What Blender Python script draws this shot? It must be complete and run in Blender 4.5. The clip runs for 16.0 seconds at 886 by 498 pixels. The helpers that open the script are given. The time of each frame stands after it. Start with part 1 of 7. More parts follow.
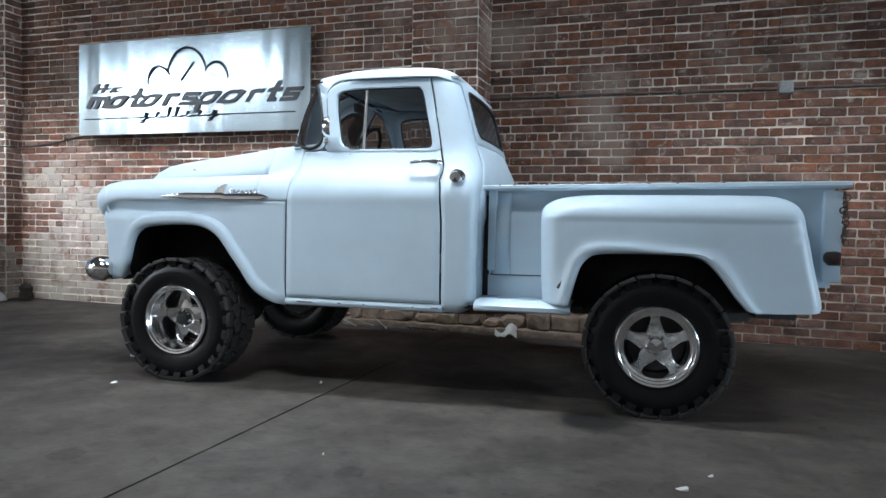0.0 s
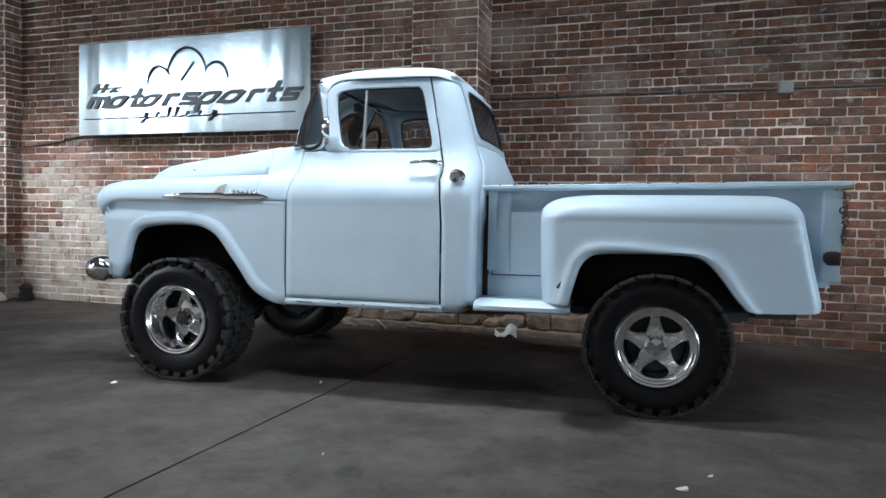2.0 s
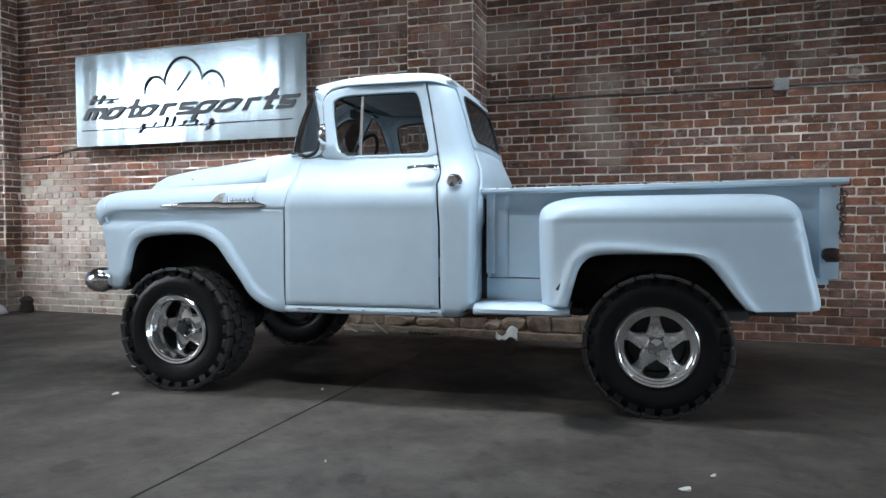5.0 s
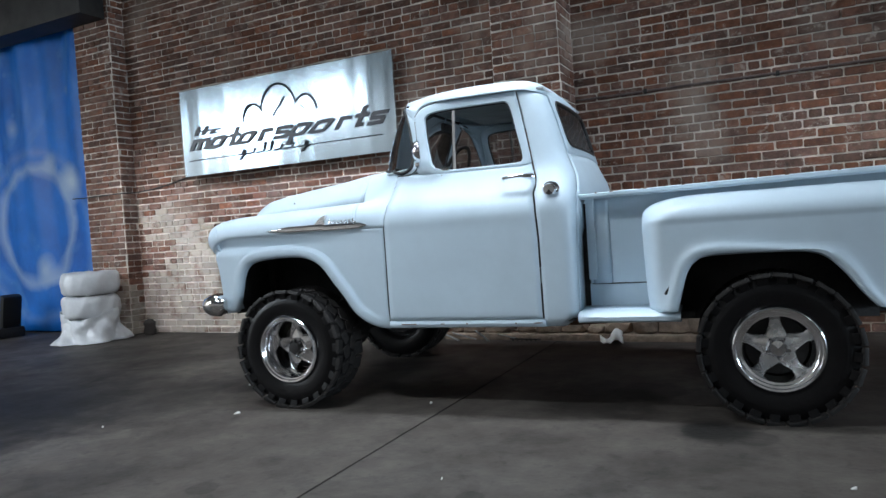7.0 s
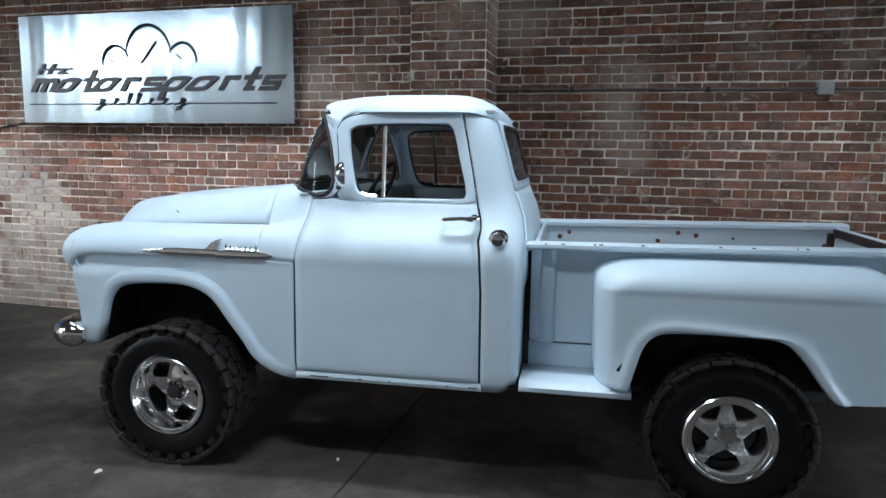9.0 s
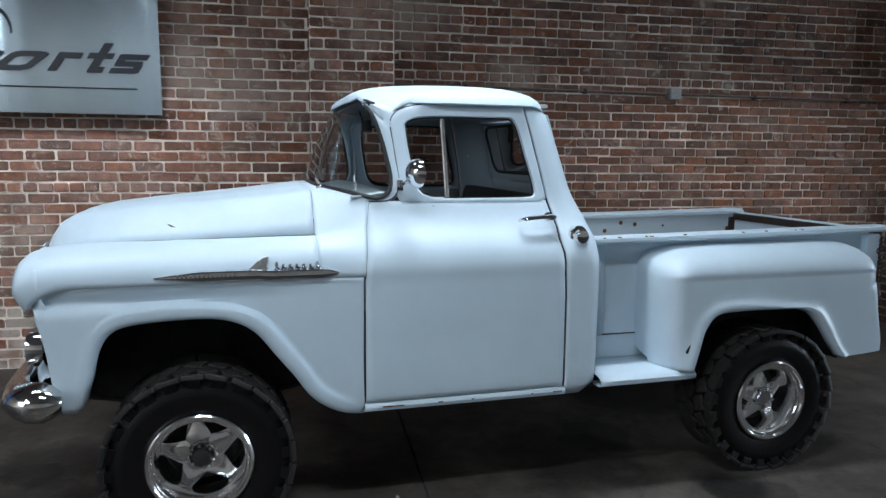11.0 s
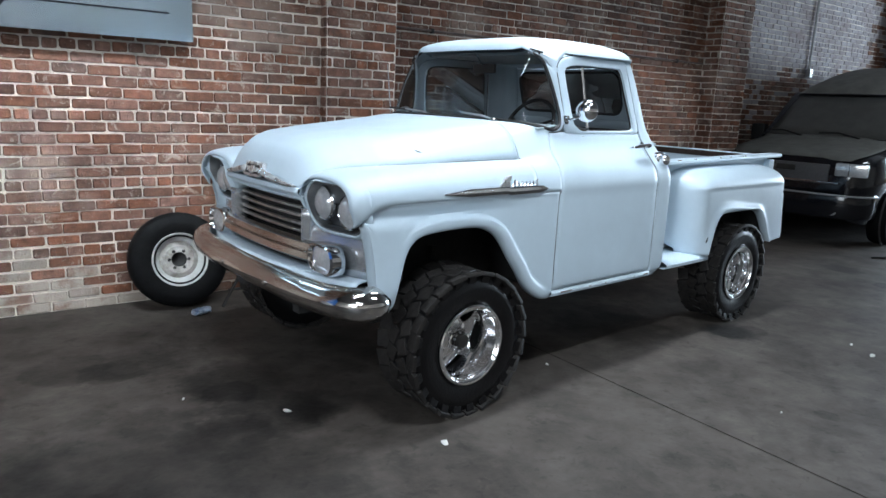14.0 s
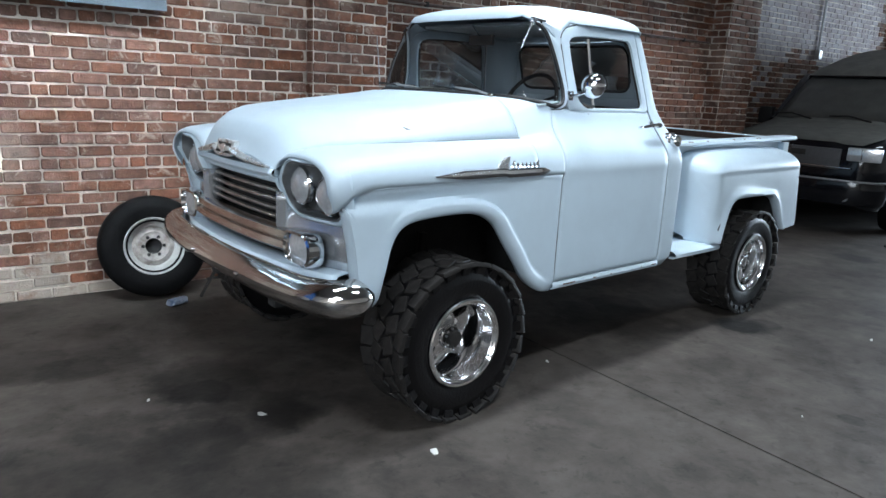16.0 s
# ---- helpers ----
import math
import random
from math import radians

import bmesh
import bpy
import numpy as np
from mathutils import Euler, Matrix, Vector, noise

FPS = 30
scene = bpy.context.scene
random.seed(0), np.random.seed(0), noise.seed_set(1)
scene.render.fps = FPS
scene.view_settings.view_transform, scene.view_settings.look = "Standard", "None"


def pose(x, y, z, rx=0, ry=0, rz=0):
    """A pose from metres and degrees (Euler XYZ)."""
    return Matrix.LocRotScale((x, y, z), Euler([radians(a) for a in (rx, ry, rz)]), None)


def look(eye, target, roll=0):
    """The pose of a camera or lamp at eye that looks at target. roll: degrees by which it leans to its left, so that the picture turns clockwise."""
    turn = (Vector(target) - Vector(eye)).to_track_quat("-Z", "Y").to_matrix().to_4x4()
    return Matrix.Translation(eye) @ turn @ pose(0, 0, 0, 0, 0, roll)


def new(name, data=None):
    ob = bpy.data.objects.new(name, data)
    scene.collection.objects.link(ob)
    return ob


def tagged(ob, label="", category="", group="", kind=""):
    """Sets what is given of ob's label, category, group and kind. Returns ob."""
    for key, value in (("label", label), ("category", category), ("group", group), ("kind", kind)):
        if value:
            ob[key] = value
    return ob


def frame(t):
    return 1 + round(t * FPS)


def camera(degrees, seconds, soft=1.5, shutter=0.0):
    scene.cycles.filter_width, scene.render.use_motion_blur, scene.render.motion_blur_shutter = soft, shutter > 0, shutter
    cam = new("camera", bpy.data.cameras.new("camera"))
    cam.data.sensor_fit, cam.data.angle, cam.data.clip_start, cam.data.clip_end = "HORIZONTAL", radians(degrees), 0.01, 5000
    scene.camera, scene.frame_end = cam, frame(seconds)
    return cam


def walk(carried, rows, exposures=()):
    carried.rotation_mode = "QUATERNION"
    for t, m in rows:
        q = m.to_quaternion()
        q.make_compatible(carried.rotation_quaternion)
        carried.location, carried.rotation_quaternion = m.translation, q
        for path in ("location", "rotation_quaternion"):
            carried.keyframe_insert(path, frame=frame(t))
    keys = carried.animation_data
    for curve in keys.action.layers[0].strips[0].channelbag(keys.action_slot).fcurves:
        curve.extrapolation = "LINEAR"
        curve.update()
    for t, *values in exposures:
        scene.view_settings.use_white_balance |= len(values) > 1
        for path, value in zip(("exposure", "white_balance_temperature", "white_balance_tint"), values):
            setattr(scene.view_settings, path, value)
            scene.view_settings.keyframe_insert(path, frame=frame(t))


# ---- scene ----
cam = camera(65.5, 16.0)
PATH = [
    (0, (0.519, 0.278, 1.016), (-0.123, 2.17, 0.937), 1.1),
    (0.5, (0.517, 0.274, 1.021), (-0.128, 2.166, 0.949), 1.1),
    (1, (0.525, 0.281, 1.012), (-0.119, 2.173, 0.944), 0.9),
    (1.5, (0.523, 0.277, 1.012), (-0.12, 2.17, 0.939), 0.6),
    (2, (0.52, 0.278, 1.016), (-0.122, 2.17, 0.937), 1.1),
    (2.5, (0.525, 0.272, 1.019), (-0.123, 2.162, 0.945), 0.7),
    (3, (0.518, 0.277, 1.015), (-0.134, 2.166, 0.949), 0.8),
    (5.5, (0.532, 0.278, 1.022), (-0.111, 2.17, 0.951), -0.2),
    (6, (0.518, 0.269, 1.022), (-0.184, 2.14, 0.946), 0.3),
    (6.5, (0.506, 0.248, 1.025), (-0.319, 2.069, 0.977), -2.0),
    (7, (0.485, 0.27, 1.092), (-0.403, 2.061, 1.032), -3.8),
    (7.5, (0.451, 0.417, 1.431), (-0.248, 2.285, 1.293), -2.9),
    (8, (0.349, 0.48, 1.667), (-0.257, 2.36, 1.355), -1.9),
    (8.5, (0.278, 0.627, 1.68), (-0.264, 2.539, 1.454), -0.9),
    (8.7, (0.157, 0.686, 1.691), (-0.409, 2.587, 1.433), 0.2),
    (10.8, (-1.758, 0.884, 1.673), (-1.439, 2.834, 1.367), 1.9),
    (11, (-1.958, 0.94, 1.653), (-1.572, 2.884, 1.38), 0.6),
    (11.5, (-2.499, 0.971, 1.65), (-2.014, 2.901, 1.45), 0.5),
    (12, (-2.958, 1.037, 1.65), (-2.323, 2.921, 1.431), 1.3),
    (12.5, (-3.373, 1.185, 1.627), (-2.592, 2.999, 1.312), -0.7),
    (12.7, (-3.553, 1.208, 1.614), (-2.587, 2.938, 1.343), 0.9),
    (13, (-3.832, 1.296, 1.574), (-2.848, 2.982, 1.142), 0.5),
    (13.1, (-3.916, 1.275, 1.584), (-2.887, 2.904, 1.046), 4.0),
    (13.2, (-3.99, 1.258, 1.596), (-2.916, 2.879, 1.129), 3.7),
    (13.5, (-4.192, 1.174, 1.598), (-3.125, 2.808, 1.158), 4.1),
    (14, (-4.492, 1.166, 1.594), (-3.345, 2.749, 1.17), 2.6),
    (14.5, (-4.683, 1.209, 1.577), (-3.411, 2.681, 1.115), 1.8),
    (15, (-4.687, 1.219, 1.574), (-3.356, 2.635, 1.1), 2.4),
    (15.5, (-4.511, 1.29, 1.54), (-3.292, 2.808, 1.079), 0.8),
    (16, (-4.273, 1.413, 1.539), (-3.126, 2.983, 1.073), 2.9),
]
EXPOSURES = [(0, 0.03), (6.4, 0.03), (7.2, -0.12), (8.0, -0.28), (8.7, -0.32), (10.8, -0.42), (12.5, -0.45), (13.2, -0.22), (14.0, 0.02), (14.6, 0.15), (15.5, 0.15), (16, 0.06)]
walk(cam, [(t, look(eye, target, roll)) for t, eye, target, roll in PATH], EXPOSURES)

# ---- world ----
world = bpy.data.worlds.new("world")
world.use_nodes = True
scene.world = world
wn = world.node_tree.nodes
sky = wn.new("ShaderNodeTexSky")
sky.sky_type, sky.sun_disc = "NISHITA", False
sky.sun_elevation, sky.sun_rotation = radians(35), radians(150)
world.node_tree.links.new(sky.outputs[0], wn["Background"].inputs[0])
wn["Background"].inputs[1].default_value = 0.08


def area_lamp(name, eye, target, size_x, size_y, watts, colour, spread=180):
    data = bpy.data.lights.new(name, "AREA")
    data.shape, data.size, data.size_y, data.energy, data.color, data.spread = "RECTANGLE", size_x, size_y, watts, colour, radians(spread)
    ob = new(name, data)
    ob.matrix_world = look(eye, target)
    return ob


# shaded strip lamps over the show floor, bare tubes deeper in the hall, and daylight in the open gateway
COOL = (0.80, 0.91, 1.02)
# the strip at x 6.2 is unseen, added to brighten van and floor there
for lx, ly, watts, spread in ((-3.9, 4.1, 33, 110), (-2.0, 1.7, 61, 120), (2.4, 5.1, 10, 60), (-1.0, 4.3, 50, 90), (6.2, 3.3, 34, 120)):
    area_lamp("ceiling_strip_lamp", (lx, ly, 4.7), (lx, ly + (1.5 if ly < 2 else 0.001), 0), 1.6, 0.25, watts, COOL, spread)
for lx, ly, wy, watts in ((-4.9, 3.7, 6.55, 33), (1.9, 4.1, 6.9, 11)):
    area_lamp("wall_wash_lamp", (lx, ly, 4.7), (lx, wy, 1.25), 4.6 if lx < 0 else 3.2, 0.2, watts, COOL, 26)
for lx, ly, watts in ((-7.3, -0.6, 150), (-9.1, -1.8, 155), (-10.8, -1.0, 180), (-12.5, -2.0, 180)):
    area_lamp("bare_tube_lamp", (lx, ly, 4.4), (lx, ly + 0.001, 0), 0.5, 3.0, watts, COOL)
area_lamp("gateway_daylight", (17.8, 2.5, 2.6), (6.0, 3.0, 1.7), 5.6, 3.2, 1700, (0.66, 0.83, 1.0))
# unseen fill added from the west for the truck's nose; that wall is solid
area_lamp("west_fill_light", (-13.8, -1.0, 3.5), (0.0, 1.0, 1.5), 6.5, 2.2, 380, (0.78, 0.90, 1.0))

# ---- materials ----
def mat(name, colour, rough=0.5, metal=0.0, vary=0.0, scale=6.0, bump=0.0, bump_scale=60.0, coat=0.0, second=None, island=0.0, rough_vary=0.0):
    m = bpy.data.materials.new(name)
    m.use_nodes = True
    nt = m.node_tree
    b = nt.nodes["Principled BSDF"]
    b.inputs["Base Color"].default_value = (*colour, 1)
    b.inputs["Roughness"].default_value = rough
    b.inputs["Metallic"].default_value = metal
    b.inputs["Coat Weight"].default_value = coat
    co = nt.nodes.new("ShaderNodeTexCoord")
    if vary or second:
        n1 = nt.nodes.new("ShaderNodeTexNoise")
        n1.inputs["Scale"].default_value, n1.inputs["Detail"].default_value, n1.inputs["Roughness"].default_value = scale, 8, 0.65
        nt.links.new(co.outputs["Object"], n1.inputs["Vector"])
        ramp = nt.nodes.new("ShaderNodeValToRGB")
        dark = tuple(c * (1 - vary) for c in colour) if second is None else second
        ramp.color_ramp.elements[0].position, ramp.color_ramp.elements[1].position = 0.32, 0.68
        ramp.color_ramp.elements[0].color, ramp.color_ramp.elements[1].color = (*dark, 1), (*[min(1, c * (1 + vary * 0.5)) for c in colour], 1)
        nt.links.new(n1.outputs[0], ramp.inputs[0])
        out = ramp.outputs[0]
        if island:
            geo = nt.nodes.new("ShaderNodeNewGeometry")
            hsv = nt.nodes.new("ShaderNodeHueSaturation")
            mr = nt.nodes.new("ShaderNodeMapRange")
            mr.inputs["To Min"].default_value, mr.inputs["To Max"].default_value = 1 - island, 1 + island
            nt.links.new(geo.outputs["Random Per Island"], mr.inputs["Value"])
            nt.links.new(mr.outputs[0], hsv.inputs["Value"])
            nt.links.new(out, hsv.inputs["Color"])
            out = hsv.outputs[0]
        nt.links.new(out, b.inputs["Base Color"])
        if rough_vary:
            m2 = nt.nodes.new("ShaderNodeMapRange")
            m2.inputs["To Min"].default_value, m2.inputs["To Max"].default_value = rough + rough_vary, max(0.02, rough - rough_vary)
            nt.links.new(n1.outputs[0], m2.inputs["Value"])
            nt.links.new(m2.outputs[0], b.inputs["Roughness"])
    if bump:
        n2 = nt.nodes.new("ShaderNodeTexNoise")
        n2.inputs["Scale"].default_value, n2.inputs["Detail"].default_value = bump_scale, 6
        nt.links.new(co.outputs["Object"], n2.inputs["Vector"])
        bp = nt.nodes.new("ShaderNodeBump")
        bp.inputs["Strength"].default_value, bp.inputs["Distance"].default_value = min(1, bump), 0.01
        nt.links.new(n2.outputs[0], bp.inputs["Height"])
        nt.links.new(bp.outputs[0], b.inputs["Normal"])
    return m


def glass_mat(name, tint, gloss=0.5):
    m = bpy.data.materials.new(name)
    m.use_nodes = True
    nt = m.node_tree
    nt.nodes.remove(nt.nodes["Principled BSDF"])
    tr, gl, mix, fr, mul = [nt.nodes.new("ShaderNode" + k) for k in ("BsdfTransparent", "BsdfGlossy", "MixShader", "Fresnel", "Math")]
    tr.inputs[0].default_value = (*tint, 1)
    gl.inputs["Roughness"].default_value = 0.02
    fr.inputs[0].default_value = 1.5
    mul.operation = "MULTIPLY"
    mul.inputs[1].default_value = gloss * 2
    nt.links.new(fr.outputs[0], mul.inputs[0])
    nt.links.new(mul.outputs[0], mix.inputs[0])
    nt.links.new(tr.outputs[0], mix.inputs[1])
    nt.links.new(gl.outputs[0], mix.inputs[2])
    nt.links.new(mix.outputs[0], nt.nodes["Material Output"].inputs[0])
    return m


PAINT = mat("chalky_blue_paint", (0.575, 0.685, 0.765), 0.42, vary=0.07, scale=2.5, bump=0.03, bump_scale=220, rough_vary=0.08)
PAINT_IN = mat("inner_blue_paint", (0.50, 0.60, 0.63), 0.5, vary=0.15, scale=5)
DULL_CHROME = mat("dull_chrome", (0.64, 0.66, 0.69), 0.26, 0.8, vary=0.2, scale=8)
DULL_BAR = mat("dull_grille_metal", (0.46, 0.43, 0.40), 0.32, 0.8, second=(0.30, 0.27, 0.25), vary=0.1, scale=14, bump=0.05)
CHROME = mat("chrome", (0.80, 0.81, 0.83), 0.07, 1.0, vary=0.12, scale=9, rough_vary=0.04)
WORN_CHROME = mat("worn_chrome", (0.74, 0.72, 0.70), 0.14, 1.0, second=(0.60, 0.56, 0.53), vary=0.1, scale=7, bump=0.05, rough_vary=0.08)
ALLOY = mat("polished_alloy", (0.88, 0.88, 0.89), 0.13, 1.0, vary=0.10, scale=14, rough_vary=0.05)
SATIN = mat("satin_alloy", (0.86, 0.86, 0.86), 0.27, 0.8, vary=0.15, scale=10, rough_vary=0.08)
RUBBER = mat("tyre_rubber", (0.0055, 0.005, 0.0055), 0.34, vary=0.35, scale=18, bump=0.2, bump_scale=90, rough_vary=0.15)
RUBBER.node_tree.nodes["Principled BSDF"].inputs["Specular IOR Level"].default_value = 0.32
TREAD = mat("dusty_tread_rubber", (0.027, 0.024, 0.0225), 0.55, second=(0.012, 0.011, 0.0105), vary=0.4, scale=20, bump=0.25, bump_scale=90)
TREAD.node_tree.nodes["Principled BSDF"].inputs["Specular IOR Level"].default_value = 0.3
OLD_RUBBER = mat("old_tyre_rubber", (0.006, 0.006, 0.0065), 0.65, vary=0.3, scale=12, bump=0.2)
OLD_RUBBER.node_tree.nodes["Principled BSDF"].inputs["Specular IOR Level"].default_value = 0.12
BLACK = mat("black_rubber_seal", (0.012, 0.012, 0.013), 0.5, vary=0.3)
UNDER = mat("underbody", (0.032, 0.031, 0.031), 0.8, vary=0.5, scale=9, bump=0.3)
DARK_IN = mat("dark_interior", (0.035, 0.032, 0.032), 0.7, vary=0.3, scale=12, bump=0.2)
RUST = mat("rust", (0.16, 0.07, 0.035), 0.85, vary=0.6, scale=40, bump=0.4)
GLASS = glass_mat("cab_glass", (0.58, 0.585, 0.59), 0.45)
GLOSS_GLASS = mat("tinted_gloss_glass", (0.012, 0.013, 0.015), 0.06, coat=0.6, vary=0.2, scale=3)
VAN_GLASS = mat("dusty_dark_glass", (0.085, 0.086, 0.082), 0.45, vary=0.25, scale=5, bump=0.05)
LAMP_GLASS = mat("lamp_glass", (0.66, 0.68, 0.70), 0.10, 0.45, vary=0.2, scale=40)
RED_LENS = mat("red_lens", (0.22, 0.012, 0.01), 0.25, vary=0.2)
DIRTY_STEEL = mat("dirty_wheel_disc", (0.58, 0.56, 0.53), 0.55, second=(0.26, 0.22, 0.19), vary=0.2, scale=16, bump=0.2)
WHITE_STEEL = mat("white_painted_steel", (0.66, 0.66, 0.64), 0.45, vary=0.2, scale=20, bump=0.05)
VAN_PAINT = mat("dusty_black_paint", (0.006, 0.0065, 0.010), 0.10, second=(0.012, 0.012, 0.014), vary=0.2, scale=4, rough_vary=0.05)
VAN_PAINT.node_tree.nodes["Principled BSDF"].inputs["Specular IOR Level"].default_value = 0.45
VAN_DUST = mat("dust_covered_paint", (0.150, 0.150, 0.138), 0.7, vary=0.3, scale=5, bump=0.1)
STEEL_GREY = mat("galvanised_steel", (0.42, 0.43, 0.44), 0.45, 0.7, vary=0.2, scale=30)
WOOD_BED = mat("bed_boards", (0.16, 0.10, 0.06), 0.8, vary=0.5, scale=14, bump=0.3)
MORTAR = mat("lime_mortar", (0.74, 0.66, 0.58), 0.92, vary=0.6, scale=3.0, bump=0.6, bump_scale=70)
BLACK_PAINT = mat("black_cut_metal", (0.02, 0.022, 0.028), 0.35, vary=0.2)
PLASTIC = mat("white_plastic_wrap", (0.82, 0.83, 0.85), 0.28, vary=0.12, scale=7, bump=1.0, bump_scale=9)
PAPER = mat("paper_scrap", (0.68, 0.67, 0.64), 0.8, vary=0.15)
CONC_EDGE = mat("stone_rubble", (0.30, 0.22, 0.165), 0.9, vary=0.55, scale=9, bump=0.5, bump_scale=40)
DARK_STEEL = mat("dark_steel", (0.035, 0.032, 0.03), 0.6, 0.3, vary=0.5, scale=4)
CEIL = mat("ceiling_paint", (0.22, 0.21, 0.20), 0.9, vary=0.3, scale=2)


def brick_mat():
    """Brick: each piece its own red to brown, with limewash smears and soot."""
    m = mat("red_brick", (0.212, 0.096, 0.062), 0.88, vary=0.5, scale=13, bump=0.5, bump_scale=85)
    nt = m.node_tree
    b = nt.nodes["Principled BSDF"]
    base = b.inputs["Base Color"].links[0].from_socket
    geo, hs, mr1, mr2, ramp, mix = [nt.nodes.new("ShaderNode" + k) for k in ("NewGeometry", "HueSaturation", "MapRange", "MapRange", "ValToRGB", "MixRGB")]
    nt.links.new(geo.outputs["Random Per Island"], mr1.inputs[0])
    mr1.inputs["To Min"].default_value, mr1.inputs["To Max"].default_value = 0.52, 1.22
    wn1 = nt.nodes.new("ShaderNodeTexWhiteNoise")
    wn1.noise_dimensions = "1D"
    nt.links.new(geo.outputs["Random Per Island"], wn1.inputs["W"])
    nt.links.new(wn1.outputs[0], mr2.inputs[0])
    mr2.inputs["To Min"].default_value, mr2.inputs["To Max"].default_value = 0.80, 1.15
    nt.links.new(base, hs.inputs["Color"])
    nt.links.new(mr1.outputs[0], hs.inputs["Value"])
    nt.links.new(mr2.outputs[0], hs.inputs["Saturation"])
    co = nt.nodes.new("ShaderNodeTexCoord")
    nz = nt.nodes.new("ShaderNodeTexNoise")
    nz.inputs["Scale"].default_value, nz.inputs["Detail"].default_value = 1.1, 9
    nt.links.new(co.outputs["Object"], nz.inputs["Vector"])
    ramp.color_ramp.elements[0].position, ramp.color_ramp.elements[1].position = 0.56, 0.74
    nt.links.new(nz.outputs[0], ramp.inputs[0])
    nt.links.new(ramp.outputs[0], mix.inputs[0])
    nt.links.new(hs.outputs[0], mix.inputs[1])
    mix.inputs[2].default_value = (0.36, 0.27, 0.22, 1)
    # mortar dragged along the courses
    mp, sm, sr, mx = [nt.nodes.new("ShaderNode" + k) for k in ("Mapping", "TexNoise", "ValToRGB", "MixRGB")]
    mp.inputs["Scale"].default_value = (4.0, 4.0, 21.0)
    nt.links.new(co.outputs["Object"], mp.inputs[0])
    sm.inputs["Scale"].default_value, sm.inputs["Detail"].default_value, sm.inputs["Roughness"].default_value = 1.0, 7, 0.7
    nt.links.new(mp.outputs[0], sm.inputs["Vector"])
    sr.color_ramp.elements[0].position, sr.color_ramp.elements[1].position = 0.58, 0.74
    sr.color_ramp.elements[1].color = (0.6, 0.6, 0.6, 1)
    nt.links.new(sm.outputs[0], sr.inputs[0])
    nt.links.new(sr.outputs[0], mx.inputs[0])
    nt.links.new(mix.outputs[0], mx.inputs[1])
    mx.inputs[2].default_value = (0.40, 0.31, 0.26, 1)
    # pale efflorescence and dark soot in small patches
    out = mx.outputs[0]
    for scale, lo, hi, tint, amount in ((7.0, 0.58, 0.66, (0.50, 0.42, 0.36, 1), 0.65), (22.0, 0.60, 0.68, (0.46, 0.38, 0.32, 1), 0.55), (4.3, 0.56, 0.70, (0.050, 0.036, 0.032, 1), 0.6)):
        pn, pr, pm = [nt.nodes.new("ShaderNode" + k) for k in ("TexNoise", "MapRange", "MixRGB")]
        pn.inputs["Scale"].default_value, pn.inputs["Detail"].default_value, pn.inputs["Roughness"].default_value, pn.inputs["Distortion"].default_value = scale, 8, 0.7, 0.6
        nt.links.new(co.outputs["Object"], pn.inputs["Vector"])
        pr.inputs["From Min"].default_value, pr.inputs["From Max"].default_value = lo, hi
        pr.inputs["To Max"].default_value = amount
        nt.links.new(pn.outputs[0], pr.inputs[0])
        nt.links.new(pr.outputs[0], pm.inputs[0])
        nt.links.new(out, pm.inputs[1])
        pm.inputs[2].default_value = tint
        out = pm.outputs[0]
    nt.links.new(out, b.inputs["Base Color"])
    return m


BRICK = brick_mat()


def white_brick_mat():
    m = mat("limewashed_brick", (0.35, 0.295, 0.25), 0.9, second=(0.21, 0.13, 0.10), vary=0.15, scale=5, bump=0.5, bump_scale=80, island=0.2)
    return m


LIMEWASH = white_brick_mat()
FAR_WASH = mat("violet_grey_limewash", (0.40, 0.38, 0.40), 0.9, second=(0.30, 0.24, 0.24), vary=0.1, scale=3, bump=0.5, bump_scale=80, island=0.12)
LIMEWASH.node_tree.nodes["Color Ramp"].color_ramp.elements[0].position = 0.36
LIMEWASH.node_tree.nodes["Color Ramp"].color_ramp.elements[1].position = 0.50


# oil marks and painted-in dimness at the left, clear-edged: place, radius, depth of tone
STAINS_AND_SHADE = ((-4.05, 5.35, 0.26, 0.62), (-3.85, 5.2, 0.2, 0.65), (-3.36, 4.62, 0.16, 0.5), (-3.3, 4.3, 0.34, 0.75), (-3.55, 4.15, 0.25, 0.7), (-3.05, 4.25, 0.22, 0.7), (0.10, 3.86, 0.15, 0.5), (0.32, 3.80, 0.12, 0.55), (2.9, 3.9, 0.16, 0.5), (3.6, 3.75, 0.10, 0.5),
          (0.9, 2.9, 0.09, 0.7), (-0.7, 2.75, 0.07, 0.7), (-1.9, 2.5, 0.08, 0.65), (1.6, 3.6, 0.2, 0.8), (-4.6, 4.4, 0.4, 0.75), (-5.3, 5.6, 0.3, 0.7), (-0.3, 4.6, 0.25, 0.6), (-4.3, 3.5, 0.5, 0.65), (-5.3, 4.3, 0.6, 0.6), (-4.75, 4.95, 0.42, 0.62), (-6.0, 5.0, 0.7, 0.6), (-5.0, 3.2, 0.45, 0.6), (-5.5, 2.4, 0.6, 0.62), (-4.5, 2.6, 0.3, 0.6))


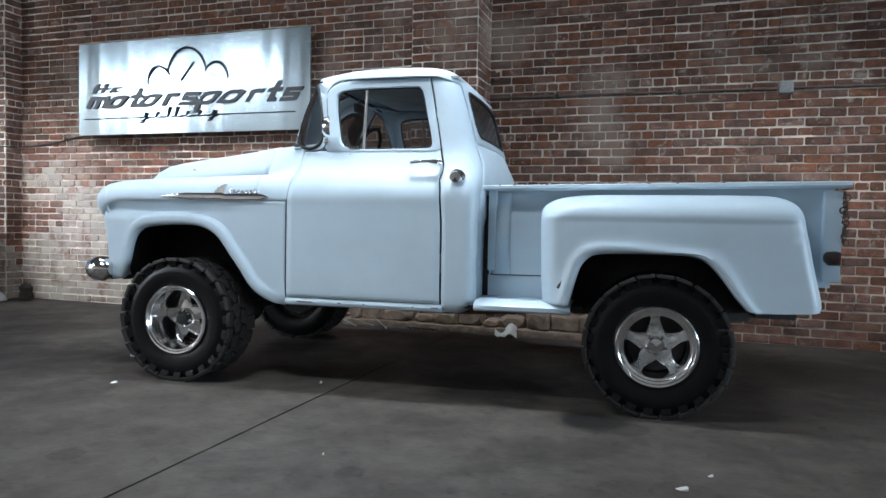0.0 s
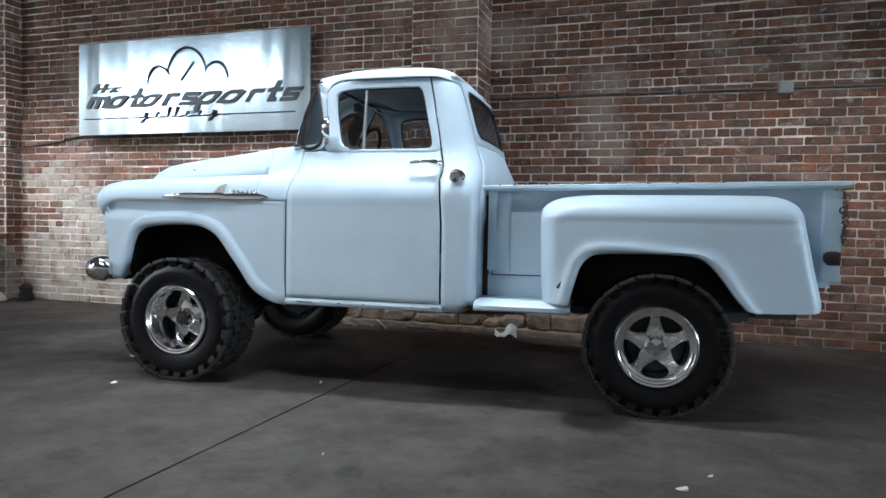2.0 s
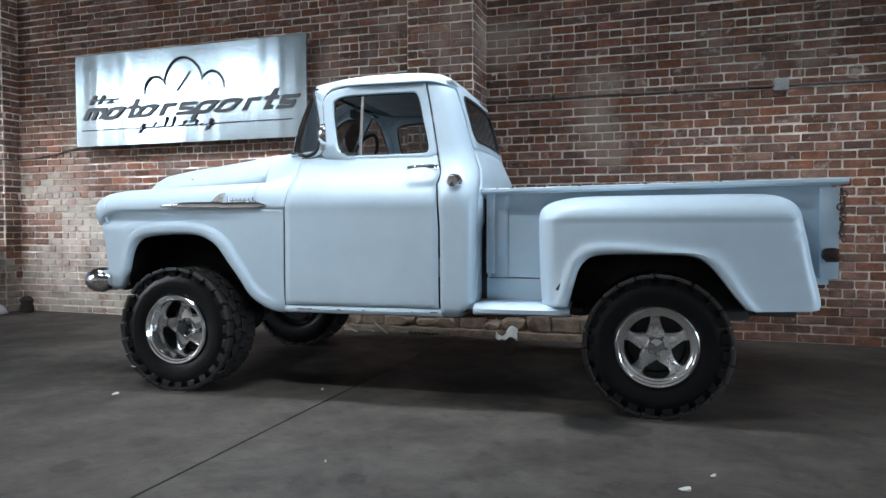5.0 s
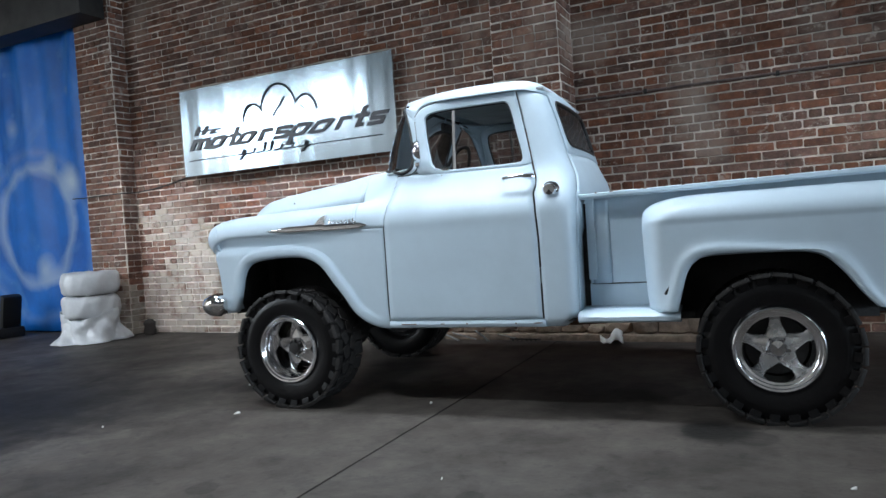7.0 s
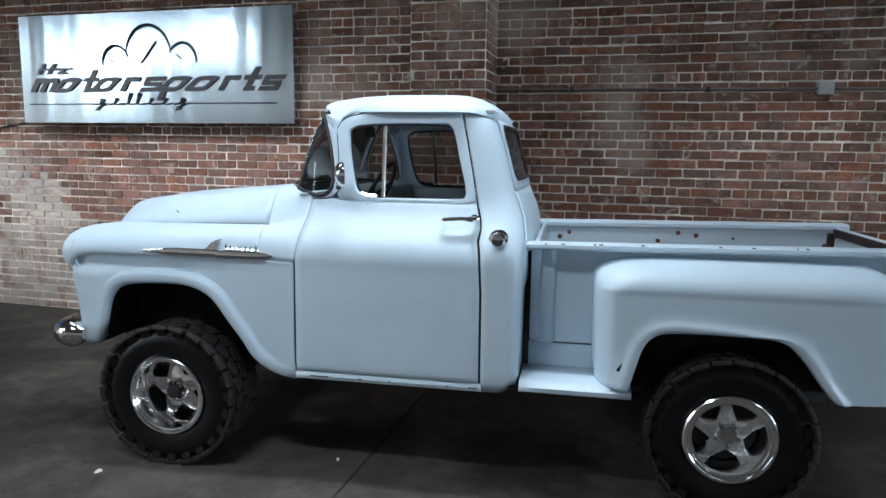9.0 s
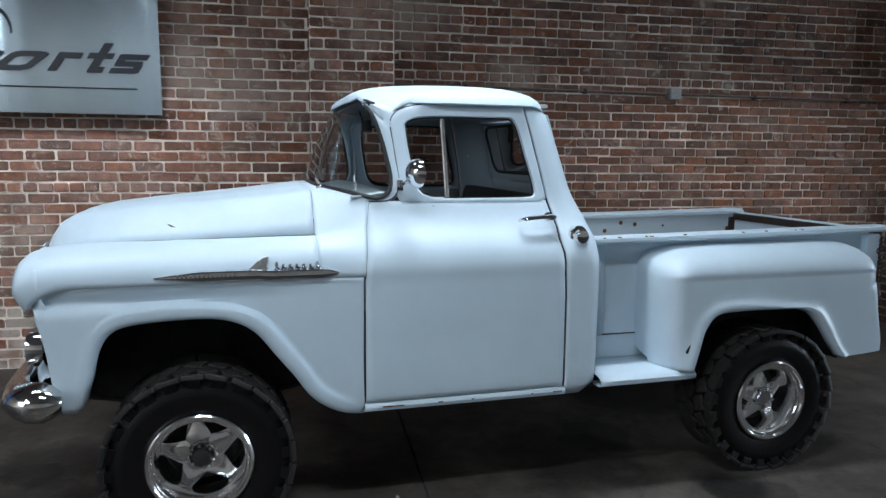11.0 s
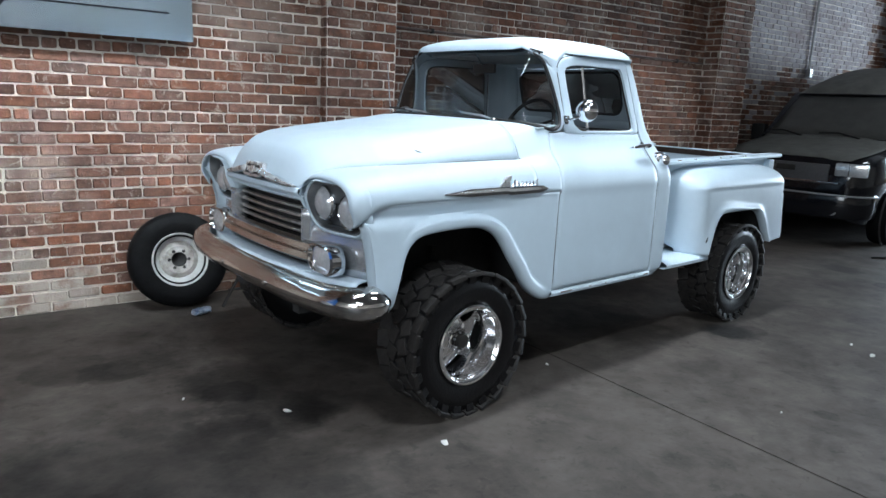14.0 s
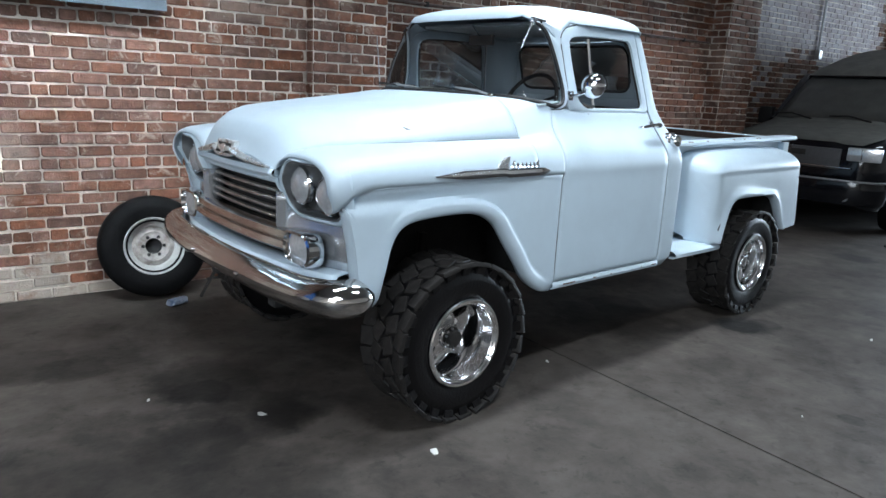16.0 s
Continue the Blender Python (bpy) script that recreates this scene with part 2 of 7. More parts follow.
def floor_mat():
    """Worn concrete with old oil stains, and weak light painted in at the left."""
    m = mat("worn_concrete", (0.066, 0.0565, 0.0495), 0.6, second=(0.035, 0.0285, 0.0245), vary=0.25, scale=1.3, bump=0.2, bump_scale=30, rough_vary=0.2)
    nt = m.node_tree
    b = nt.nodes["Principled BSDF"]
    base = b.inputs["Base Color"].links[0].from_socket
    co = nt.nodes.new("ShaderNodeTexCoord")
    fine = nt.nodes.new("ShaderNodeTexNoise")
    fine.inputs["Scale"].default_value, fine.inputs["Detail"].default_value = 7, 10
    nt.links.new(co.outputs["Object"], fine.inputs["Vector"])
    r2 = nt.nodes.new("ShaderNodeMapRange")
    r2.inputs["To Min"].default_value, r2.inputs["To Max"].default_value = 0.55, 1.45
    nt.links.new(fine.outputs[0], r2.inputs[0])
    mul = nt.nodes.new("ShaderNodeMixRGB")
    mul.blend_type, mul.inputs[0].default_value = "MULTIPLY", 1
    nt.links.new(base, mul.inputs[1])
    nt.links.new(r2.outputs[0], mul.inputs[2])
    out = mul.outputs[0]
    b.inputs["Specular IOR Level"].default_value = 0.28
    # scuffs and spilled patches with crisp edges
    for scale, lo, hi, tone in ((2.3, 0.50, 0.58, 0.84), (9.0, 0.58, 0.62, 0.82), (38.0, 0.60, 0.66, 0.8)):
        pn, pr, pm = [nt.nodes.new("ShaderNode" + k) for k in ("TexNoise", "MapRange", "MixRGB")]
        pn.inputs["Scale"].default_value, pn.inputs["Detail"].default_value, pn.inputs["Roughness"].default_value, pn.inputs["Distortion"].default_value = scale, 9, 0.68, 0.4
        nt.links.new(co.outputs["Object"], pn.inputs["Vector"])
        pr.inputs["From Min"].default_value, pr.inputs["From Max"].default_value = lo, hi
        pr.inputs["To Min"].default_value, pr.inputs["To Max"].default_value = 1.12, tone
        nt.links.new(pn.outputs[0], pr.inputs[0])
        pm.blend_type, pm.inputs[0].default_value = "MULTIPLY", 1
        nt.links.new(out, pm.inputs[1])
        nt.links.new(pr.outputs[0], pm.inputs[2])
        out = pm.outputs[0]
    # wide pools left of the truck darken the slab for weak light, besides oil
    for x, y, r, tone in ((-3.3, 4.75, 0.33, 0.45), (-3.7, 5.25, 0.3, 0.6), (-3.1, 4.2, 0.18, 0.55), (0.13, 3.87, 0.22, 0.3), (-0.6, 4.4, 0.5, 0.5), (3.25, 4.5, 0.22, 0.4), (-5.2, 5.1, 0.4, 0.6), (-4.0, 3.6, 1.1, 0.5), (-5.0, 2.7, 1.7, 0.34), (-7.0, 3.4, 1.6, 0.5), (-4.0, 1.6, 1.0, 0.5), (1.5, 5.6, 0.7, 0.5), (0.3, 5.3, 0.6, 0.5), (-3.9, 2.3, 0.5, 0.7), (-2.6, 2.4, 0.35, 0.65), (-2.2, 4.9, 0.6, 0.5)) + STAINS_AND_SHADE:
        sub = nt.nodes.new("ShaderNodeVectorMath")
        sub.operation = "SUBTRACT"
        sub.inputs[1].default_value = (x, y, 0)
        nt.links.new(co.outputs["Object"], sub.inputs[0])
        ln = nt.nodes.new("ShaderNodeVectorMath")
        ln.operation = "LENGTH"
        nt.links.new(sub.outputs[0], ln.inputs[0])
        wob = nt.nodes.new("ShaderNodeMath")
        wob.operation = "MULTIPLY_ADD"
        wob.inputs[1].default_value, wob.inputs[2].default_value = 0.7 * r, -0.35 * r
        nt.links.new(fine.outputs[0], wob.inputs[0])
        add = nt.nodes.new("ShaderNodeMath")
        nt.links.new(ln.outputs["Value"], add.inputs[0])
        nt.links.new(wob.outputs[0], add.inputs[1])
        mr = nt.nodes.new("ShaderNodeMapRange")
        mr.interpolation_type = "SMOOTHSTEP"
        mr.inputs["From Min"].default_value, mr.inputs["From Max"].default_value = (r * 0.8 if (x, y, r, tone) in STAINS_AND_SHADE else r * 0.55), (r * 0.98 if (x, y, r, tone) in STAINS_AND_SHADE else r * 1.1)
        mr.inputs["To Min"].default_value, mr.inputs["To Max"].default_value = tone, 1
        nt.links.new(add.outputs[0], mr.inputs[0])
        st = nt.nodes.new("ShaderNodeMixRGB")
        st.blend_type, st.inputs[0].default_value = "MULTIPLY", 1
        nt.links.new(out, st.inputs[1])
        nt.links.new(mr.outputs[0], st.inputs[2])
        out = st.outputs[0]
    nt.links.new(out, b.inputs["Base Color"])
    return m


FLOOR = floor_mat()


def brushed_mat():
    m = mat("brushed_aluminium", (0.71, 0.86, 0.96), 0.3, 1.0)
    nt = m.node_tree
    b = nt.nodes["Principled BSDF"]
    co, mp, nz, mr, bp = [nt.nodes.new("ShaderNode" + k) for k in ("TexCoord", "Mapping", "TexNoise", "MapRange", "Bump")]
    mp.inputs["Scale"].default_value = (2.6, 2.6, 0.10)
    nz.inputs["Scale"].default_value, nz.inputs["Detail"].default_value = 1.2, 1.5
    nt.links.new(co.outputs["Object"], mp.inputs[0])
    nt.links.new(mp.outputs[0], nz.inputs["Vector"])
    nt.links.new(nz.outputs[0], mr.inputs[0])
    mr.inputs["To Min"].default_value, mr.inputs["To Max"].default_value = 0.17, 0.30
    nt.links.new(mr.outputs[0], b.inputs["Roughness"])
    bp.inputs["Strength"].default_value, bp.inputs["Distance"].default_value = 0.4, 0.05
    nt.links.new(nz.outputs[0], bp.inputs["Height"])
    nt.links.new(bp.outputs[0], b.inputs["Normal"])
    b.inputs["Anisotropic"].default_value = 0.6
    tg = nt.nodes.new("ShaderNodeCombineXYZ")
    tg.inputs[2].default_value = 1.0
    nt.links.new(tg.outputs[0], b.inputs["Tangent"])
    return m


BRUSHED = brushed_mat()


def tarp_mat():
    """Blue backdrop cloth printed with pale bubbles and swirls."""
    m = mat("printed_blue_cloth", (0.002, 0.17, 0.62), 0.5, second=(0.002, 0.11, 0.46), vary=0.2, scale=1.6)
    nt = m.node_tree
    b = nt.nodes["Principled BSDF"]
    base = b.inputs["Base Color"].links[0].from_socket
    co, vor, nz, r1, mix, wv, r2, mul = [nt.nodes.new("ShaderNode" + k) for k in ("TexCoord", "TexVoronoi", "TexNoise", "ValToRGB", "MixRGB", "TexNoise", "ValToRGB", "Math")]
    vor.inputs["Scale"].default_value = 3.2
    nt.links.new(co.outputs["Object"], vor.inputs["Vector"])
    r1.color_ramp.elements[0].position, r1.color_ramp.elements[1].position = 0.05, 0.16
    r1.color_ramp.elements[0].color, r1.color_ramp.elements[1].color = (1, 1, 1, 1), (0, 0, 0, 1)
    nt.links.new(vor.outputs["Distance"], r1.inputs[0])
    wv.inputs["Scale"].default_value, wv.inputs["Detail"].default_value, wv.inputs["Distortion"].default_value = 0.9, 6, 1.6
    nt.links.new(co.outputs["Object"], wv.inputs["Vector"])
    r2.color_ramp.elements[0].position, r2.color_ramp.elements[1].position = 0.57, 0.7
    nt.links.new(wv.outputs[0], r2.inputs[0])
    mul.operation = "MAXIMUM"
    nt.links.new(r1.outputs[0], mul.inputs[0])
    nt.links.new(r2.outputs[0], mul.inputs[1])
    half = nt.nodes.new("ShaderNodeMath")
    half.operation, half.inputs[1].default_value = "MULTIPLY", 0.4
    nt.links.new(mul.outputs[0], half.inputs[0])
    nt.links.new(half.outputs[0], mix.inputs[0])
    nt.links.new(base, mix.inputs[1])
    mix.inputs[2].default_value = (0.12, 0.33, 0.68, 1)
    out = mix.outputs[0]
    # printed splash and pale rings
    for x, z, r, w, amount in ((-8.95, 1.5, 0.80, 0.13, 0.5), (-8.95, 1.35, 1.18, 0.12, 0.16), (-8.08, 2.05, 0.0, 0.30, 1.0), (-8.75, 0.86, 0.0, 0.26, 0.75), (-8.55, 2.35, 0.0, 0.16, 0.6), (-9.3, 2.9, 0.0, 0.18, 0.5), (-8.1, 3.3, 0.0, 0.1, 0.5), (-11.0, 2.8, 0.5, 0.08, 0.4)):
        sb, ln, rp = [nt.nodes.new("ShaderNode" + k) for k in ("VectorMath", "VectorMath", "MapRange")]
        sc = nt.nodes.new("ShaderNodeVectorMath")
        sc.operation, sc.inputs[1].default_value = "MULTIPLY", (1, 0, 1)
        nt.links.new(co.outputs["Object"], sc.inputs[0])
        sb.operation, sb.inputs[1].default_value = "SUBTRACT", (x, 0, z)
        nt.links.new(sc.outputs[0], sb.inputs[0])
        ln.operation = "LENGTH"
        nt.links.new(sb.outputs[0], ln.inputs[0])
        wob = nt.nodes.new("ShaderNodeMath")
        wob.operation = "MULTIPLY_ADD"
        wob.inputs[1].default_value = 0.24
        nt.links.new(wv.outputs[0], wob.inputs[0])
        nt.links.new(ln.outputs["Value"], wob.inputs[2])
        di = nt.nodes.new("ShaderNodeMath")
        di.operation, di.inputs[1].default_value = "SUBTRACT", r + 0.12
        nt.links.new(wob.outputs[0], di.inputs[0])
        ab = nt.nodes.new("ShaderNodeMath")
        ab.operation = "ABSOLUTE"
        nt.links.new(di.outputs[0], ab.inputs[0])
        rp.inputs["From Min"].default_value, rp.inputs["From Max"].default_value = 0.0, w
        rp.inputs["To Min"].default_value, rp.inputs["To Max"].default_value = amount, 0.0
        nt.links.new(ab.outputs[0], rp.inputs[0])
        m3 = nt.nodes.new("ShaderNodeMixRGB")
        m3.inputs[2].default_value = (0.50, 0.62, 0.74, 1)
        nt.links.new(rp.outputs[0], m3.inputs[0])
        nt.links.new(out, m3.inputs[1])
        out = m3.outputs[0]
    nt.links.new(out, b.inputs["Base Color"])
    return m


TARP = tarp_mat()


# ---- geometry helpers ----
class Geo:
    """Vertices and faces gathered from simple shapes."""

    def __init__(self):
        self.v, self.f = [], []

    def add(self, vs, fs):
        n = len(self.v)
        self.v += [tuple(p) for p in vs]
        self.f += [tuple(n + i for i in q) for q in fs]
        return self

    def grid(self, rows, closed=False, rows_closed=False):
        m, n = len(rows), len(rows[0])
        fs = []
        for i in range(m if rows_closed else m - 1):
            for j in range(n if closed else n - 1):
                a, b = i * n + j, i * n + (j + 1) % n
                c, d = ((i + 1) % m) * n + (j + 1) % n, ((i + 1) % m) * n + j
                fs.append((a, b, c, d))
        return self.add([p for r in rows for p in r], fs)

    def fan(self, loop):
        n = len(loop)
        c = tuple(sum(p[k] for p in loop) / n for k in range(3))
        return self.add(list(loop) + [c], [(i, (i + 1) % n, n) for i in range(n)])

    def box(self, c, s, bevel=0.0, m=None):
        bm = bmesh.new()
        bmesh.ops.create_cube(bm, size=1)
        for w in bm.verts:
            w.co = Vector((w.co.x * s[0], w.co.y * s[1], w.co.z * s[2]))
        if bevel:
            bmesh.ops.bevel(bm, geom=bm.edges[:], offset=bevel, segments=2, profile=0.7, affect="EDGES")
        mm = (m or Matrix()) 
        for w in bm.verts:
            w.co = mm @ w.co + Vector(c) if m is None else Vector(c) + (m.to_3x3() @ w.co)
        bm.verts.index_update()
        self.add([w.co[:] for w in bm.verts], [[w.index for w in q.verts] for q in bm.faces])
        bm.free()
        return self

    def lathe(self, prof, n=32, m=None, cap=False):
        """Profile of (radius, height) turned about z, then posed by m."""
        m = m or Matrix()
        rows = [[(m @ Vector((r * math.cos(6.283185 * j / n), r * math.sin(6.283185 * j / n), h)))[:] for j in range(n)] for r, h in prof]
        self.grid(rows, closed=True)
        if cap:
            self.fan(rows[0])
            self.fan(rows[-1])
        return self

    def tube(self, path, r, n=8, closed=False, flat=1.0):
        pts = [Vector(p) for p in path]
        rows = []
        up = Vector((0, 0, 1))
        for i, p in enumerate(pts):
            a = pts[i - 1] if (i or closed) else p
            b = pts[(i + 1) % len(pts)] if (i < len(pts) - 1 or closed) else p
            d = (b - a).normalized()
            s = d.cross(up)
            if s.length < 0.2:
                s = d.cross(Vector((0, 1, 0)))
            s.normalize()
            t = s.cross(d)
            rr = r[i] if isinstance(r, (list, tuple)) else r
            rows.append([(p + s * rr * math.cos(6.283185 * k / n) + t * rr * flat * math.sin(6.283185 * k / n))[:] for k in range(n)])
        self.grid(rows, closed=True, rows_closed=closed)
        if not closed:
            self.fan(rows[0])
            self.fan(rows[-1])
        return self

    def prism(self, loop, d0, d1, to3):
        """A flat loop of (a, b) pushed from depth d0 to d1; to3(a, b, d) places it."""
        r0, r1 = [to3(a, b, d0) for a, b in loop], [to3(a, b, d1) for a, b in loop]
        self.grid([r0, r1], closed=True)
        n = len(loop)
        self.add(r0, [tuple(range(n))])
        self.add(r1, [tuple(range(n))])
        return self

    def moved(self, fn):
        g = Geo()
        g.v, g.f = [tuple(fn(*p)) for p in self.v], list(self.f)
        return g


def mesh_of(name, geo, material, smooth=40):
    me = bpy.data.meshes.new(name)
    me.from_pydata(geo.v, [], geo.f)
    bm = bmesh.new()
    bm.from_mesh(me)
    bmesh.ops.remove_doubles(bm, verts=bm.verts[:], dist=0.0001)
    bmesh.ops.recalc_face_normals(bm, faces=bm.faces[:])
    bm.to_mesh(me)
    bm.free()
    me.materials.append(material)
    if smooth:
        me.polygons.foreach_set("use_smooth", [True] * len(me.polygons))
        me.set_sharp_from_angle(angle=radians(smooth))
    return me


def part(name, geo, material, parent=None, label="", smooth=40, thick=0.0):
    ob = new(name, mesh_of(name, geo, material, smooth))
    ob.parent = parent
    if label:
        ob["label"] = label
    if thick:
        mod = ob.modifiers.new("thickness", "SOLIDIFY")
        mod.thickness, mod.offset = thick, 0
    return ob


def thing(name, label, category, m=None, group=""):
    ob = new(name)
    ob.empty_display_size = 0.1
    if m is not None:
        ob.matrix_world = m
    return tagged(ob, label, category, group)


def lerp(table, x):
    """Piecewise linear look-up in a list of (x, y)."""
    if x <= table[0][0]:
        return table[0][1]
    for (a, p), (b, q) in zip(table, table[1:]):
        if x <= b:
            return p + (q - p) * (x - a) / (b - a)
    return table[-1][1]


def curve(pts, n):
    """n points along a smooth line through pts (Catmull-Rom, even steps)."""
    p = [np.array(q, float) for q in pts]
    p = [2 * p[0] - p[1]] + p + [2 * p[-1] - p[-2]]
    out = []
    for i in range(1, len(p) - 2):
        for k in range(24):
            t = k / 24
            out.append(0.5 * (2 * p[i] + (p[i + 1] - p[i - 1]) * t + (2 * p[i - 1] - 5 * p[i] + 4 * p[i + 1] - p[i + 2]) * t * t + (3 * p[i] - p[i - 1] - 3 * p[i + 1] + p[i + 2]) * t ** 3))
    out.append(p[-2])
    d = np.concatenate([[0], np.cumsum([np.linalg.norm(b - a) for a, b in zip(out, out[1:])])])
    arr = np.array(out)
    return [tuple(np.interp(s, d, arr[:, k]) for k in range(arr.shape[1])) for s in np.linspace(0, d[-1], n)]


def rounded(a0, a1, b0, b1, r, n=6, shear=0.0):
    """A closed rounded rectangle of (a, b); shear moves the top in a."""
    pts = []
    for ca, cb, s in ((a1 - r, b1 - r, 0), (a0 + r, b1 - r, 90), (a0 + r, b0 + r, 180), (a1 - r, b0 + r, 270)):
        for k in range(n + 1):
            w = radians(s + 90 * k / n)
            pts.append((ca + r * math.cos(w), cb + r * math.sin(w)))
    return [(a + shear * (b - b0), b) for a, b in pts]


def resample(loop, n):
    p = np.array(list(loop) + [loop[0]], float)
    d = np.concatenate([[0], np.cumsum(np.linalg.norm(np.diff(p, axis=0), axis=1))])
    return [tuple(np.interp(s, d, p[:, k]) for k in range(p.shape[1])) for s in np.linspace(0, d[-1], n, endpoint=False)]


def square_up(inner, a0, a1, b0, b1):
    """For each point of the inner loop, the point of the outer rectangle on the ray from the middle."""
    ca, cb = sum(p[0] for p in inner) / len(inner), sum(p[1] for p in inner) / len(inner)
    out = []
    for a, b in inner:
        k = 1e9
        for num, lo, hi in ((a - ca, a0 - ca, a1 - ca), (b - cb, b0 - cb, b1 - cb)):
            if num > 1e-6:
                k = min(k, hi / num)
            elif num < -1e-6:
                k = min(k, lo / num)
        out.append((ca + (a - ca) * k, cb + (b - cb) * k))
    return out

# ---- setting ----
COURSE, LONG, JOINT = 0.0787, 0.215, 0.0105


def worn_brick(rng, w, h, d, e):
    """One brick face with knocked-off corners: outline at the joint, and a slightly uneven front."""
    hw, hh = w / 2, h / 2
    loop = []
    for sx, sy in ((1, -1), (1, 1), (-1, 1), (-1, -1)):
        k = rng.uniform(0.004, 0.014)
        m = rng.uniform(0.004, 0.012)
        pair = [(sx * (hw - k), sy * hh), (sx * hw, sy * (hh - m))]
        loop += pair if sx * sy < 0 else pair[::-1]
    loop = [(a + rng.uniform(-0.0015, 0.0015), c + rng.uniform(-0.002, 0.002)) for a, c in loop]
    n = len(loop)
    vs = [(a, c, -0.001) for a, c in loop] + [(a * (1 - e / hw), c * (1 - 0.8 * e / hh), d + rng.uniform(-0.002, 0.002)) for a, c in loop]
    return vs, [tuple(range(n, 2 * n))] + [(i, (i + 1) % n, n + (i + 1) % n, n + i) for i in range(n)]


def brick_faces(rng, along, z0, z1, skip=None, pick=None, lime=None):
    """Bricks of a wall face in its own plane (a along, z up, d outward): common bond, a header course every sixth.
    Returns joined geometry for plain bricks, for limewashed ones, and the list of picked bricks."""
    plain, pale, single = Geo(), Geo(), []
    a0, a1 = along
    row = 0
    z = z0
    while z < z1 - 0.02:
        step = LONG / 2 if row % 6 == 5 else LONG
        a = a0 - (row * 0.37 % 1) * step if row % 6 == 5 else a0 - (row % 2) * step / 2
        while a < a1:
            l, r = max(a, a0) + JOINT * 0.36, min(a + step, a1) - JOINT * 0.36
            a += step
            if r - l < 0.03 or (skip and skip((l + r) / 2, z)):
                continue
            l, r = l + rng.uniform(-0.004, 0.004), r + rng.uniform(-0.004, 0.004)
            b, t = z + JOINT / 2 + rng.uniform(-0.004, 0.004), z + COURSE - JOINT / 2 + rng.uniform(-0.004, 0.004)
            wave = 0.006 * noise.noise(Vector((l * 1.1, row * 0.35, z0 + a1)))
            b, t = b + wave, t + wave
            d = rng.uniform(0.006, 0.013)
            if rng.random() < 0.05:
                d = rng.uniform(0.001, 0.005)
            e = rng.uniform(0.003, 0.008)
            if pick and pick((l + r) / 2, z):
                single.append(((l + r) / 2, (b + t) / 2, r - l, t - b, d))
                continue
            vs, fs = worn_brick(rng, r - l, t - b, d, e)
            ca, cb = (l + r) / 2, (b + t) / 2
            (pale if lime and rng.random() < (lime(ca, z) - 0.5) * 3 + 0.5 else plain).add([(p[0] + ca, p[1] + cb, p[2]) for p in vs], fs)
        z += COURSE
        row += 1
    return plain, pale, single


def raw_mesh(name, geo, material):
    me = bpy.data.meshes.new(name)
    me.from_pydata(geo.v, [], geo.f)
    me.materials.append(material)
    return me


PICKED = []


def brick_wall(name, label, seed, x0, x1, y, z1, back, skip=None, pick=None, lime=None, sides=(), wash=None):
    """A wall block from y (its face towards -y) to back, with bricks on its face and on the named ends."""
    body = part(name, Geo().box(((x0 + x1) / 2, (y + back) / 2, z1 / 2), (x1 - x0, back - y, z1)), MORTAR, smooth=0)
    tagged(body, label, "wall", kind="structure")
    rng = random.Random(seed)
    plain, pale, single = brick_faces(rng, (x0, x1), 0.0, z1, skip, pick, lime)
    to3 = lambda a, z, d: (a, y - d, z)
    sets = [(plain, pale, to3)]
    for end, depth in sides:
        p2, l2, _ = brick_faces(rng, (0, depth), 0.0, z1, None, None, lime and (lambda a, z: lime(x0, z)))
        if end == "left":
            sets.append((p2, l2, lambda a, z, d: (x0 - d, y + a, z)))
        else:
            sets.append((p2, l2, lambda a, z, d: (x1 + d, y + a, z)))
    for p, l, fn in sets:
        for g, m, lab in ((p, BRICK, "courses of weathered red brick"), (l, wash or LIMEWASH, "limewashed bricks near the floor")):
            if g.f:
                ob = new("brickwork", raw_mesh("brickwork", g.moved(fn), m))
                ob.parent = body
                tagged(ob, lab, "", kind="stuff")
    PICKED.append((body, single, y))
    return body


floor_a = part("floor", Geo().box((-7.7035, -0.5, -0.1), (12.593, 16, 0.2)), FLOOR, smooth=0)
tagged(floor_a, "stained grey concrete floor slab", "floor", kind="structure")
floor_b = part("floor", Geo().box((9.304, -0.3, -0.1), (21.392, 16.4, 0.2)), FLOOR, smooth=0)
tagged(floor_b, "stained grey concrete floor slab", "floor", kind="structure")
joint = part("floor_joint", Geo().box((-1.398, -0.5, -0.055), (0.03, 16, 0.099)), UNDER, smooth=0)
tagged(joint, "dirt-filled control joint in the concrete floor", "floor", kind="structure")

TOP = 5.6
lime_left = lambda a, z: (0.42 + 0.93 * min(1, max(0, -4.7 - a)) - 0.72 * z + 0.9 * noise.noise(Vector((a * 0.9, 3.3, z * 1.6)))) * (1.0 if a < -3.1 else 0)
pick_left = lambda a, z: -4.95 < a < -2.3 and 0.75 < z < 1.95
pick_right = lambda a, z: -1.2 < a < 1.2 and 1.2 < z < 2.4
pick_pier = lambda a, z: 0.9 < z < 2.6
brick_wall("wall_left_bay", "weathered red brick wall with pale mortar", 3, -7.0, -1.92, 6.55, TOP, 7.3, None, pick_left, lime_left)
brick_wall("pilaster", "red brick pilaster between two wall bays", 4, -1.92, -1.27, 6.44, TOP, 7.3, None, pick_pier, sides=(("left", 0.11), ("right", 0.46)))
brick_wall("wall_right_bay", "weathered red brick wall with pale mortar", 5, -1.27, 3.78, 6.90, TOP, 7.3, None, pick_right)
brick_wall("pilaster", "red brick pilaster between two wall bays", 6, 3.78, 4.44, 6.66, TOP, 7.8, sides=(("left", 0.24), ("right", 0.79)))
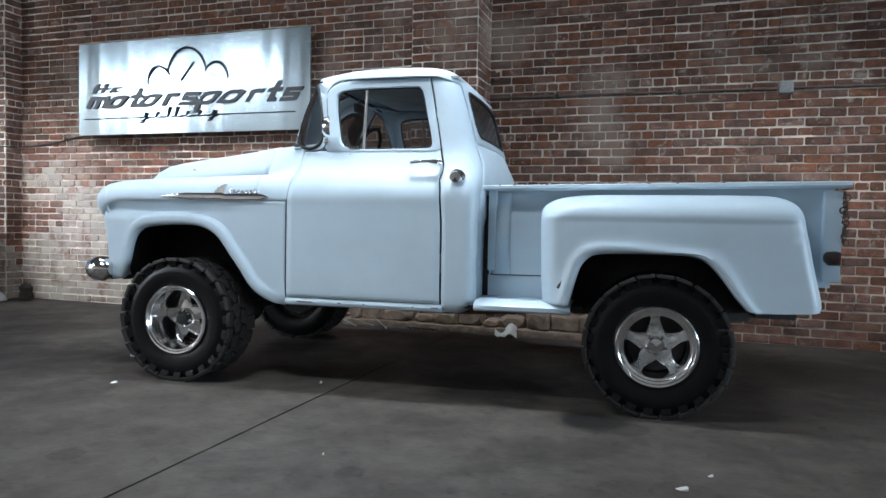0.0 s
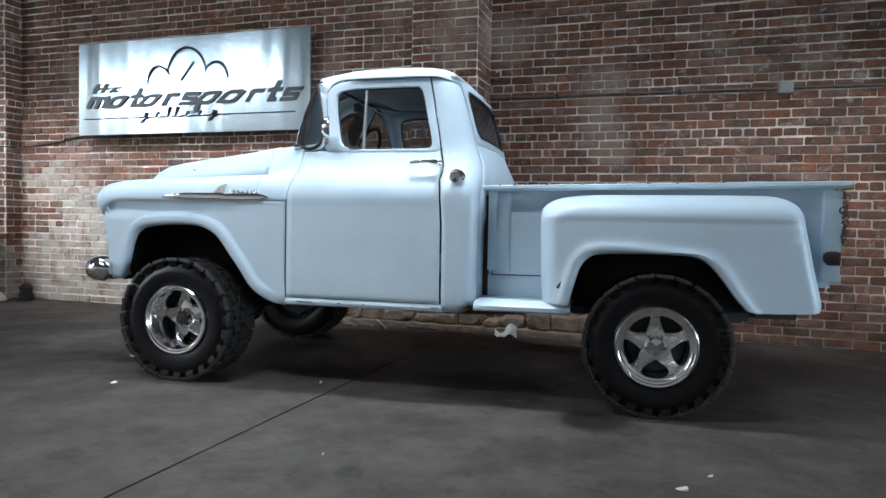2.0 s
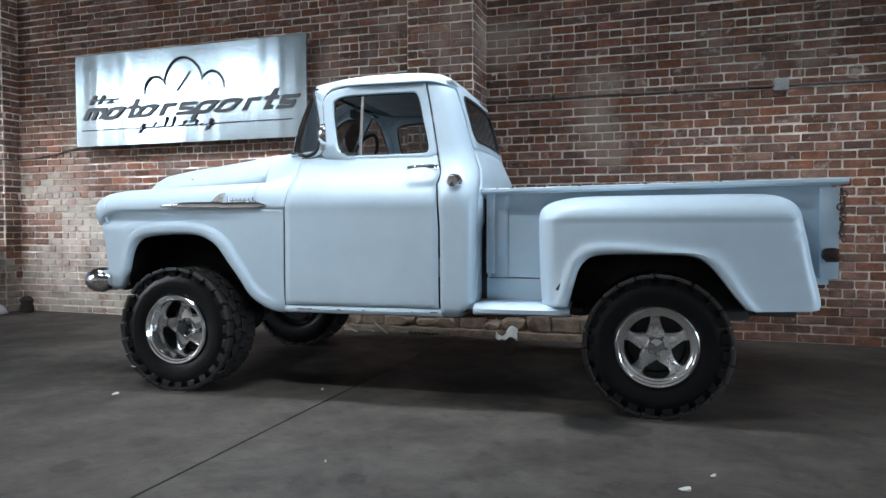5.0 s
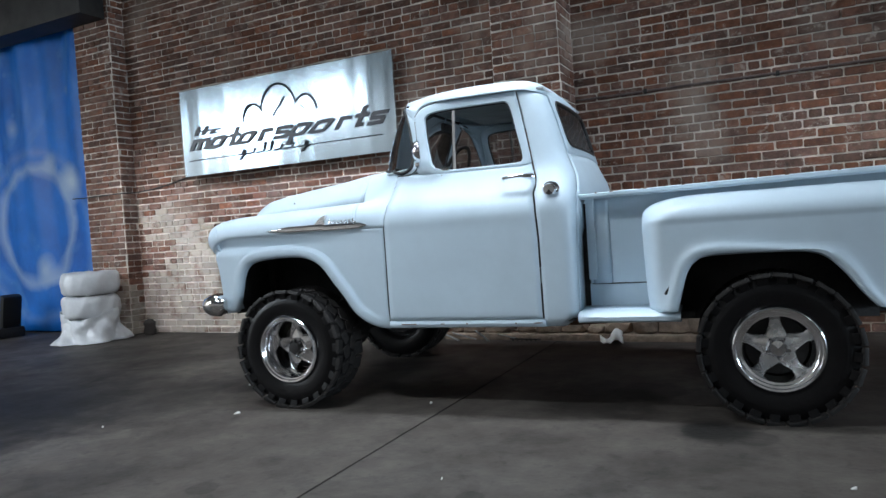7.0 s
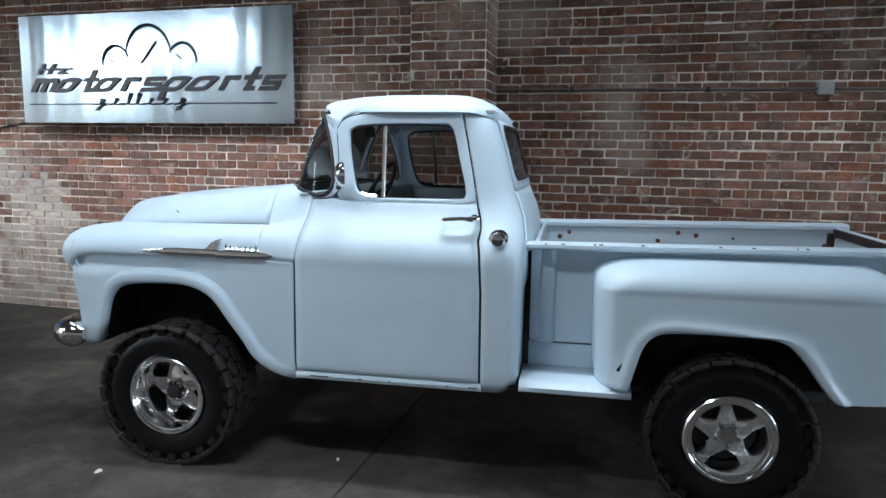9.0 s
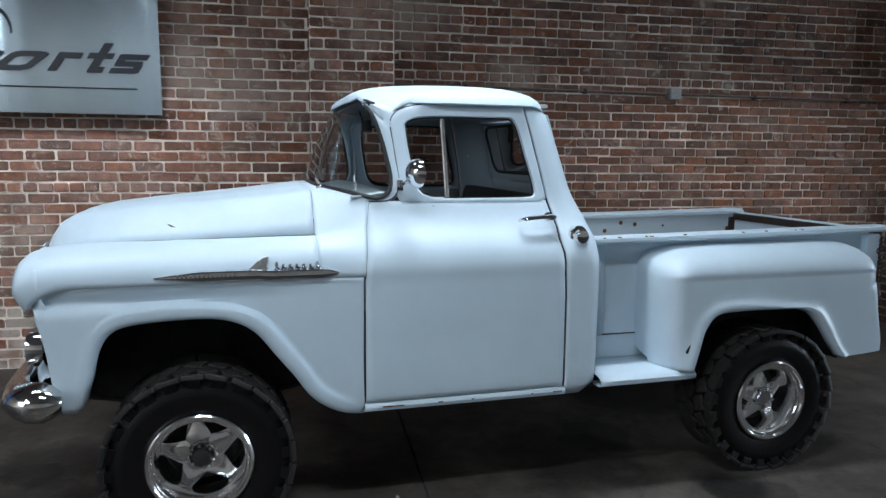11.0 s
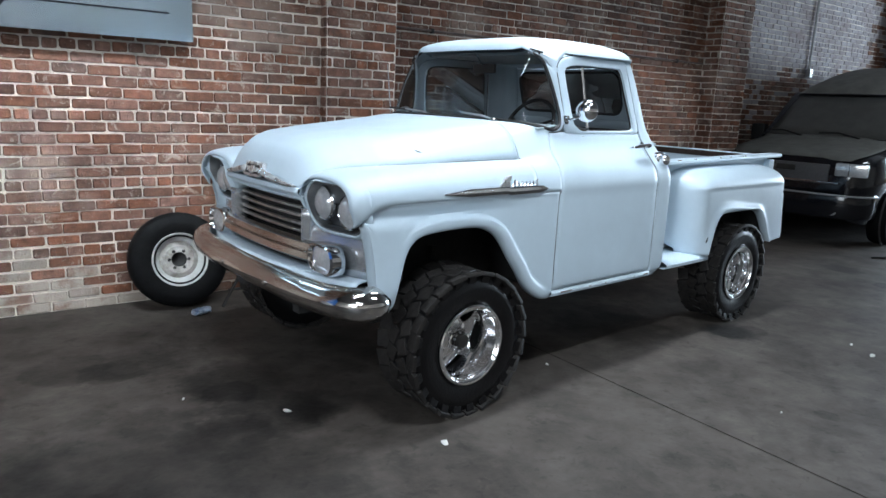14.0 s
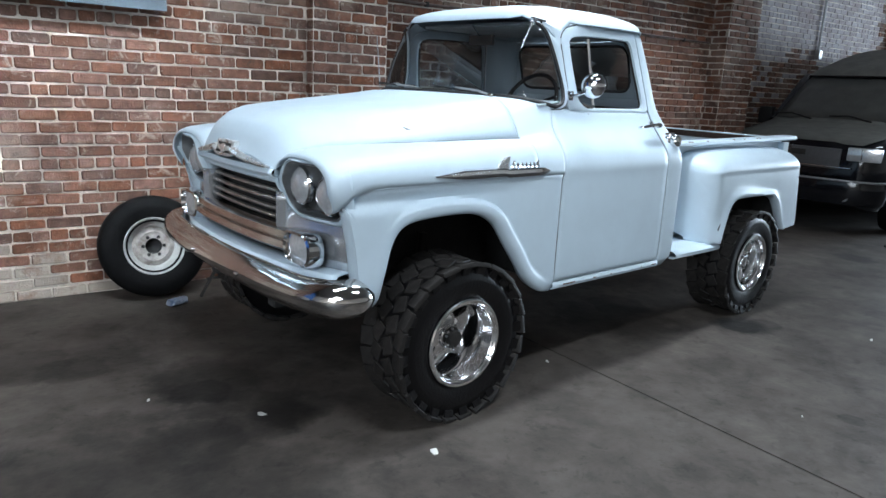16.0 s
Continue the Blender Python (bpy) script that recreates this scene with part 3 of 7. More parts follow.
brick_wall("wall_far_bay", "limewashed brick wall behind a parked van", 7, 4.44, 10.5, 7.45, TOP, 8.0, lime=lambda a, z: (0.95 if 2.15 + 0.5 * noise.noise(Vector((a * 0.8, 0, z * 0.6))) < z < 3.9 and 5.0 < a < 9.6 else 0.42), wash=FAR_WASH)
brick_wall("pilaster", "limewashed brick pilaster", 8, 10.5, 11.2, 7.2, TOP, 7.8, wash=FAR_WASH, lime=lambda a, z: 0.9, sides=(("left", 0.24),))
brick_wall("wall_far_end", "limewashed brick wall", 9, 11.2, 18.0, 7.45, TOP, 8.0, lime=lambda a, z: 0.97, wash=FAR_WASH)
brick_wall("pilaster", "red brick pilaster beside a hung blue cloth", 10, -7.66, -7.0, 6.33, TOP, 7.3, lime=lambda a, z: 1.0 - 0.9 * z, sides=(("right", 0.22),))
for nm, c, s in (("wall_corner", (-10.8, 6.9, TOP / 2), (6.28, 0.3, TOP)), ("wall_west", (-14.0, -0.5, TOP / 2), (0.3, 15.5, TOP)), ("wall_east", (18.3, -4.4, TOP / 2), (0.3, 7.7, TOP)), ("wall_east", (18.3, 6.6, TOP / 2), (0.3, 2.2, TOP)), ("wall_east", (18.3, 2.475, 4.95), (0.3, 6.05, 1.3)),
                 ("wall_south", (-3.9, -8.2, TOP / 2), (20.2, 0.3, TOP)), ("wall_south", (12.2, -8.2, TOP / 2), (12.0, 0.3, TOP))):
    tagged(part(nm, Geo().box(c, s), MORTAR, smooth=0), "plain dim masonry wall closing the hall", "wall", kind="structure")
tagged(part("ceiling", Geo().box((2, -0.3, TOP + 0.1), (32.6, 16.6, 0.2)), CEIL, smooth=0), "dim painted ceiling of the hall", "ceiling", kind="structure")

# rubble ledge at the foot of the pilaster and the wall beside it
rng = random.Random(21)
ledge = part("rubble_footing", Geo().box((-1.3, 6.42, 0.03), (2.5, 0.24, 0.06), 0.015), CONC_EDGE)
tagged(ledge, "crumbling stone footing along the brick wall", "footing", kind="structure")
x = -2.5
while x < -0.15:
    w = rng.uniform(0.09, 0.30)
    h = rng.uniform(0.05, 0.19)
    bm = bmesh.new()
    bmesh.ops.create_icosphere(bm, subdivisions=2, radius=0.5)
    so = rng.uniform(0, 50)
    for q in bm.verts:
        k = 1 + 0.35 * noise.noise(q.co * 2.2 + Vector((so, 0, 0)))
        q.co = Vector([math.copysign(min(0.5, abs(c * k) * 1.35), c) for c in q.co])
    bm.verts.index_update()
    g = Geo().add([(x + w / 2 + q.co.x * w * 1.05, 6.43 + rng.uniform(-0.004, 0.004) + q.co.y * 0.17 + 0.02 * math.sin(so), 0.055 + h / 2 + q.co.z * h) for q in bm.verts], [[q.index for q in f.verts] for f in bm.faces])
    bm.free()
    part("stone", g, CONC_EDGE, ledge, smooth=25)
    x += w * rng.uniform(0.95, 1.15)

# dark lintel over the clothed gateway
lintel = part("lintel_beam", Geo().box((-9.6, 6.15, 4.45), (5.1, 0.35, 0.9), 0.02), DARK_STEEL)
tagged(lintel, "dark steel lintel beam over the draped gateway", "beam", kind="structure")

# conduit and junction box on the right bay
cond = thing("conduit", "thin grey electrical conduit along the brick wall", "conduit")
part("pipe", Geo().tube([(-1.25, 6.872, 2.235), (1.3, 6.872, 2.222), (3.75, 6.872, 2.205)], 0.011), mat("painted_conduit", (0.16, 0.12, 0.11), 0.6, vary=0.4, scale=9), cond)
for k in (-0.6, 0.5, 2.2, 3.2):
    part("clip", Geo().box((k, 6.874, 2.226 - 0.006 * k), (0.03, 0.03, 0.045), 0.004), DARK_STEEL, cond)
cab = thing("wall_cable", "thin dark cable strung along brick wall and pilaster", "cable")
part("cord", Geo().tube(curve([(-7.9, 6.30, 1.80), (-7.66, 6.305, 1.795), (-7.3, 6.305, 1.80), (-6.98, 6.31, 1.80), (-6.9, 6.52, 1.815), (-6.5, 6.525, 1.85), (-6.1, 6.525, 1.915), (-5.8, 6.525, 1.95)], 40), 0.008, 6), BLACK, cab)
jb = thing("junction_box", "small grey metal junction box on the brick wall", "junction box")
part("body", Geo().box((1.365, 6.865, 2.222), (0.115, 0.06, 0.1), 0.006), STEEL_GREY, jb)
part("lid", Geo().box((1.365, 6.832, 2.222), (0.105, 0.006, 0.09), 0.002), STEEL_GREY, jb)
for sx in (-0.04, 0.04):
    part("screw", Geo().lathe([(0.006, 0), (0.006, 0.004), (0.001, 0.006)], 8, pose(1.365 + sx, 6.829, 2.222, 90)), STEEL_GREY, jb)
c2 = thing("conduit", "galvanised conduit running up a pale wall", "conduit")
part("pipe", Geo().tube([(7.5, 7.41, 2.35), (7.5, 7.41, 5.5)], 0.02), STEEL_GREY, c2)
part("socket_box", Geo().box((7.5, 7.4, 2.3), (0.1, 0.08, 0.14), 0.008), STEEL_GREY, c2)
c3 = thing("drain_pipe", "thick dark drain pipe down the wall", "pipe")
part("pipe", Geo().tube([(10.25, 7.27, 0.0), (10.25, 7.27, 5.5)], 0.11, 14), DARK_STEEL, c3)
for zz in (1.2, 2.9, 4.5):
    part("bracket", Geo().lathe([(0.125, -0.03), (0.125, 0.03)], 16, pose(10.25, 7.27, zz)), STEEL_GREY, c3)

# ---- sign ----
SX0, SX1, SZ0, SZ1, SY = -5.955, -2.99, 1.915, 2.935, 6.40
sign = thing("wall_sign", "large brushed aluminium sign panel with black cut shapes", "sign", pose((SX0 + SX1) / 2, SY, (SZ0 + SZ1) / 2))
SW, SH = SX1 - SX0, SZ1 - SZ0
part("panel", Geo().box((0, 0.015, 0), (SW, 0.03, SH), 0.003), BRUSHED, sign)
part("backing_frame", Geo().box((0, 0.09, 0), (SW - 0.2, 0.12, SH - 0.2), 0.004), DARK_STEEL, sign)


def sign_pt(a, b):
    """Fractions across and down the panel to its plane."""
    return (a - 0.5) * SW, (0.5 - b) * SH


def sign_bar(loop, label=""):
    return part("cut_shape", Geo().prism([sign_pt(a, b) for a, b in loop], -0.003, -0.010 - 0.0009 * (len(sign.children) % 7), lambda a, b, d: (a, d, b)), BLACK_PAINT, sign, smooth=30)


def slant(a0, a1, b0, b1, k=0.022):
    return [(a0 + k, b0), (a1 + k, b0), (a1, b1), (a0, b1)]


def sign_line(pts, r=0.006):
    g = Geo().tube([(sign_pt(a, b)[0], -0.008, sign_pt(a, b)[1]) for a, b in pts], r, 6, flat=1.0)
    return part("cut_shape", g, BLACK_PAINT, sign)


def glyph_ring(a0, a1, b0, b1, w=0.016, k=0.028, gap=False):
    """A slanted flat ring, the plain stand-in for one round character."""
    out = rounded(a0, a1, b0, b1, min(a1 - a0, b1 - b0) * 0.3, 4)
    ca, cb = (a0 + a1) / 2, (b0 + b1) / 2
    hb = (b1 - b0) / 2
    inn = [(ca + (a - ca) * max(0.1, 1 - 2 * w / (a1 - a0)), cb + (b - cb) * 0.45) for a, b in out]
    sk = lambda a, b: sign_pt(a + k * (cb - b) / hb, b)
    o2, i2 = [sk(*p) for p in out], [sk(*p) for p in inn]
    if gap:
        o2, i2 = o2[3:-6], i2[3:-6]
    g = Geo()
    rows = [[(p[0], d, p[1]) for p in lp] for lp, d in ((o2, -0.003), (o2, -0.016), (i2, -0.016), (i2, -0.003))]
    g.grid(rows, closed=not gap)
    return part("cut_shape", g, BLACK_PAINT, sign, smooth=30)


# main line of slanted shapes
a, K = 0.032, 1.135
t0, t1 = 0.585, 0.712
tm = (t0 + t1) / 2
for kind, w in (("m", 0.095), ("o", 0.075), ("t", 0.05), ("o", 0.075), ("r", 0.065), ("s", 0.072), ("p", 0.08), ("o", 0.08), ("r", 0.065), ("t", 0.05), ("s", 0.07)):
    w *= K
    if kind == "m":
        sign_bar(slant(a, a + 0.022, t0, t1, 0.03)); sign_bar(slant(a + 0.038, a + 0.058, t0 + 0.02, t1, 0.026)); sign_bar(slant(a + 0.076, a + 0.096, t0 + 0.02, t1, 0.026))
        sign_bar(slant(a + 0.026, a + 0.112, t0 - 0.004, t0 + 0.04, 0.008))
    elif kind == "o":
        glyph_ring(a, a + w - 0.010, t0 - 0.004, t1 + 0.004, 0.019, 0.03)
    elif kind == "t":
        sign_bar(slant(a + 0.008, a + 0.028, t0 - 0.075, t1, 0.046)); sign_bar(slant(a + 0.012, a + 0.068, t0 - 0.006, t0 + 0.034, 0.008)); sign_bar(slant(a + 0.010, a + 0.042, t1 - 0.038, t1 + 0.004, 0.008))
    elif kind == "r":
        sign_bar(slant(a, a + 0.020, t0, t1, 0.03)); sign_bar(slant(a + 0.026, a + 0.076, t0 - 0.004, t0 + 0.038, 0.008))
    elif kind == "p":
        glyph_ring(a, a + w - 0.012, t0 - 0.004, t1 + 0.004, 0.019, 0.03); sign_bar(slant(a - 0.030, a - 0.010, t1 - 0.04, t1 + 0.085, 0.028))
    else:
        sign_bar(slant(a + 0.022, a + w + 0.006, t0 - 0.004, t0 + 0.034, 0.010)); sign_bar(slant(a + 0.010, a + w - 0.010, tm - 0.018, tm + 0.018, 0.008)); sign_bar(slant(a - 0.004, a + w - 0.022, t1 - 0.034, t1 + 0.004, 0.008))
        sign_bar(slant(a + 0.012, a + 0.030, t0, tm, 0.014)); sign_bar(slant(a + w - 0.034, a + w - 0.016, tm, t1, 0.014))
    a += w + 0.005
# small upper line, and the flourish below with its two rules
u1 = lambda q: 0.06 + (q - 0.055) * 1.5
for a0 in (0.058, 0.085, 0.112):
    sign_bar(slant(u1(a0), u1(a0) + 0.015, 0.445 if a0 < 0.1 else 0.495, 0.545, 0.026))
for a0, w in ((0.055, 0.03), (0.09, 0.022), (0.116, 0.028)):
    sign_bar(slant(u1(a0) + 0.012, u1(a0) + 1.5 * w + 0.008, 0.488, 0.508, 0.004))
sign_bar(slant(u1(0.116), u1(0.14), 0.527, 0.545, 0.004))
for k, (a0, tall, deep) in enumerate(((0.300, 0, 1), (0.355, 0, 0), (0.408, 1, 0), (0.442, 1, 0), (0.487, 0, 0), (0.540, 0, 0), (0.600, 0, 1))):
    top, low = 0.772 - 0.05 * tall, 0.832
    sign_line([(a0 - 0.012, low), (a0 + 0.008, low - 0.01), (a0 + 0.026, top + 0.005), (a0 + 0.016, top), (a0 + 0.006, low - 0.005), (a0 + 0.022, low), (a0 + 0.042, low - 0.012)], 0.0075)
    if deep:
        sign_line([(a0 + 0.03, top + 0.01), (a0 + 0.006, low + 0.045), (a0 - 0.008, low + 0.05), (a0 - 0.002, low + 0.025), (a0 + 0.03, low)], 0.007)
sign_line([(0.03, 0.825), (0.315, 0.825)], 0.006)
sign_line([(0.645, 0.822), (0.945, 0.822)], 0.006)
# three arches over the wording
for ca, cb, ra, rb, s0, s1 in ((0.498, 0.42, 0.085, 0.30, 12, 168), (0.376, 0.455, 0.050, 0.16, 20, 190), (0.622, 0.445, 0.050, 0.16, -8, 155)):
    sign_line([(ca + ra * math.cos(radians(s0 + (s1 - s0) * k / 14)), cb - rb * math.sin(radians(s0 + (s1 - s0) * k / 14))) for k in range(15)], [0.004 + 0.010 * math.sin(math.pi * k / 14) for k in range(15)])
sign_line([(0.472, 0.46), (0.512, 0.33), (0.531, 0.27)], 0.007)
sign_line([(0.350, 0.405), (0.368, 0.45)], 0.004)
sign_line([(0.600, 0.385), (0.62, 0.43)], 0.004)

# ---- pickup truck ----
VC = 0.885          # middle of the truck across
ZH = 0.378          # axle height
TRUCK = thing("pickup_truck", "lifted pale blue vintage step-side pickup truck with mud tyres", "pickup truck", pose(-2.466, 3.843, 0, 0, 0, 4.5))
flip = lambda u, v, z: (u, 2 * VC - v, z)


def both(name, geo, material, label="", smooth=40, thick=0.0, parent=None):
    a = part(name, geo, material, parent or TRUCK, label, smooth, thick)
    b = part(name, geo.moved(flip), material, parent or TRUCK, label, smooth, thick)
    return a, b


crease = lambda u: 1.116 + 0.007 * u


def side_v(u, z):
    """How far the cab's near side lies in from the outermost plane."""
    c = crease(u)
    if z <= c:
        v = 0.007 - 0.007 * max(0, 1 - (c - z) / 0.03) ** 2
        if z < 0.6:
            v += 0.022 * ((0.6 - z) / 0.1) ** 2
        return v
    if z <= 1.43:
        return lerp([(0, 0), (0.03, 0.004), (0.06, 0.011), (0.09, 0.022), (0.12, 0.039), (0.15, 0.064), (0.175, 0.09), (0.20, 0.112), (0.23, 0.132), (0.27, 0.150), (0.305, 0.163), (0.33, 0.168)], z - c)
    return 0.165 + (z - 1.43) * 0.20


# -- front fender, lower part round the wheel arch
ARCH = [(-0.403, 0.617), (-0.378, 0.64), (-0.348, 0.751), (-0.319, 0.86), (-0.277, 0.923), (-0.205, 0.953), (-0.049, 0.967), (0.114, 0.967), (0.214, 0.944), (0.293, 0.893), (0.372, 0.791), (0.451, 0.689), (0.51, 0.604), (0.579, 0.548), (0.663, 0.507), (0.745, 0.494)]
EDGE = [(-0.455, 0.615), (-0.48, 0.69), (-0.505, 0.874), (-0.53, 0.985), (-0.555, 1.06), (-0.588, 1.112)]


def flare(d):
    return lerp([(0, 0.030), (0.004, 0.004), (0.012, -0.012), (0.026, -0.020), (0.042, -0.020), (0.058, -0.012), (0.072, -0.002), (0.09, 0.003), (0.12, 0.005), (0.3, 0.006)], d)


def smooth_step(x):
    x = min(1, max(0, x))
    return x * x * (3 - 2 * x)


def lower_fender(u, z, d):
    """Inward place of the lower fender: tucked under the crease, with the arch's rolled flare standing proud of it."""
    tuck = 0.006 + 0.024 * smooth_step((crease(u) - z) / 0.075) * smooth_step((0.70 - u) / 0.75)
    on = max(smooth_step((0.082 - d) / 0.03), smooth_step((1.055 - z) / 0.05) * smooth_step((-0.08 - u) / 0.3))
    roll = lerp([(0, 0.030), (0.004, 0.004), (0.012, -0.008), (0.03, -0.013), (0.06, -0.013), (0.08, -0.010), (0.2, -0.008)], d)
    return tuck + (roll - tuck) * on


arch = curve(ARCH, 90)
i1 = min(range(90), key=lambda i: abs(arch[i][0] + 0.335) + abs(arch[i][1] - 0.80))
i2 = min(range(90), key=lambda i: abs(arch[i][0] - 0.30) + abs(arch[i][1] - 0.89))
edge = curve(EDGE, i1 + 1)
outer = edge[:-1] + [(-0.588 + (0.55 + 0.588) * k / (i2 - i1), crease(-0.588 + 1.138 * k / (i2 - i1))) for k in range(i2 - i1)]
tail = curve([(0.55, crease(0.55)), (0.67, 1.1205), (0.738, 1.1212), (0.7478, 1.1195), (0.7485, 1.10), (0.748, 0.9), (0.747, 0.7), (0.75, 0.56), (0.755, 0.52)], 90 - i2)
outer += tail
rows = []
for (ua, za), (uo, zo) in zip(arch, outer):
    line = []
    dist = math.hypot(uo - ua, zo - za)
    for r in [0, 0.004, 0.010, 0.018, 0.030, 0.044, 0.054, 0.060, 0.066, 0.072, 0.080, 0.095, 0.12] + [0.12 + (1 - 0.12) * k / 14 for k in range(1, 15)]:
        s = r / 0.12 * min(0.12, dist * 0.55) / dist if r <= 0.12 else 0
        if r > 0.12:
            b = min(0.12, dist * 0.55) / dist
            s = b + (1 - b) * (r - 0.12) / 0.88
        u, z = ua + (uo - ua) * s, za + (zo - za) * s
        v = lower_fender(u, z, s * dist)
        v *= 1 - max(0, 1 - (crease(u) - z) / 0.008) ** 2
        if u > 0.55:
            k = (u - 0.55) / 0.2
            v = v * (1 - k) + side_v(u, z) * k
        front = max(0, (-0.42 - u) / 0.16)
        line.append((u, v + 0.014 * front * front, z))
    rows.append(line)
both("front_fender", Geo().grid(rows), PAINT, thick=0.008)

# -- front fender, upper part with the brow over the lamps
nose_slant = lambda u, z: 0.45 * max(0, 1.10 - z) * min(1, max(0, (-0.42 - u) / 0.15))
rows = []
for u, cv, a, cz, b, s0, s1 in ((-0.612, 0.258, 0.226, 1.088, 0.124, 212, -34), (-0.604, 0.255, 0.238, 1.092, 0.130, 208, -32), (-0.575, 0.25, 0.246, 1.10, 0.136, 198, -26), (-0.50, 0.242, 0.242, 1.108, 0.141, 184, -15),
                               (-0.40, 0.24, 0.24, 1.112, 0.145, 180, 0), (-0.25, 0.235, 0.235, 1.114, 0.150, 180, 40), (-0.05, 0.22, 0.22, 1.116, 0.154, 180, 75), (0.15, 0.20, 0.20, 1.117, 0.158, 180, 90),
                               (0.40, 0.168, 0.168, 1.119, 0.164, 180, 90), (0.555, 0.142, 0.142, 1.1204, 0.1667, 180, 90)):
    line = []
    for k in range(29):
        w = radians(s0 + (s1 - s0) * k / 28)
        c, s = math.cos(w), math.sin(w)
        n = 2 / 2.5
        z = cz + b * math.copysign(abs(s) ** n, s)
        line.append((u + nose_slant(u, z), cv + a * math.copysign(abs(c) ** n, c), z))
    rows.append(line)
cols = [curve(col, 44) for col in zip(*rows)]
both("fender_top", Geo().grid(list(zip(*cols))), PAINT, thick=0.008)

# -- hood and cowl
RIDGE = [(-0.645, 1.15), (-0.635, 1.20), (-0.61, 1.265), (-0.57, 1.318), (-0.5, 1.358), (-0.41, 1.380), (-0.18, 1.405), (0.13, 1.434), (0.39, 1.462), (0.60, 1.488), (0.8, 1.50), (1.0, 1.505)]
CUT = [(-0.64, 0.50), (-0.60, 0.455), (-0.5, 0.385), (-0.4, 0.32), (-0.25, 0.255), (-0.05, 0.217), (0.15, 0.198), (0.40, 0.166), (0.626, 0.128), (1.1, 0.12)]
CUT_Z = [(-0.64, 1.13), (-0.60, 1.165), (-0.5, 1.222), (-0.4, 1.25), (-0.25, 1.262), (0.15, 1.275), (0.63, 1.291), (1.1, 1.293)]


def hood_z(u, v):
    v = v if v <= VC else 2 * VC - v
    v0, z0, z1 = lerp(CUT, u), lerp(CUT_Z, u), lerp(RIDGE, u)
    tp = lerp([(-0.64, 0.62), (-0.4, 0.50), (0.0, 0.38), (0.6, 0.27), (1, 0.25)], u)
    t = min(1, max(0, (v - v0) / (VC - v0)) / tp)
    s = 1 - (1 - t) ** 2.3
    ridge = 0.012 * max(0, 1 - abs(v - VC) / 0.09)
    return z0 + (z1 - z0) * s + ridge * min(1, max(0, (u + 0.6) * 3)) * max(0, 1 - max(0, u) * 1.2) - 0.014 * max(0, (abs(v - VC) - 0.1)) ** 1.5


rows = []
for i in range(50):
    k = i / 49
    u0 = -0.64 + 1.191 * k ** 1.5
    v0 = lerp(CUT, u0)
    line = []
    for j in range(41):
        v = v0 + (2 * VC - 2 * v0) * j / 40
        bow = 0.03 * (abs(v - VC) / 0.45) ** 2 * max(0, 1 - k * 6)
        line.append((u0 + bow, v, hood_z(u0, v)))
    rows.append(line)
part("hood", Geo().grid(rows), PAINT, TRUCK, thick=0.008)
# raised lip under the front edge of the hood
part("hood_lip", Geo().grid([[(-0.635 + 0.10 * ((v - VC) / 0.5) ** 2 * 0.3 + d, v, z) for v in np.linspace(0.47, 2 * VC - 0.47, 25)] for d, z in ((0.02, 1.145), (-0.012, 1.138), (-0.02, 1.122), (-0.008, 1.108), (0.05, 1.103))]), PAINT, TRUCK, thick=0.006)


def shield(t, h):
    """Windscreen: t from 0 (near post) over 0.5 (middle) to 1; h from base to top."""
    s = abs(2 * t - 1)
    side = -1 if t < 0.5 else 1
    ang = s * 0.5 * math.pi
    n = 2 / 3.4
    bu = 0.965 - 0.365 * abs(math.cos(ang)) ** n
    bv = 0.725 * abs(math.sin(ang)) ** n
    tu = 0.875 - 0.10 * abs(math.cos(ang)) ** n
    tv = 0.595 * abs(math.sin(ang)) ** n
    bz = 1.494 - 0.062 * s ** 3
    tz = 1.912 - 0.04 * s ** 3
    bulge = 0.03 * math.sin(math.pi * h)
    return (bu + (tu - bu) * h - bulge * (1 - s ** 4), VC + side * (bv + (tv - bv) * h), bz + (tz - bz) * h)


# the glass ends along a line that leans forward to the top and turns in round corners
GLASS_EDGE = [(1.44, 0.79), (1.449, 0.825), (1.456, 0.855), (1.465, 0.877), (1.48, 0.896), (1.50, 0.906), (1.535, 0.909), (1.60, 0.900), (1.66, 0.888), (1.73, 0.872), (1.80, 0.850), (1.845, 0.830), (1.865, 0.812), (1.88, 0.785), (1.89, 0.74)]


def edge_t(h):
    return min((k / 800 for k in range(200)), key=lambda t: abs(shield(t, h)[0] - lerp(GLASS_EDGE, shield(t, h)[2])))


HS = [0, 0.008, 0.018, 0.032, 0.05, 0.08, 0.12, 0.18, 0.26, 0.36, 0.46, 0.56, 0.66, 0.75, 0.82, 0.88, 0.92, 0.95, 0.97, 0.985, 1.0]
TS = [edge_t(h) for h in HS]
NEAR_EDGE = [shield(t, h) for t, h in zip(TS, HS)]
g = Geo().grid([[shield(t + (1 - 2 * t) * j / 48, h) for j in range(49)] for t, h in zip(TS, HS)])
ws = part("windshield", g, GLASS, TRUCK, "curved wrap-round windscreen glass")
ws.visible_shadow = False
loop = NEAR_EDGE[::-1] + [shield(TS[0] + (1 - 2 * TS[0]) * j / 48, 0.0) for j in range(1, 48)] + [flip(*q) for q in NEAR_EDGE] + [shield(1 - TS[-1] - (1 - 2 * TS[-1]) * j / 48, 1.0) for j in range(1, 48)]
part("windshield_seal", Geo().tube([(p[0] - 0.003 + 0.016 * smooth_step((p[2] - 1.86) / 0.03), p[1] + (0.006 if p[1] > VC else -0.006) * abs(p[1] - VC) / 0.7, p[2]) for p in loop], 0.0105, 8, closed=True), BLACK, TRUCK)

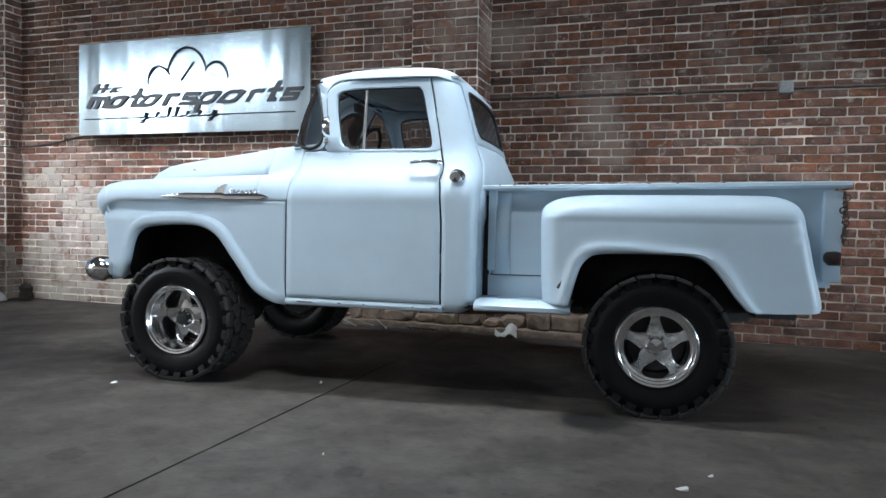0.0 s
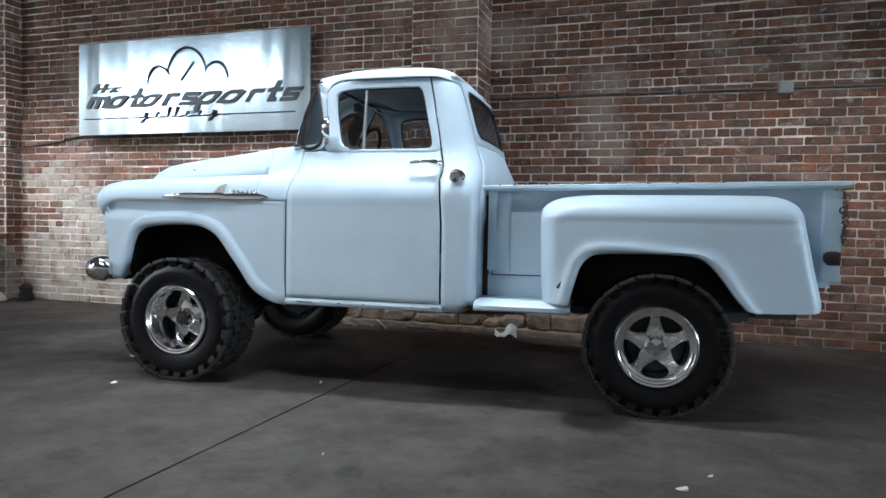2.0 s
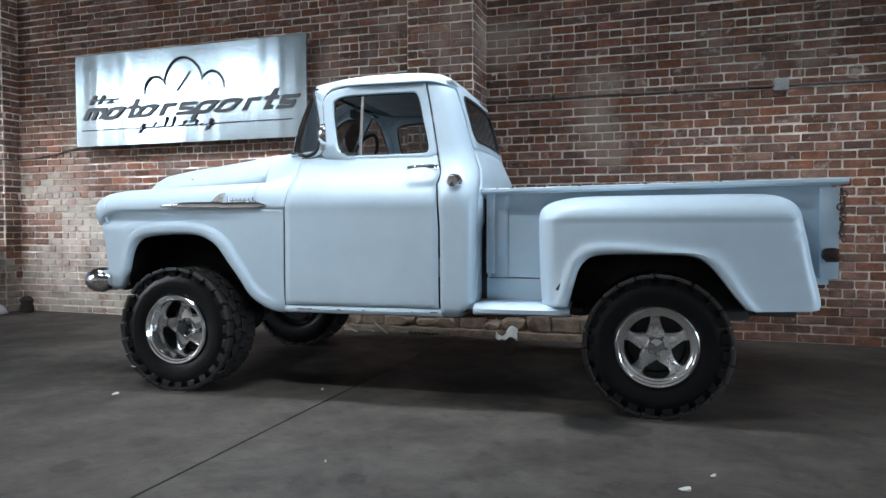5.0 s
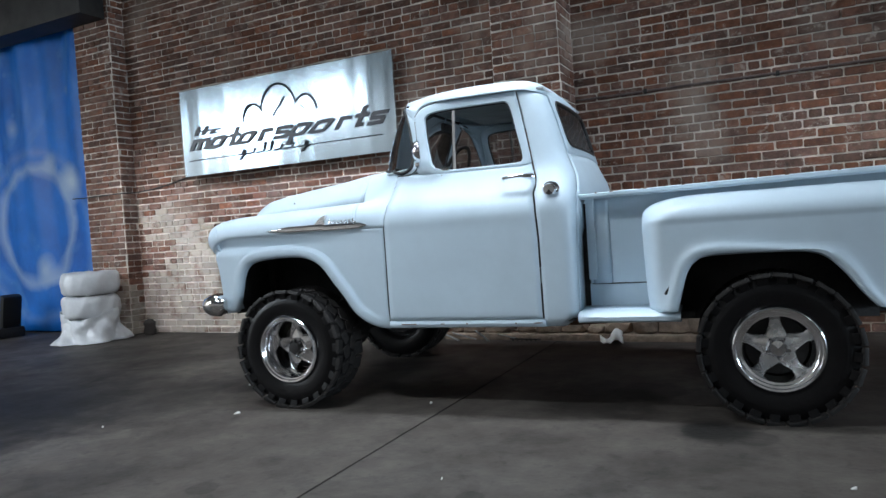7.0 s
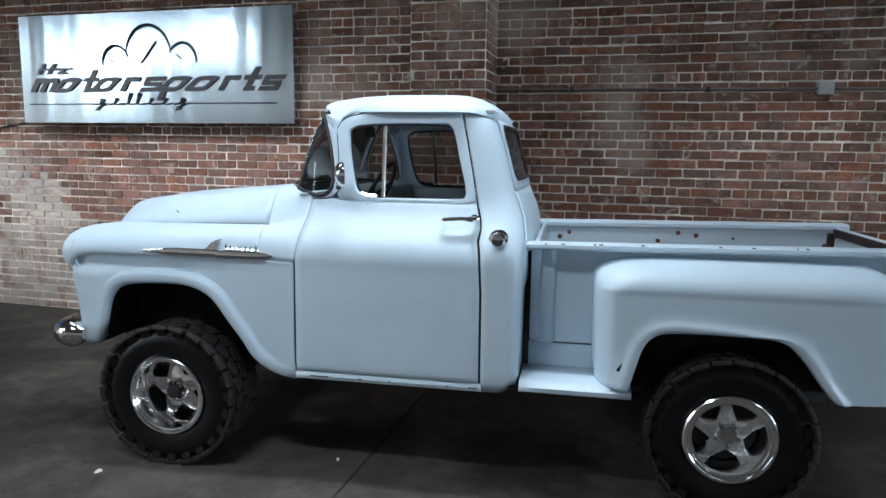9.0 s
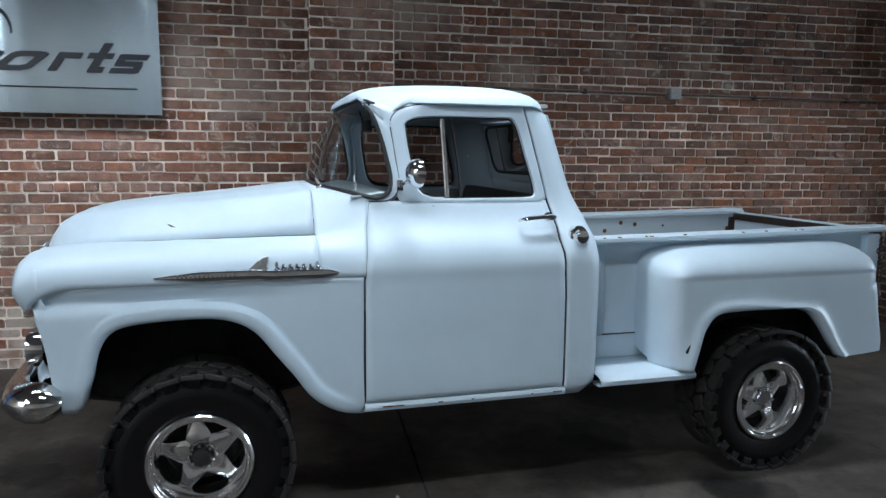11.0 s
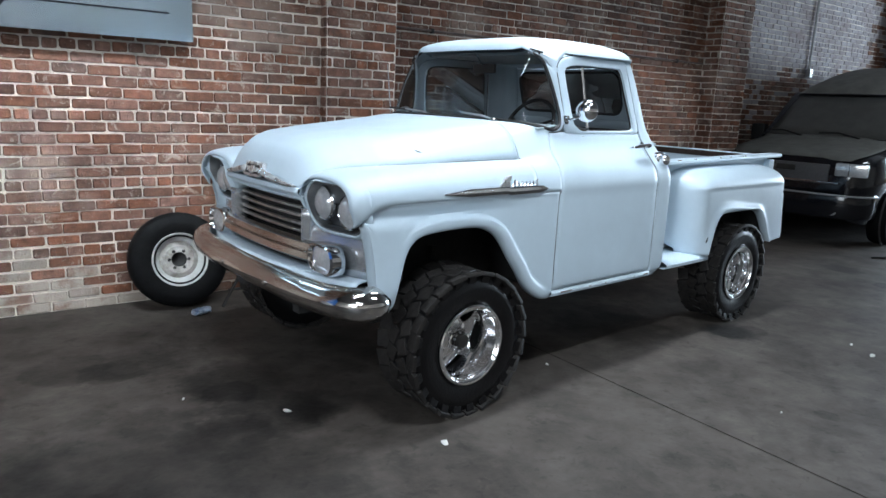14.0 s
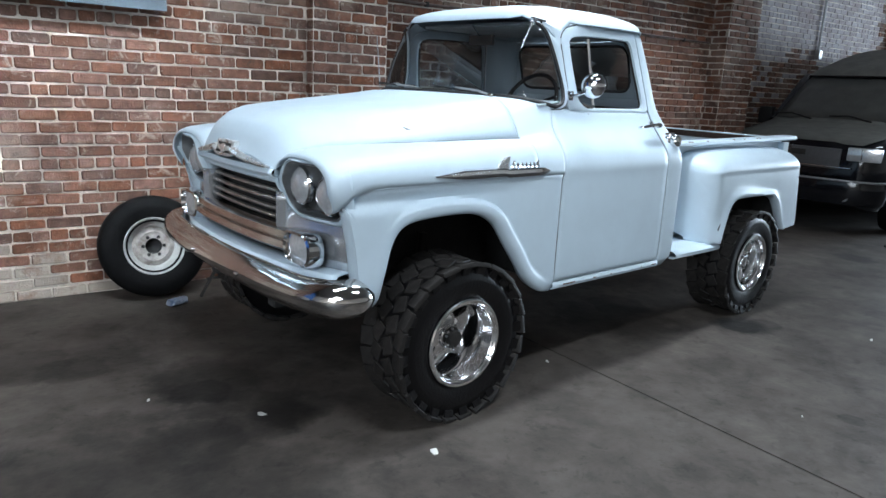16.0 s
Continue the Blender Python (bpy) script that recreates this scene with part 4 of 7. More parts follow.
# cowl: one surface from the hood's rear cut to the door, the post foot and the windscreen base
CORNER = min((k / 400 for k in range(200)), key=lambda t: abs(shield(t, 0)[0] - 0.80))
front_line = []
for k in range(13):
    w = radians(180 - 90 * k / 12)
    c, sn = math.cos(w), math.sin(w)
    front_line.append((0.5545, 0.142 - 0.142 * abs(c) ** 0.8, 1.1204 + 0.1667 * sn ** 0.8))
front_line += [(0.553, 0.143 + (VC - 0.143) * (k / 24) ** 2.4, hood_z(0.553, 0.143 + (VC - 0.143) * (k / 24) ** 2.4)) for k in range(1, 25)]
back_line = [(0.757 + 0.02 * k / 12, side_v(0.78, z) - 0.002, z) for k, z in [(k, 1.122 + 0.183 * (k / 12) ** 0.9) for k in range(13)]]
back_line += [(0.777 + 0.023 * k / 8, side_v(0.78, 1.305 + 0.13 * k / 8) - 0.002, 1.305 + 0.13 * k / 8) for k in range(1, 9)]
back_line += [(lambda q: (q[0] - 0.006, q[1] - 0.004, q[2] - 0.004))(shield(CORNER + (0.5 - CORNER) * (k / 16) ** 1.3, 0)) for k in range(1, 17)]
half_rows = []
for i, (p0, p1) in enumerate(zip(front_line, back_line)):
    du = p1[0] - p0[0]
    top = smooth_step((i - 11) / 9)
    t0 = (du, 0, du * (0.02 + 0.10 * top))
    t1 = (du, (p1[1] - p0[1]) * top, (p1[2] - p0[2]) * 1.2 * top)
    row = []
    for k in range(15):
        x = k / 14
        a, b, c, d = 2 * x ** 3 - 3 * x * x + 1, x ** 3 - 2 * x * x + x, 3 * x * x - 2 * x ** 3, x ** 3 - x * x
        row.append(tuple(a * p0[n] + b * t0[n] + c * p1[n] + d * t1[n] for n in range(3)))
    half_rows.append(row)
for _ in range(3):
    half_rows = [half_rows[0]] + [[r[0]] + [tuple((p[c] + 2 * q[c] + m[c]) / 4 for c in range(3)) for p, q, m in zip(above[1:-1], r[1:-1], below[1:-1])] + [r[-1]] for above, r, below in zip(half_rows[:-2], half_rows[1:-1], half_rows[2:])] + [half_rows[-1]]
g = Geo().grid(half_rows)
part("cowl", Geo().add(g.v, g.f).add([flip(*q) for q in g.v], g.f), PAINT, TRUCK, thick=0.006)
both("hood_gap", Geo().tube([(0.5525, v, z + 0.001) for u, v, z in front_line[12:20]], 0.0022, 5), BLACK)
both("hood_side_gap", Geo().tube([(u, lerp(CUT, u) - 0.001, lerp(CUT_Z, u) + 0.003) for u in np.linspace(-0.30, 0.557, 30)], 0.0036, 5), BLACK)

# -- doors: panel below the belt and frame round the window
DOOR_F = [(0.5, 0.765), (0.9, 0.757), (1.1, 0.756), (1.2, 0.775), (1.3, 0.86), (1.40, 0.93), (1.435, 0.924), (1.507, 0.945), (1.607, 0.934), (1.71, 0.921), (1.788, 0.911), (1.827, 0.923), (1.86, 0.967), (1.879, 1.05), (1.89, 1.08)]
POST_LINE = [(0.80, 1.436), (0.85, 1.436), (0.885, 1.441), (0.915, 1.455), (0.937, 1.485), (0.945, 1.53), (0.934, 1.607), (0.921, 1.71), (0.911, 1.788), (0.923, 1.827), (0.967, 1.861), (1.05, 1.882)]
DOOR_B = [(0.5, 1.715), (1.0, 1.712), (1.2, 1.70), (1.26, 1.688), (1.32, 1.698), (1.425, 1.668), (1.56, 1.641), (1.771, 1.595), (1.89, 1.567)]
rows = []
for i in range(37):
    z = 0.545 + (1.437 - 0.545) * i / 36
    a, b = 0.758 + lerp([(1.12, 0), (1.305, 0.02), (1.43, 0.042)], z), lerp(DOOR_B, z)
    rows.append([(a + (b - a) * j / 24, side_v(1.2, z) - 0.001, z) for j in range(25)])
DOOR = both("door", Geo().grid(rows), PAINT, "pale blue door with small rust chips", thick=0.006)
win = [(u + 0.004, z) for u, z in resample(curve([(0.977, 1.786), (0.988, 1.678), (1.023, 1.517), (1.054, 1.464), (1.101, 1.446), (1.283, 1.444), (1.576, 1.448), (1.604, 1.466), (1.605, 1.51), (1.564, 1.666), (1.538, 1.771), (1.514, 1.816), (1.483, 1.827), (1.255, 1.828), (1.06, 1.822), (0.999, 1.809), (0.98, 1.793)], 80)[:-1], 72)]
cu, cz = 1.29, 1.645
frame_out = []
for u, z in win:
    du, dz = u - cu, z - cz
    k = 1.0
    while k < 2.2:
        uu, zz = cu + du * k, cz + dz * k
        if zz > 1.885 or zz < 1.432 or uu < lerp(DOOR_F, zz) or uu > lerp(DOOR_B, zz):
            break
        k += 0.005
    frame_out.append((cu + du * max(1.02, k), cz + dz * max(1.02, k)))
rows = []
for f in (0.0, 0.12, 0.3, 0.6, 0.85, 1.0):
    off = 0.018 * max(0, 1 - f / 0.12) + 0.004 * (f > 0.9)
    rows.append([(u + (uo - u) * f, side_v(u + (uo - u) * f, z + (zo - z) * f) + off - 0.004, z + (zo - z) * f) for (u, z), (uo, zo) in zip(win, frame_out)])
for d, gm in zip(DOOR, (lambda g: g, lambda g: g.moved(flip))):
    part("window_frame", gm(Geo().grid(rows, closed=True)), PAINT, d, thick=0.01)
    part("window_seal", gm(Geo().tube([(u, side_v(u, z) + 0.012, z) for u, z in win], 0.008, 6, closed=True)), BLACK, d)
    pane = part("window_glass", gm(Geo().grid([[(cu + (u - cu) * k, side_v(u, cz + (z - cz) * k) + 0.022, cz + (z - cz) * k) for u, z in win] for k in (1, 0.66, 0.33, 0.02)], closed=True)), GLASS, d)
    pane.visible_shadow = False
    part("vent_post", gm(Geo().tube([(1.175 - 0.01 * k, side_v(1.2, z) + 0.014, z) for k, z in ((0, 1.445), (0.5, 1.64), (1, 1.826))], 0.010, 6, flat=0.6)), DULL_BAR, d, "dull metal quarter-light post")
    part("vent_latch", gm(Geo().tube([(1.06, 0.172, 1.468), (1.10, 0.165, 1.455), (1.15, 0.163, 1.456)], 0.012, 6)), CHROME, d)
    h = Geo().tube(curve([(1.508, 0.098, 1.345), (1.512, 0.066, 1.352), (1.54, 0.055, 1.359), (1.61, 0.057, 1.364), (1.655, 0.06, 1.361), (1.672, 0.078, 1.359)], 18), [0.010] * 4 + [0.014] * 10 + [0.020] * 4, 8, flat=0.8)
    part("handle", gm(h), CHROME, d, "chrome pull handle")
    part("lock", gm(Geo().lathe([(0.022, 0), (0.022, 0.012), (0.014, 0.02), (0.001, 0.021)], 14, pose(1.665, side_v(1.68, 1.359) - 0.0, 1.359, 90))), CHROME, d)
    part("hinge_seam", gm(Geo().tube([(0.752, side_v(0.75, z) - 0.001, z) for z in np.linspace(0.54, 1.10, 12)] + [(u, v - 0.0005, z) for u, v, z in back_line[:21]], 0.0026, 5)), BLACK, d)
    part("rear_seam", gm(Geo().tube([(lerp(DOOR_B, z) + 0.005, side_v(1.7, z) - 0.001, z) for z in np.linspace(0.545, 1.875, 40)], 0.002, 5)), BLACK, d)
    part("top_seam", gm(Geo().tube([(u, side_v(u, z) - 0.0035, z) for u, z in curve(POST_LINE, 40) + [(1.25, 1.886), (1.565, 1.884)]], 0.0034, 5)), BLACK, d)
    for cu2, cz2, w in ((1.22, 1.438, 0.012), (1.36, 1.437, 0.02), (1.48, 1.438, 0.016), (1.10, 1.414, 0.006)):
        part("rust_chip", gm(Geo().box((cu2, side_v(cu2, cz2) - 0.002, cz2), (w, 0.006, 0.007), 0.002)), RUST, d)
    part("scratch", gm(Geo().box((1.63, 0.013, 0.76), (0.05, 0.004, 0.004), 0.001)), BLACK, d)
    part("scratch", gm(Geo().box((1.68, 0.013, 0.655), (0.02, 0.004, 0.018), 0.002)), BLACK, d)

# -- sill under the door
both("sill", Geo().grid([[(u, v, z) for u in np.linspace(0.752, 1.73, 12)] for v, z in ((0.03, 0.542), (0.012, 0.535), (0.005, 0.52), (0.012, 0.505), (0.05, 0.495), (0.12, 0.495))]), PAINT, thick=0.006)

# -- cab rear corner and back wall
def rim_z(u, v):
    side = min(1, abs(v - VC) / 0.662)
    z = 1.888 + 0.035 * max(0, (1.05 - u) / 0.15) * (1 - side ** 3)
    return z - 0.075 * max(0, (u - 1.6) / 0.244) ** 1.5


under_roof = lambda p: (p[0], p[1], min(p[2], rim_z(p[0], p[1]) - 0.004))
BACK_U = [(0.5, 1.90), (0.53, 1.905), (1.0, 1.912), (1.25, 1.912), (1.35, 1.895), (1.49, 1.838), (1.70, 1.782), (1.82, 1.745), (1.90, 1.715)]
CORNER_R = [(0.5, 0.05), (0.6, 0.06), (1.1, 0.07), (1.3, 0.11), (1.45, 0.13), (1.6, 0.13), (1.9, 0.13)]


def back_pt(p, z):
    """p: 0 at the door seam, 1 at the end of the round corner, 2 in the middle of the back."""
    ud, ub, r, vs = lerp(DOOR_B, z) + 0.012, lerp(BACK_U, z), lerp(CORNER_R, z), side_v(1.8, z)
    if z < 0.57:
        ub -= 0.06 * ((0.57 - z) / 0.07) ** 2
    if p <= 0.5:
        return (ud + (ub - r - ud) * p / 0.5, vs, z)
    if p <= 1:
        w = (p - 0.5) / 0.5 * math.pi / 2
        return (ub - r + r * math.sin(w), vs + r - r * math.cos(w), z)
    f = p - 1
    return (ub + 0.035 * math.sin(f * math.pi / 2) * (z > 1.0), vs + r + (VC - vs - r) * f, z)


PS = [0, 0.12, 0.25, 0.38, 0.5, 0.58, 0.66, 0.75, 0.83, 0.92, 1.0, 1.06]
rows = [[under_roof(back_pt(p, z)) for p in PS] for z in [0.5 + 0.05 * k for k in range(29)]]
both("cab_corner", Geo().grid(rows), PAINT, thick=0.008)
rows = [[back_pt(p, z) for p in np.linspace(1.05, 2, 10)] + [flip(*back_pt(p, z)) for p in np.linspace(2, 1.05, 10)[1:]] for z in [0.5 + 0.05 * k for k in range(21)]]
part("back_panel", Geo().grid(rows), PAINT, TRUCK, thick=0.008)
rw = resample(rounded(-0.47, 0.47, 1.545, 1.825, 0.07), 64)
ro = square_up(rw, -0.54, 0.54, 1.49, 1.88)


def rear_pt(a, z, d=0.0):
    return (lerp(BACK_U, z) + 0.035 * math.cos(min(1, abs(a) / 0.65) * math.pi / 2) * 1.0 - 0.0 + d, VC + a, z)


part("back_frame", Geo().grid([[under_roof(rear_pt(a + (b - a) * f, z + (y - z) * f)) for (a, z), (b, y) in zip(rw, ro)] for f in (0, 0.3, 0.6, 1)], closed=True), PAINT, TRUCK, thick=0.01)
part("rear_window_seal", Geo().tube([rear_pt(a, z) for a, z in rw], 0.012, 6, closed=True), BLACK, TRUCK)
rwp = part("rear_window", Geo().grid([[rear_pt(a * k, 1.685 + (z - 1.685) * k, -0.004) for a, z in rw] for k in (1, 0.6, 0.3, 0.02)], closed=True), GLASS, TRUCK)
rwp.visible_shadow = False

# -- roof
RIM = []
for k in range(96):
    w = 6.283185 * k / 96
    c, s = math.cos(w), math.sin(w)
    n = 2 / 4.6 if c < 0 else 2 / 5.6
    RIM.append((1.325 + 0.418 * math.copysign(abs(c) ** n, c), VC + 0.655 * math.copysign(abs(s) ** n, s)))
RIM = [(u - 0.085 * max(0, (1.2 - u) / 0.31) * (1 - (abs(v - VC) / 0.655) ** 2), v) for u, v in RIM]


lip = lambda u: 0.10 + 0.4 * smooth_step((u - 1.0) / 0.2) * smooth_step((1.66 - u) / 0.1)
far = [(u, v, rim_z(u, v), lip(u)) for u, v in RIM[:48] if u > 1.0]
near = [(u, v, rim_z(u, v), lip(u)) for u, v in RIM[48:] if u > 1.0]
joint_near = [(0.846, 0.268, 1.846, 0.0), (0.868, 0.257, 1.815, 0.0), (0.890, 0.249, 1.800, 0.0), (0.908, 0.248, 1.815, 0.0), (0.925, 0.246, 1.842, 0.0), (0.962, 0.242, 1.866, 0.0)]
brow = []
for j in range(49):
    p, fade = shield(1 - TS[-1] - (1 - 2 * TS[-1]) * j / 48, 1.0), smooth_step(min(j, 48 - j) / 8)
    brow.append((p[0] - 0.010 - 0.014 * fade, p[1], p[2] + 0.002 - 0.012 * fade, 0.08 * fade))
EAVES = far + [(u, 2 * VC - v, z, w) for u, v, z, w in joint_near[::-1]] + brow + joint_near + near
rows = []
for k in (1.03, 1.035, 1.02, 1.0, 0.985, 0.97, 0.95, 0.93, 0.905, 0.88, 0.81, 0.72, 0.6, 0.45, 0.3, 0.15, 0.01):
    kk = min(1, k)
    line = []
    for u, v, z, w in EAVES:
        q = 1 + (k - 1) * w if k > 1 else k
        line.append((1.345 + (u - 1.345) * q, VC + (v - VC) * q, z * kk ** 6 + 1.888 * (1 - kk ** 6) + 0.114 * (1 - kk ** 3.6) ** 0.5 - (0.012 * w if k == 1.03 else 0)))
    for _ in range(int(min(60, max(0, 0.995 - k) * 300))):
        line = [tuple((p[c] + 2 * q[c] + r[c]) / 4 for c in range(3)) for p, q, r in zip(line[-1:] + line[:-1], line, line[1:] + line[:1])]
    rows.append(line)
part("roof", Geo().grid(rows, closed=True), PAINT, TRUCK, "domed pale blue cab roof", smooth=60, thick=0.006)
# post between windscreen and door: a band from the glass edge round to the door's seam
fore = min((k / 400 for k in range(200)), key=lambda t: abs(shield(t, 0)[0] - 0.787))
inner = [shield(fore, 0), shield(CORNER, 0)] + NEAR_EDGE + [(NEAR_EDGE[-1][0] + 0.03, NEAR_EDGE[-1][1] + 0.02, 1.895)]
inner = curve(inner, 60)
outer = [(u, side_v(u, z) - 0.002, z) for u, z in curve([(0.793, 1.431)] + POST_LINE, 60)]
rows = []
for i, ((ua, va, za), (ub, vb, zb)) in enumerate(zip(inner, outer)):
    va, vb = va + 0.010 * max(0, 1 - i / 4), vb + 0.010 * max(0, 1 - i / 4)
    line = [(ua + 0.006, va + 0.016, za)]
    for f in (0.0, 0.2, 0.4, 0.6, 0.8, 1.0):
        bow = 0.006 * math.sin(math.pi * f) * smooth_step((za - 1.46) / 0.1)
        line.append((ua + (ub - ua) * f - bow * 0.5, va + (vb - va) * f - bow, za + (zb - za) * f))
    line.append((ub + 0.012, vb + 0.008, zb))
    rows.append(line)
both("windshield_post", Geo().grid(rows), PAINT, thick=0.006)

# -- bed
RZ = lambda u: 1.236 + 0.0165 * (u - 1.9)      # top of the bed rail
both("bed_side", Geo().grid([[(u, v, z if z < 1.2 else RZ(u) - 0.03) for u in np.linspace(1.95, 3.80, 10)] for v, z in ((0.285, 0.70), (0.285, 1.0), (0.285, 1.21), (0.31, 1.21), (0.315, 1.0), (0.315, 0.72))]), PAINT, "flat pale blue bed side")
rail_prof = [(0.325, -0.035), (0.305, -0.028), (0.25, -0.034), (0.205, -0.034), (0.192, -0.022), (0.194, -0.006), (0.21, 0.0), (0.30, 0.0), (0.325, -0.012)]
both("bed_rail", Geo().grid([[(u, v, RZ(u) + z) for v, z in rail_prof] for u in np.linspace(1.885, 3.865, 14)], closed=True).add([(1.885, v, RZ(1.885) + z) for v, z in rail_prof], [tuple(range(9))]).add([(3.865, v, RZ(3.865) + z) for v, z in rail_prof], [tuple(range(9))]), PAINT, "rolled bed rail with chipped paint")
for nm, u0, u1 in (("front_stake", 1.948, 1.995), ("rear_stake", 3.748, 3.836)):
    both(nm, Geo().box(((u0 + u1) / 2, 0.262, 0.975), (u1 - u0, 0.05, 0.48), 0.008), PAINT)
part("bed_front", Geo().box((1.965, VC, 0.96), (0.025, 1.19, 0.52), 0.006), PAINT, TRUCK)
# dark slab standing in for the shade between cab and bed
part("cab_gap_shade", Geo().box((1.928, VC, 0.85), (0.034, 1.20, 0.66), 0.004), UNDER, TRUCK)
tg = part("tailgate", Geo().box((3.80, VC, 0.99), (0.035, 1.15, 0.44), 0.01), PAINT, TRUCK, "closed tailgate")
part("tailgate_edge", Geo().tube([(3.80, 0.32, 1.232), (3.80, 2 * VC - 0.32, 1.232)], 0.018, 8), PAINT, tg)
OLD_IRON = mat("browned_iron", (0.05, 0.032, 0.026), 0.6, 0.4, vary=0.5, scale=30)
for side in (0, 1):
    pts = []
    for k in range(16):
        pts.append((3.845 + 0.012 * math.sin(k * 2.2), (0.235 if not side else 2 * VC - 0.235) + 0.012 * math.cos(k * 2.2), 1.20 - 0.017 * k))
    for k, p in enumerate(pts):
        part("chain_link", Geo().tube([(p[0] + 0.013 * math.cos(w) * (k % 2), p[1] + 0.013 * math.cos(w) * (1 - k % 2), p[2] + 0.016 * math.sin(w)) for w in np.linspace(0, 6.283, 9)[:-1]], 0.004, 5, closed=True), OLD_IRON, tg)
for j in range(8):
    v = 0.33 + (2 * VC - 0.66) * (j + 0.5) / 8
    part("bed_board", Geo().box((2.87, v, 0.77), (1.85, (2 * VC - 0.66) / 8 - 0.008, 0.022), 0.003), WOOD_BED, TRUCK)
# inner bed tops: rough far rail patches
rust_rng = random.Random(44)
for _ in range(14):
    both("bed_rust", Geo().lathe([(0.001, 0.0), (rust_rng.uniform(0.008, 0.028), 0.001), (0.001, 0.003)], 9, pose(rust_rng.uniform(2.0, 3.75), 0.317, rust_rng.uniform(0.95, 1.2), -90)), RUST)
part("bed_corner_post", Geo().box((3.765, 2 * VC - 0.325, 1.0), (0.05, 0.02, 0.42), 0.004), OLD_IRON, TRUCK)
part("tailgate_lip", Geo().box((3.778, VC, 1.215), (0.012, 1.12, 0.05), 0.003), OLD_IRON, TRUCK, "browned inner lip of the tailgate")

# -- step and apron
both("bed_flange", Geo().grid([[(u, v, z) for z in (0.71, 0.95, 1.195)] for u, v in ((1.97, 0.284), (1.985, 0.268), (2.055, 0.268), (2.075, 0.284))]), PAINT, thick=0.004)
both("apron_seam", Geo().tube([(1.96, 0.284, 0.708), (2.29, 0.284, 0.708)], 0.0035, 5), BLACK)
both("step", Geo().grid([[(u, v, z) for v, z in ((0.285, 0.575), (0.16, 0.572), (0.05, 0.572), (0.012, 0.566), (-0.008, 0.55), (-0.005, 0.532), (0.015, 0.522), (0.1, 0.52))] for u in np.linspace(1.918, 2.455, 8)]), PAINT, "step plate between cab and fender", thick=0.008)
both("step_apron", Geo().box((2.17, 0.292, 0.64), (0.50, 0.012, 0.135), 0.003), PAINT)

# -- rear fender
RA = [(2.443, 0.576), (2.47, 0.685), (2.498, 0.778), (2.541, 0.835), (2.60, 0.858), (2.73, 0.865), (2.862, 0.866), (3.0, 0.864), (3.074, 0.857), (3.144, 0.83), (3.214, 0.759), (3.286, 0.66), (3.35, 0.585)]
RO = [(2.289, 0.568), (2.276, 0.70), (2.272, 0.85), (2.270, 0.95), (2.271, 1.005), (2.277, 1.03), (2.30, 1.045), (2.45, 1.046), (2.862, 1.048), (3.25, 1.05), (3.55, 1.05), (3.615, 1.049), (3.637, 1.03), (3.657, 0.946), (3.687, 0.805), (3.717, 0.68), (3.728, 0.625), (3.71, 0.592), (3.55, 0.581), (3.42, 0.578), (3.385, 0.58)]
ra = curve(RA, 84)
ro2 = curve(RO, 84)
CREST = [(2.26, 1.178), (2.5, 1.182), (2.709, 1.185), (3.268, 1.188), (3.45, 1.186), (3.62, 1.176)]
FRONT = [(0.55, 2.283), (0.70, 2.272), (0.95, 2.264), (1.2, 2.262)]
REAR = [(0.55, 3.738), (0.64, 3.733), (0.805, 3.693), (0.946, 3.665), (1.03, 3.645), (1.2, 3.625)]


def skin(u, z):
    """0 on the flat of the fender's side, 1 where it has turned in to the bed."""
    top = max(0, (z - 1.052) / (lerp(CREST, u) - 1.052))
    lift = min(1, top)
    wf, wr = 0.13 + 0.20 * lift, 0.085 + 0.09 * lift
    front = max(0, (lerp(FRONT, z) + wf - u) / wf)
    rear = max(0, (u - lerp(REAR, z) + wr) / wr)
    return (top ** 2.5 + front ** 2.5 + rear ** 2.5) ** (1 / 2.5)


rows = []
for (ua, za), (uo, zo) in zip(ra, ro2):
    dist = math.hypot(uo - ua, zo - za)
    ends = 1.0
    if zo > 0.60:
        while ends < 1.8 and skin(ua + (uo - ua) * ends, za + (zo - za) * ends) < 1:
            ends += 0.004
    fold = (1.052 - za) / (zo - za) if zo - za > 0.05 and zo > 0.98 else ends * 0.8
    fold = min(fold, ends * 0.93)
    line = []
    for s in [fold * q for q in (0, 0.03, 0.07, 0.12, 0.18, 0.25, 0.33, 0.42, 0.52, 0.64, 0.76, 0.86, 0.94)] + [fold + (ends - fold) * (1 - (1 - q) ** 2) for q in (0, 0.05, 0.1, 0.2, 0.3, 0.4, 0.5, 0.6, 0.7, 0.8, 0.88, 0.94, 0.98, 1.0)]:
        u, z = ua + (uo - ua) * s, za + (zo - za) * s
        below = max(0, 1.052 - z)
        ends_in = max(0, 1 - 8 * max(0, u - 3.50)) * max(0, 1 - 8 * max(0, 2.42 - u))
        v = flare(s * dist) - 0.010 + ends_in * (0.007 * math.exp(-below / 0.05) - 0.008 * max(0, 1 - below / 0.012))
        v += 0.03 * max(0, (u - 3.2) / 0.5) ** 2
        t = min(1, skin(u, z))
        line.append((u, 0.290 - (0.290 - v) * (1 - t ** 2.3) ** (1 / 2.3), z))
    rows.append(line)
lower = Geo().grid(rows)
both("rear_fender", lower, PAINT, "rounded pontoon rear fender", smooth=50, thick=0.006)
chip_rng = random.Random(12)
for _ in range(9):
    cu3 = chip_rng.uniform(2.0, 3.8)
    both("paint_chip", Geo().box((cu3, 0.205, RZ(cu3) - 0.002), (chip_rng.uniform(0.005, 0.022), 0.012, 0.006), 0.002), RUST)
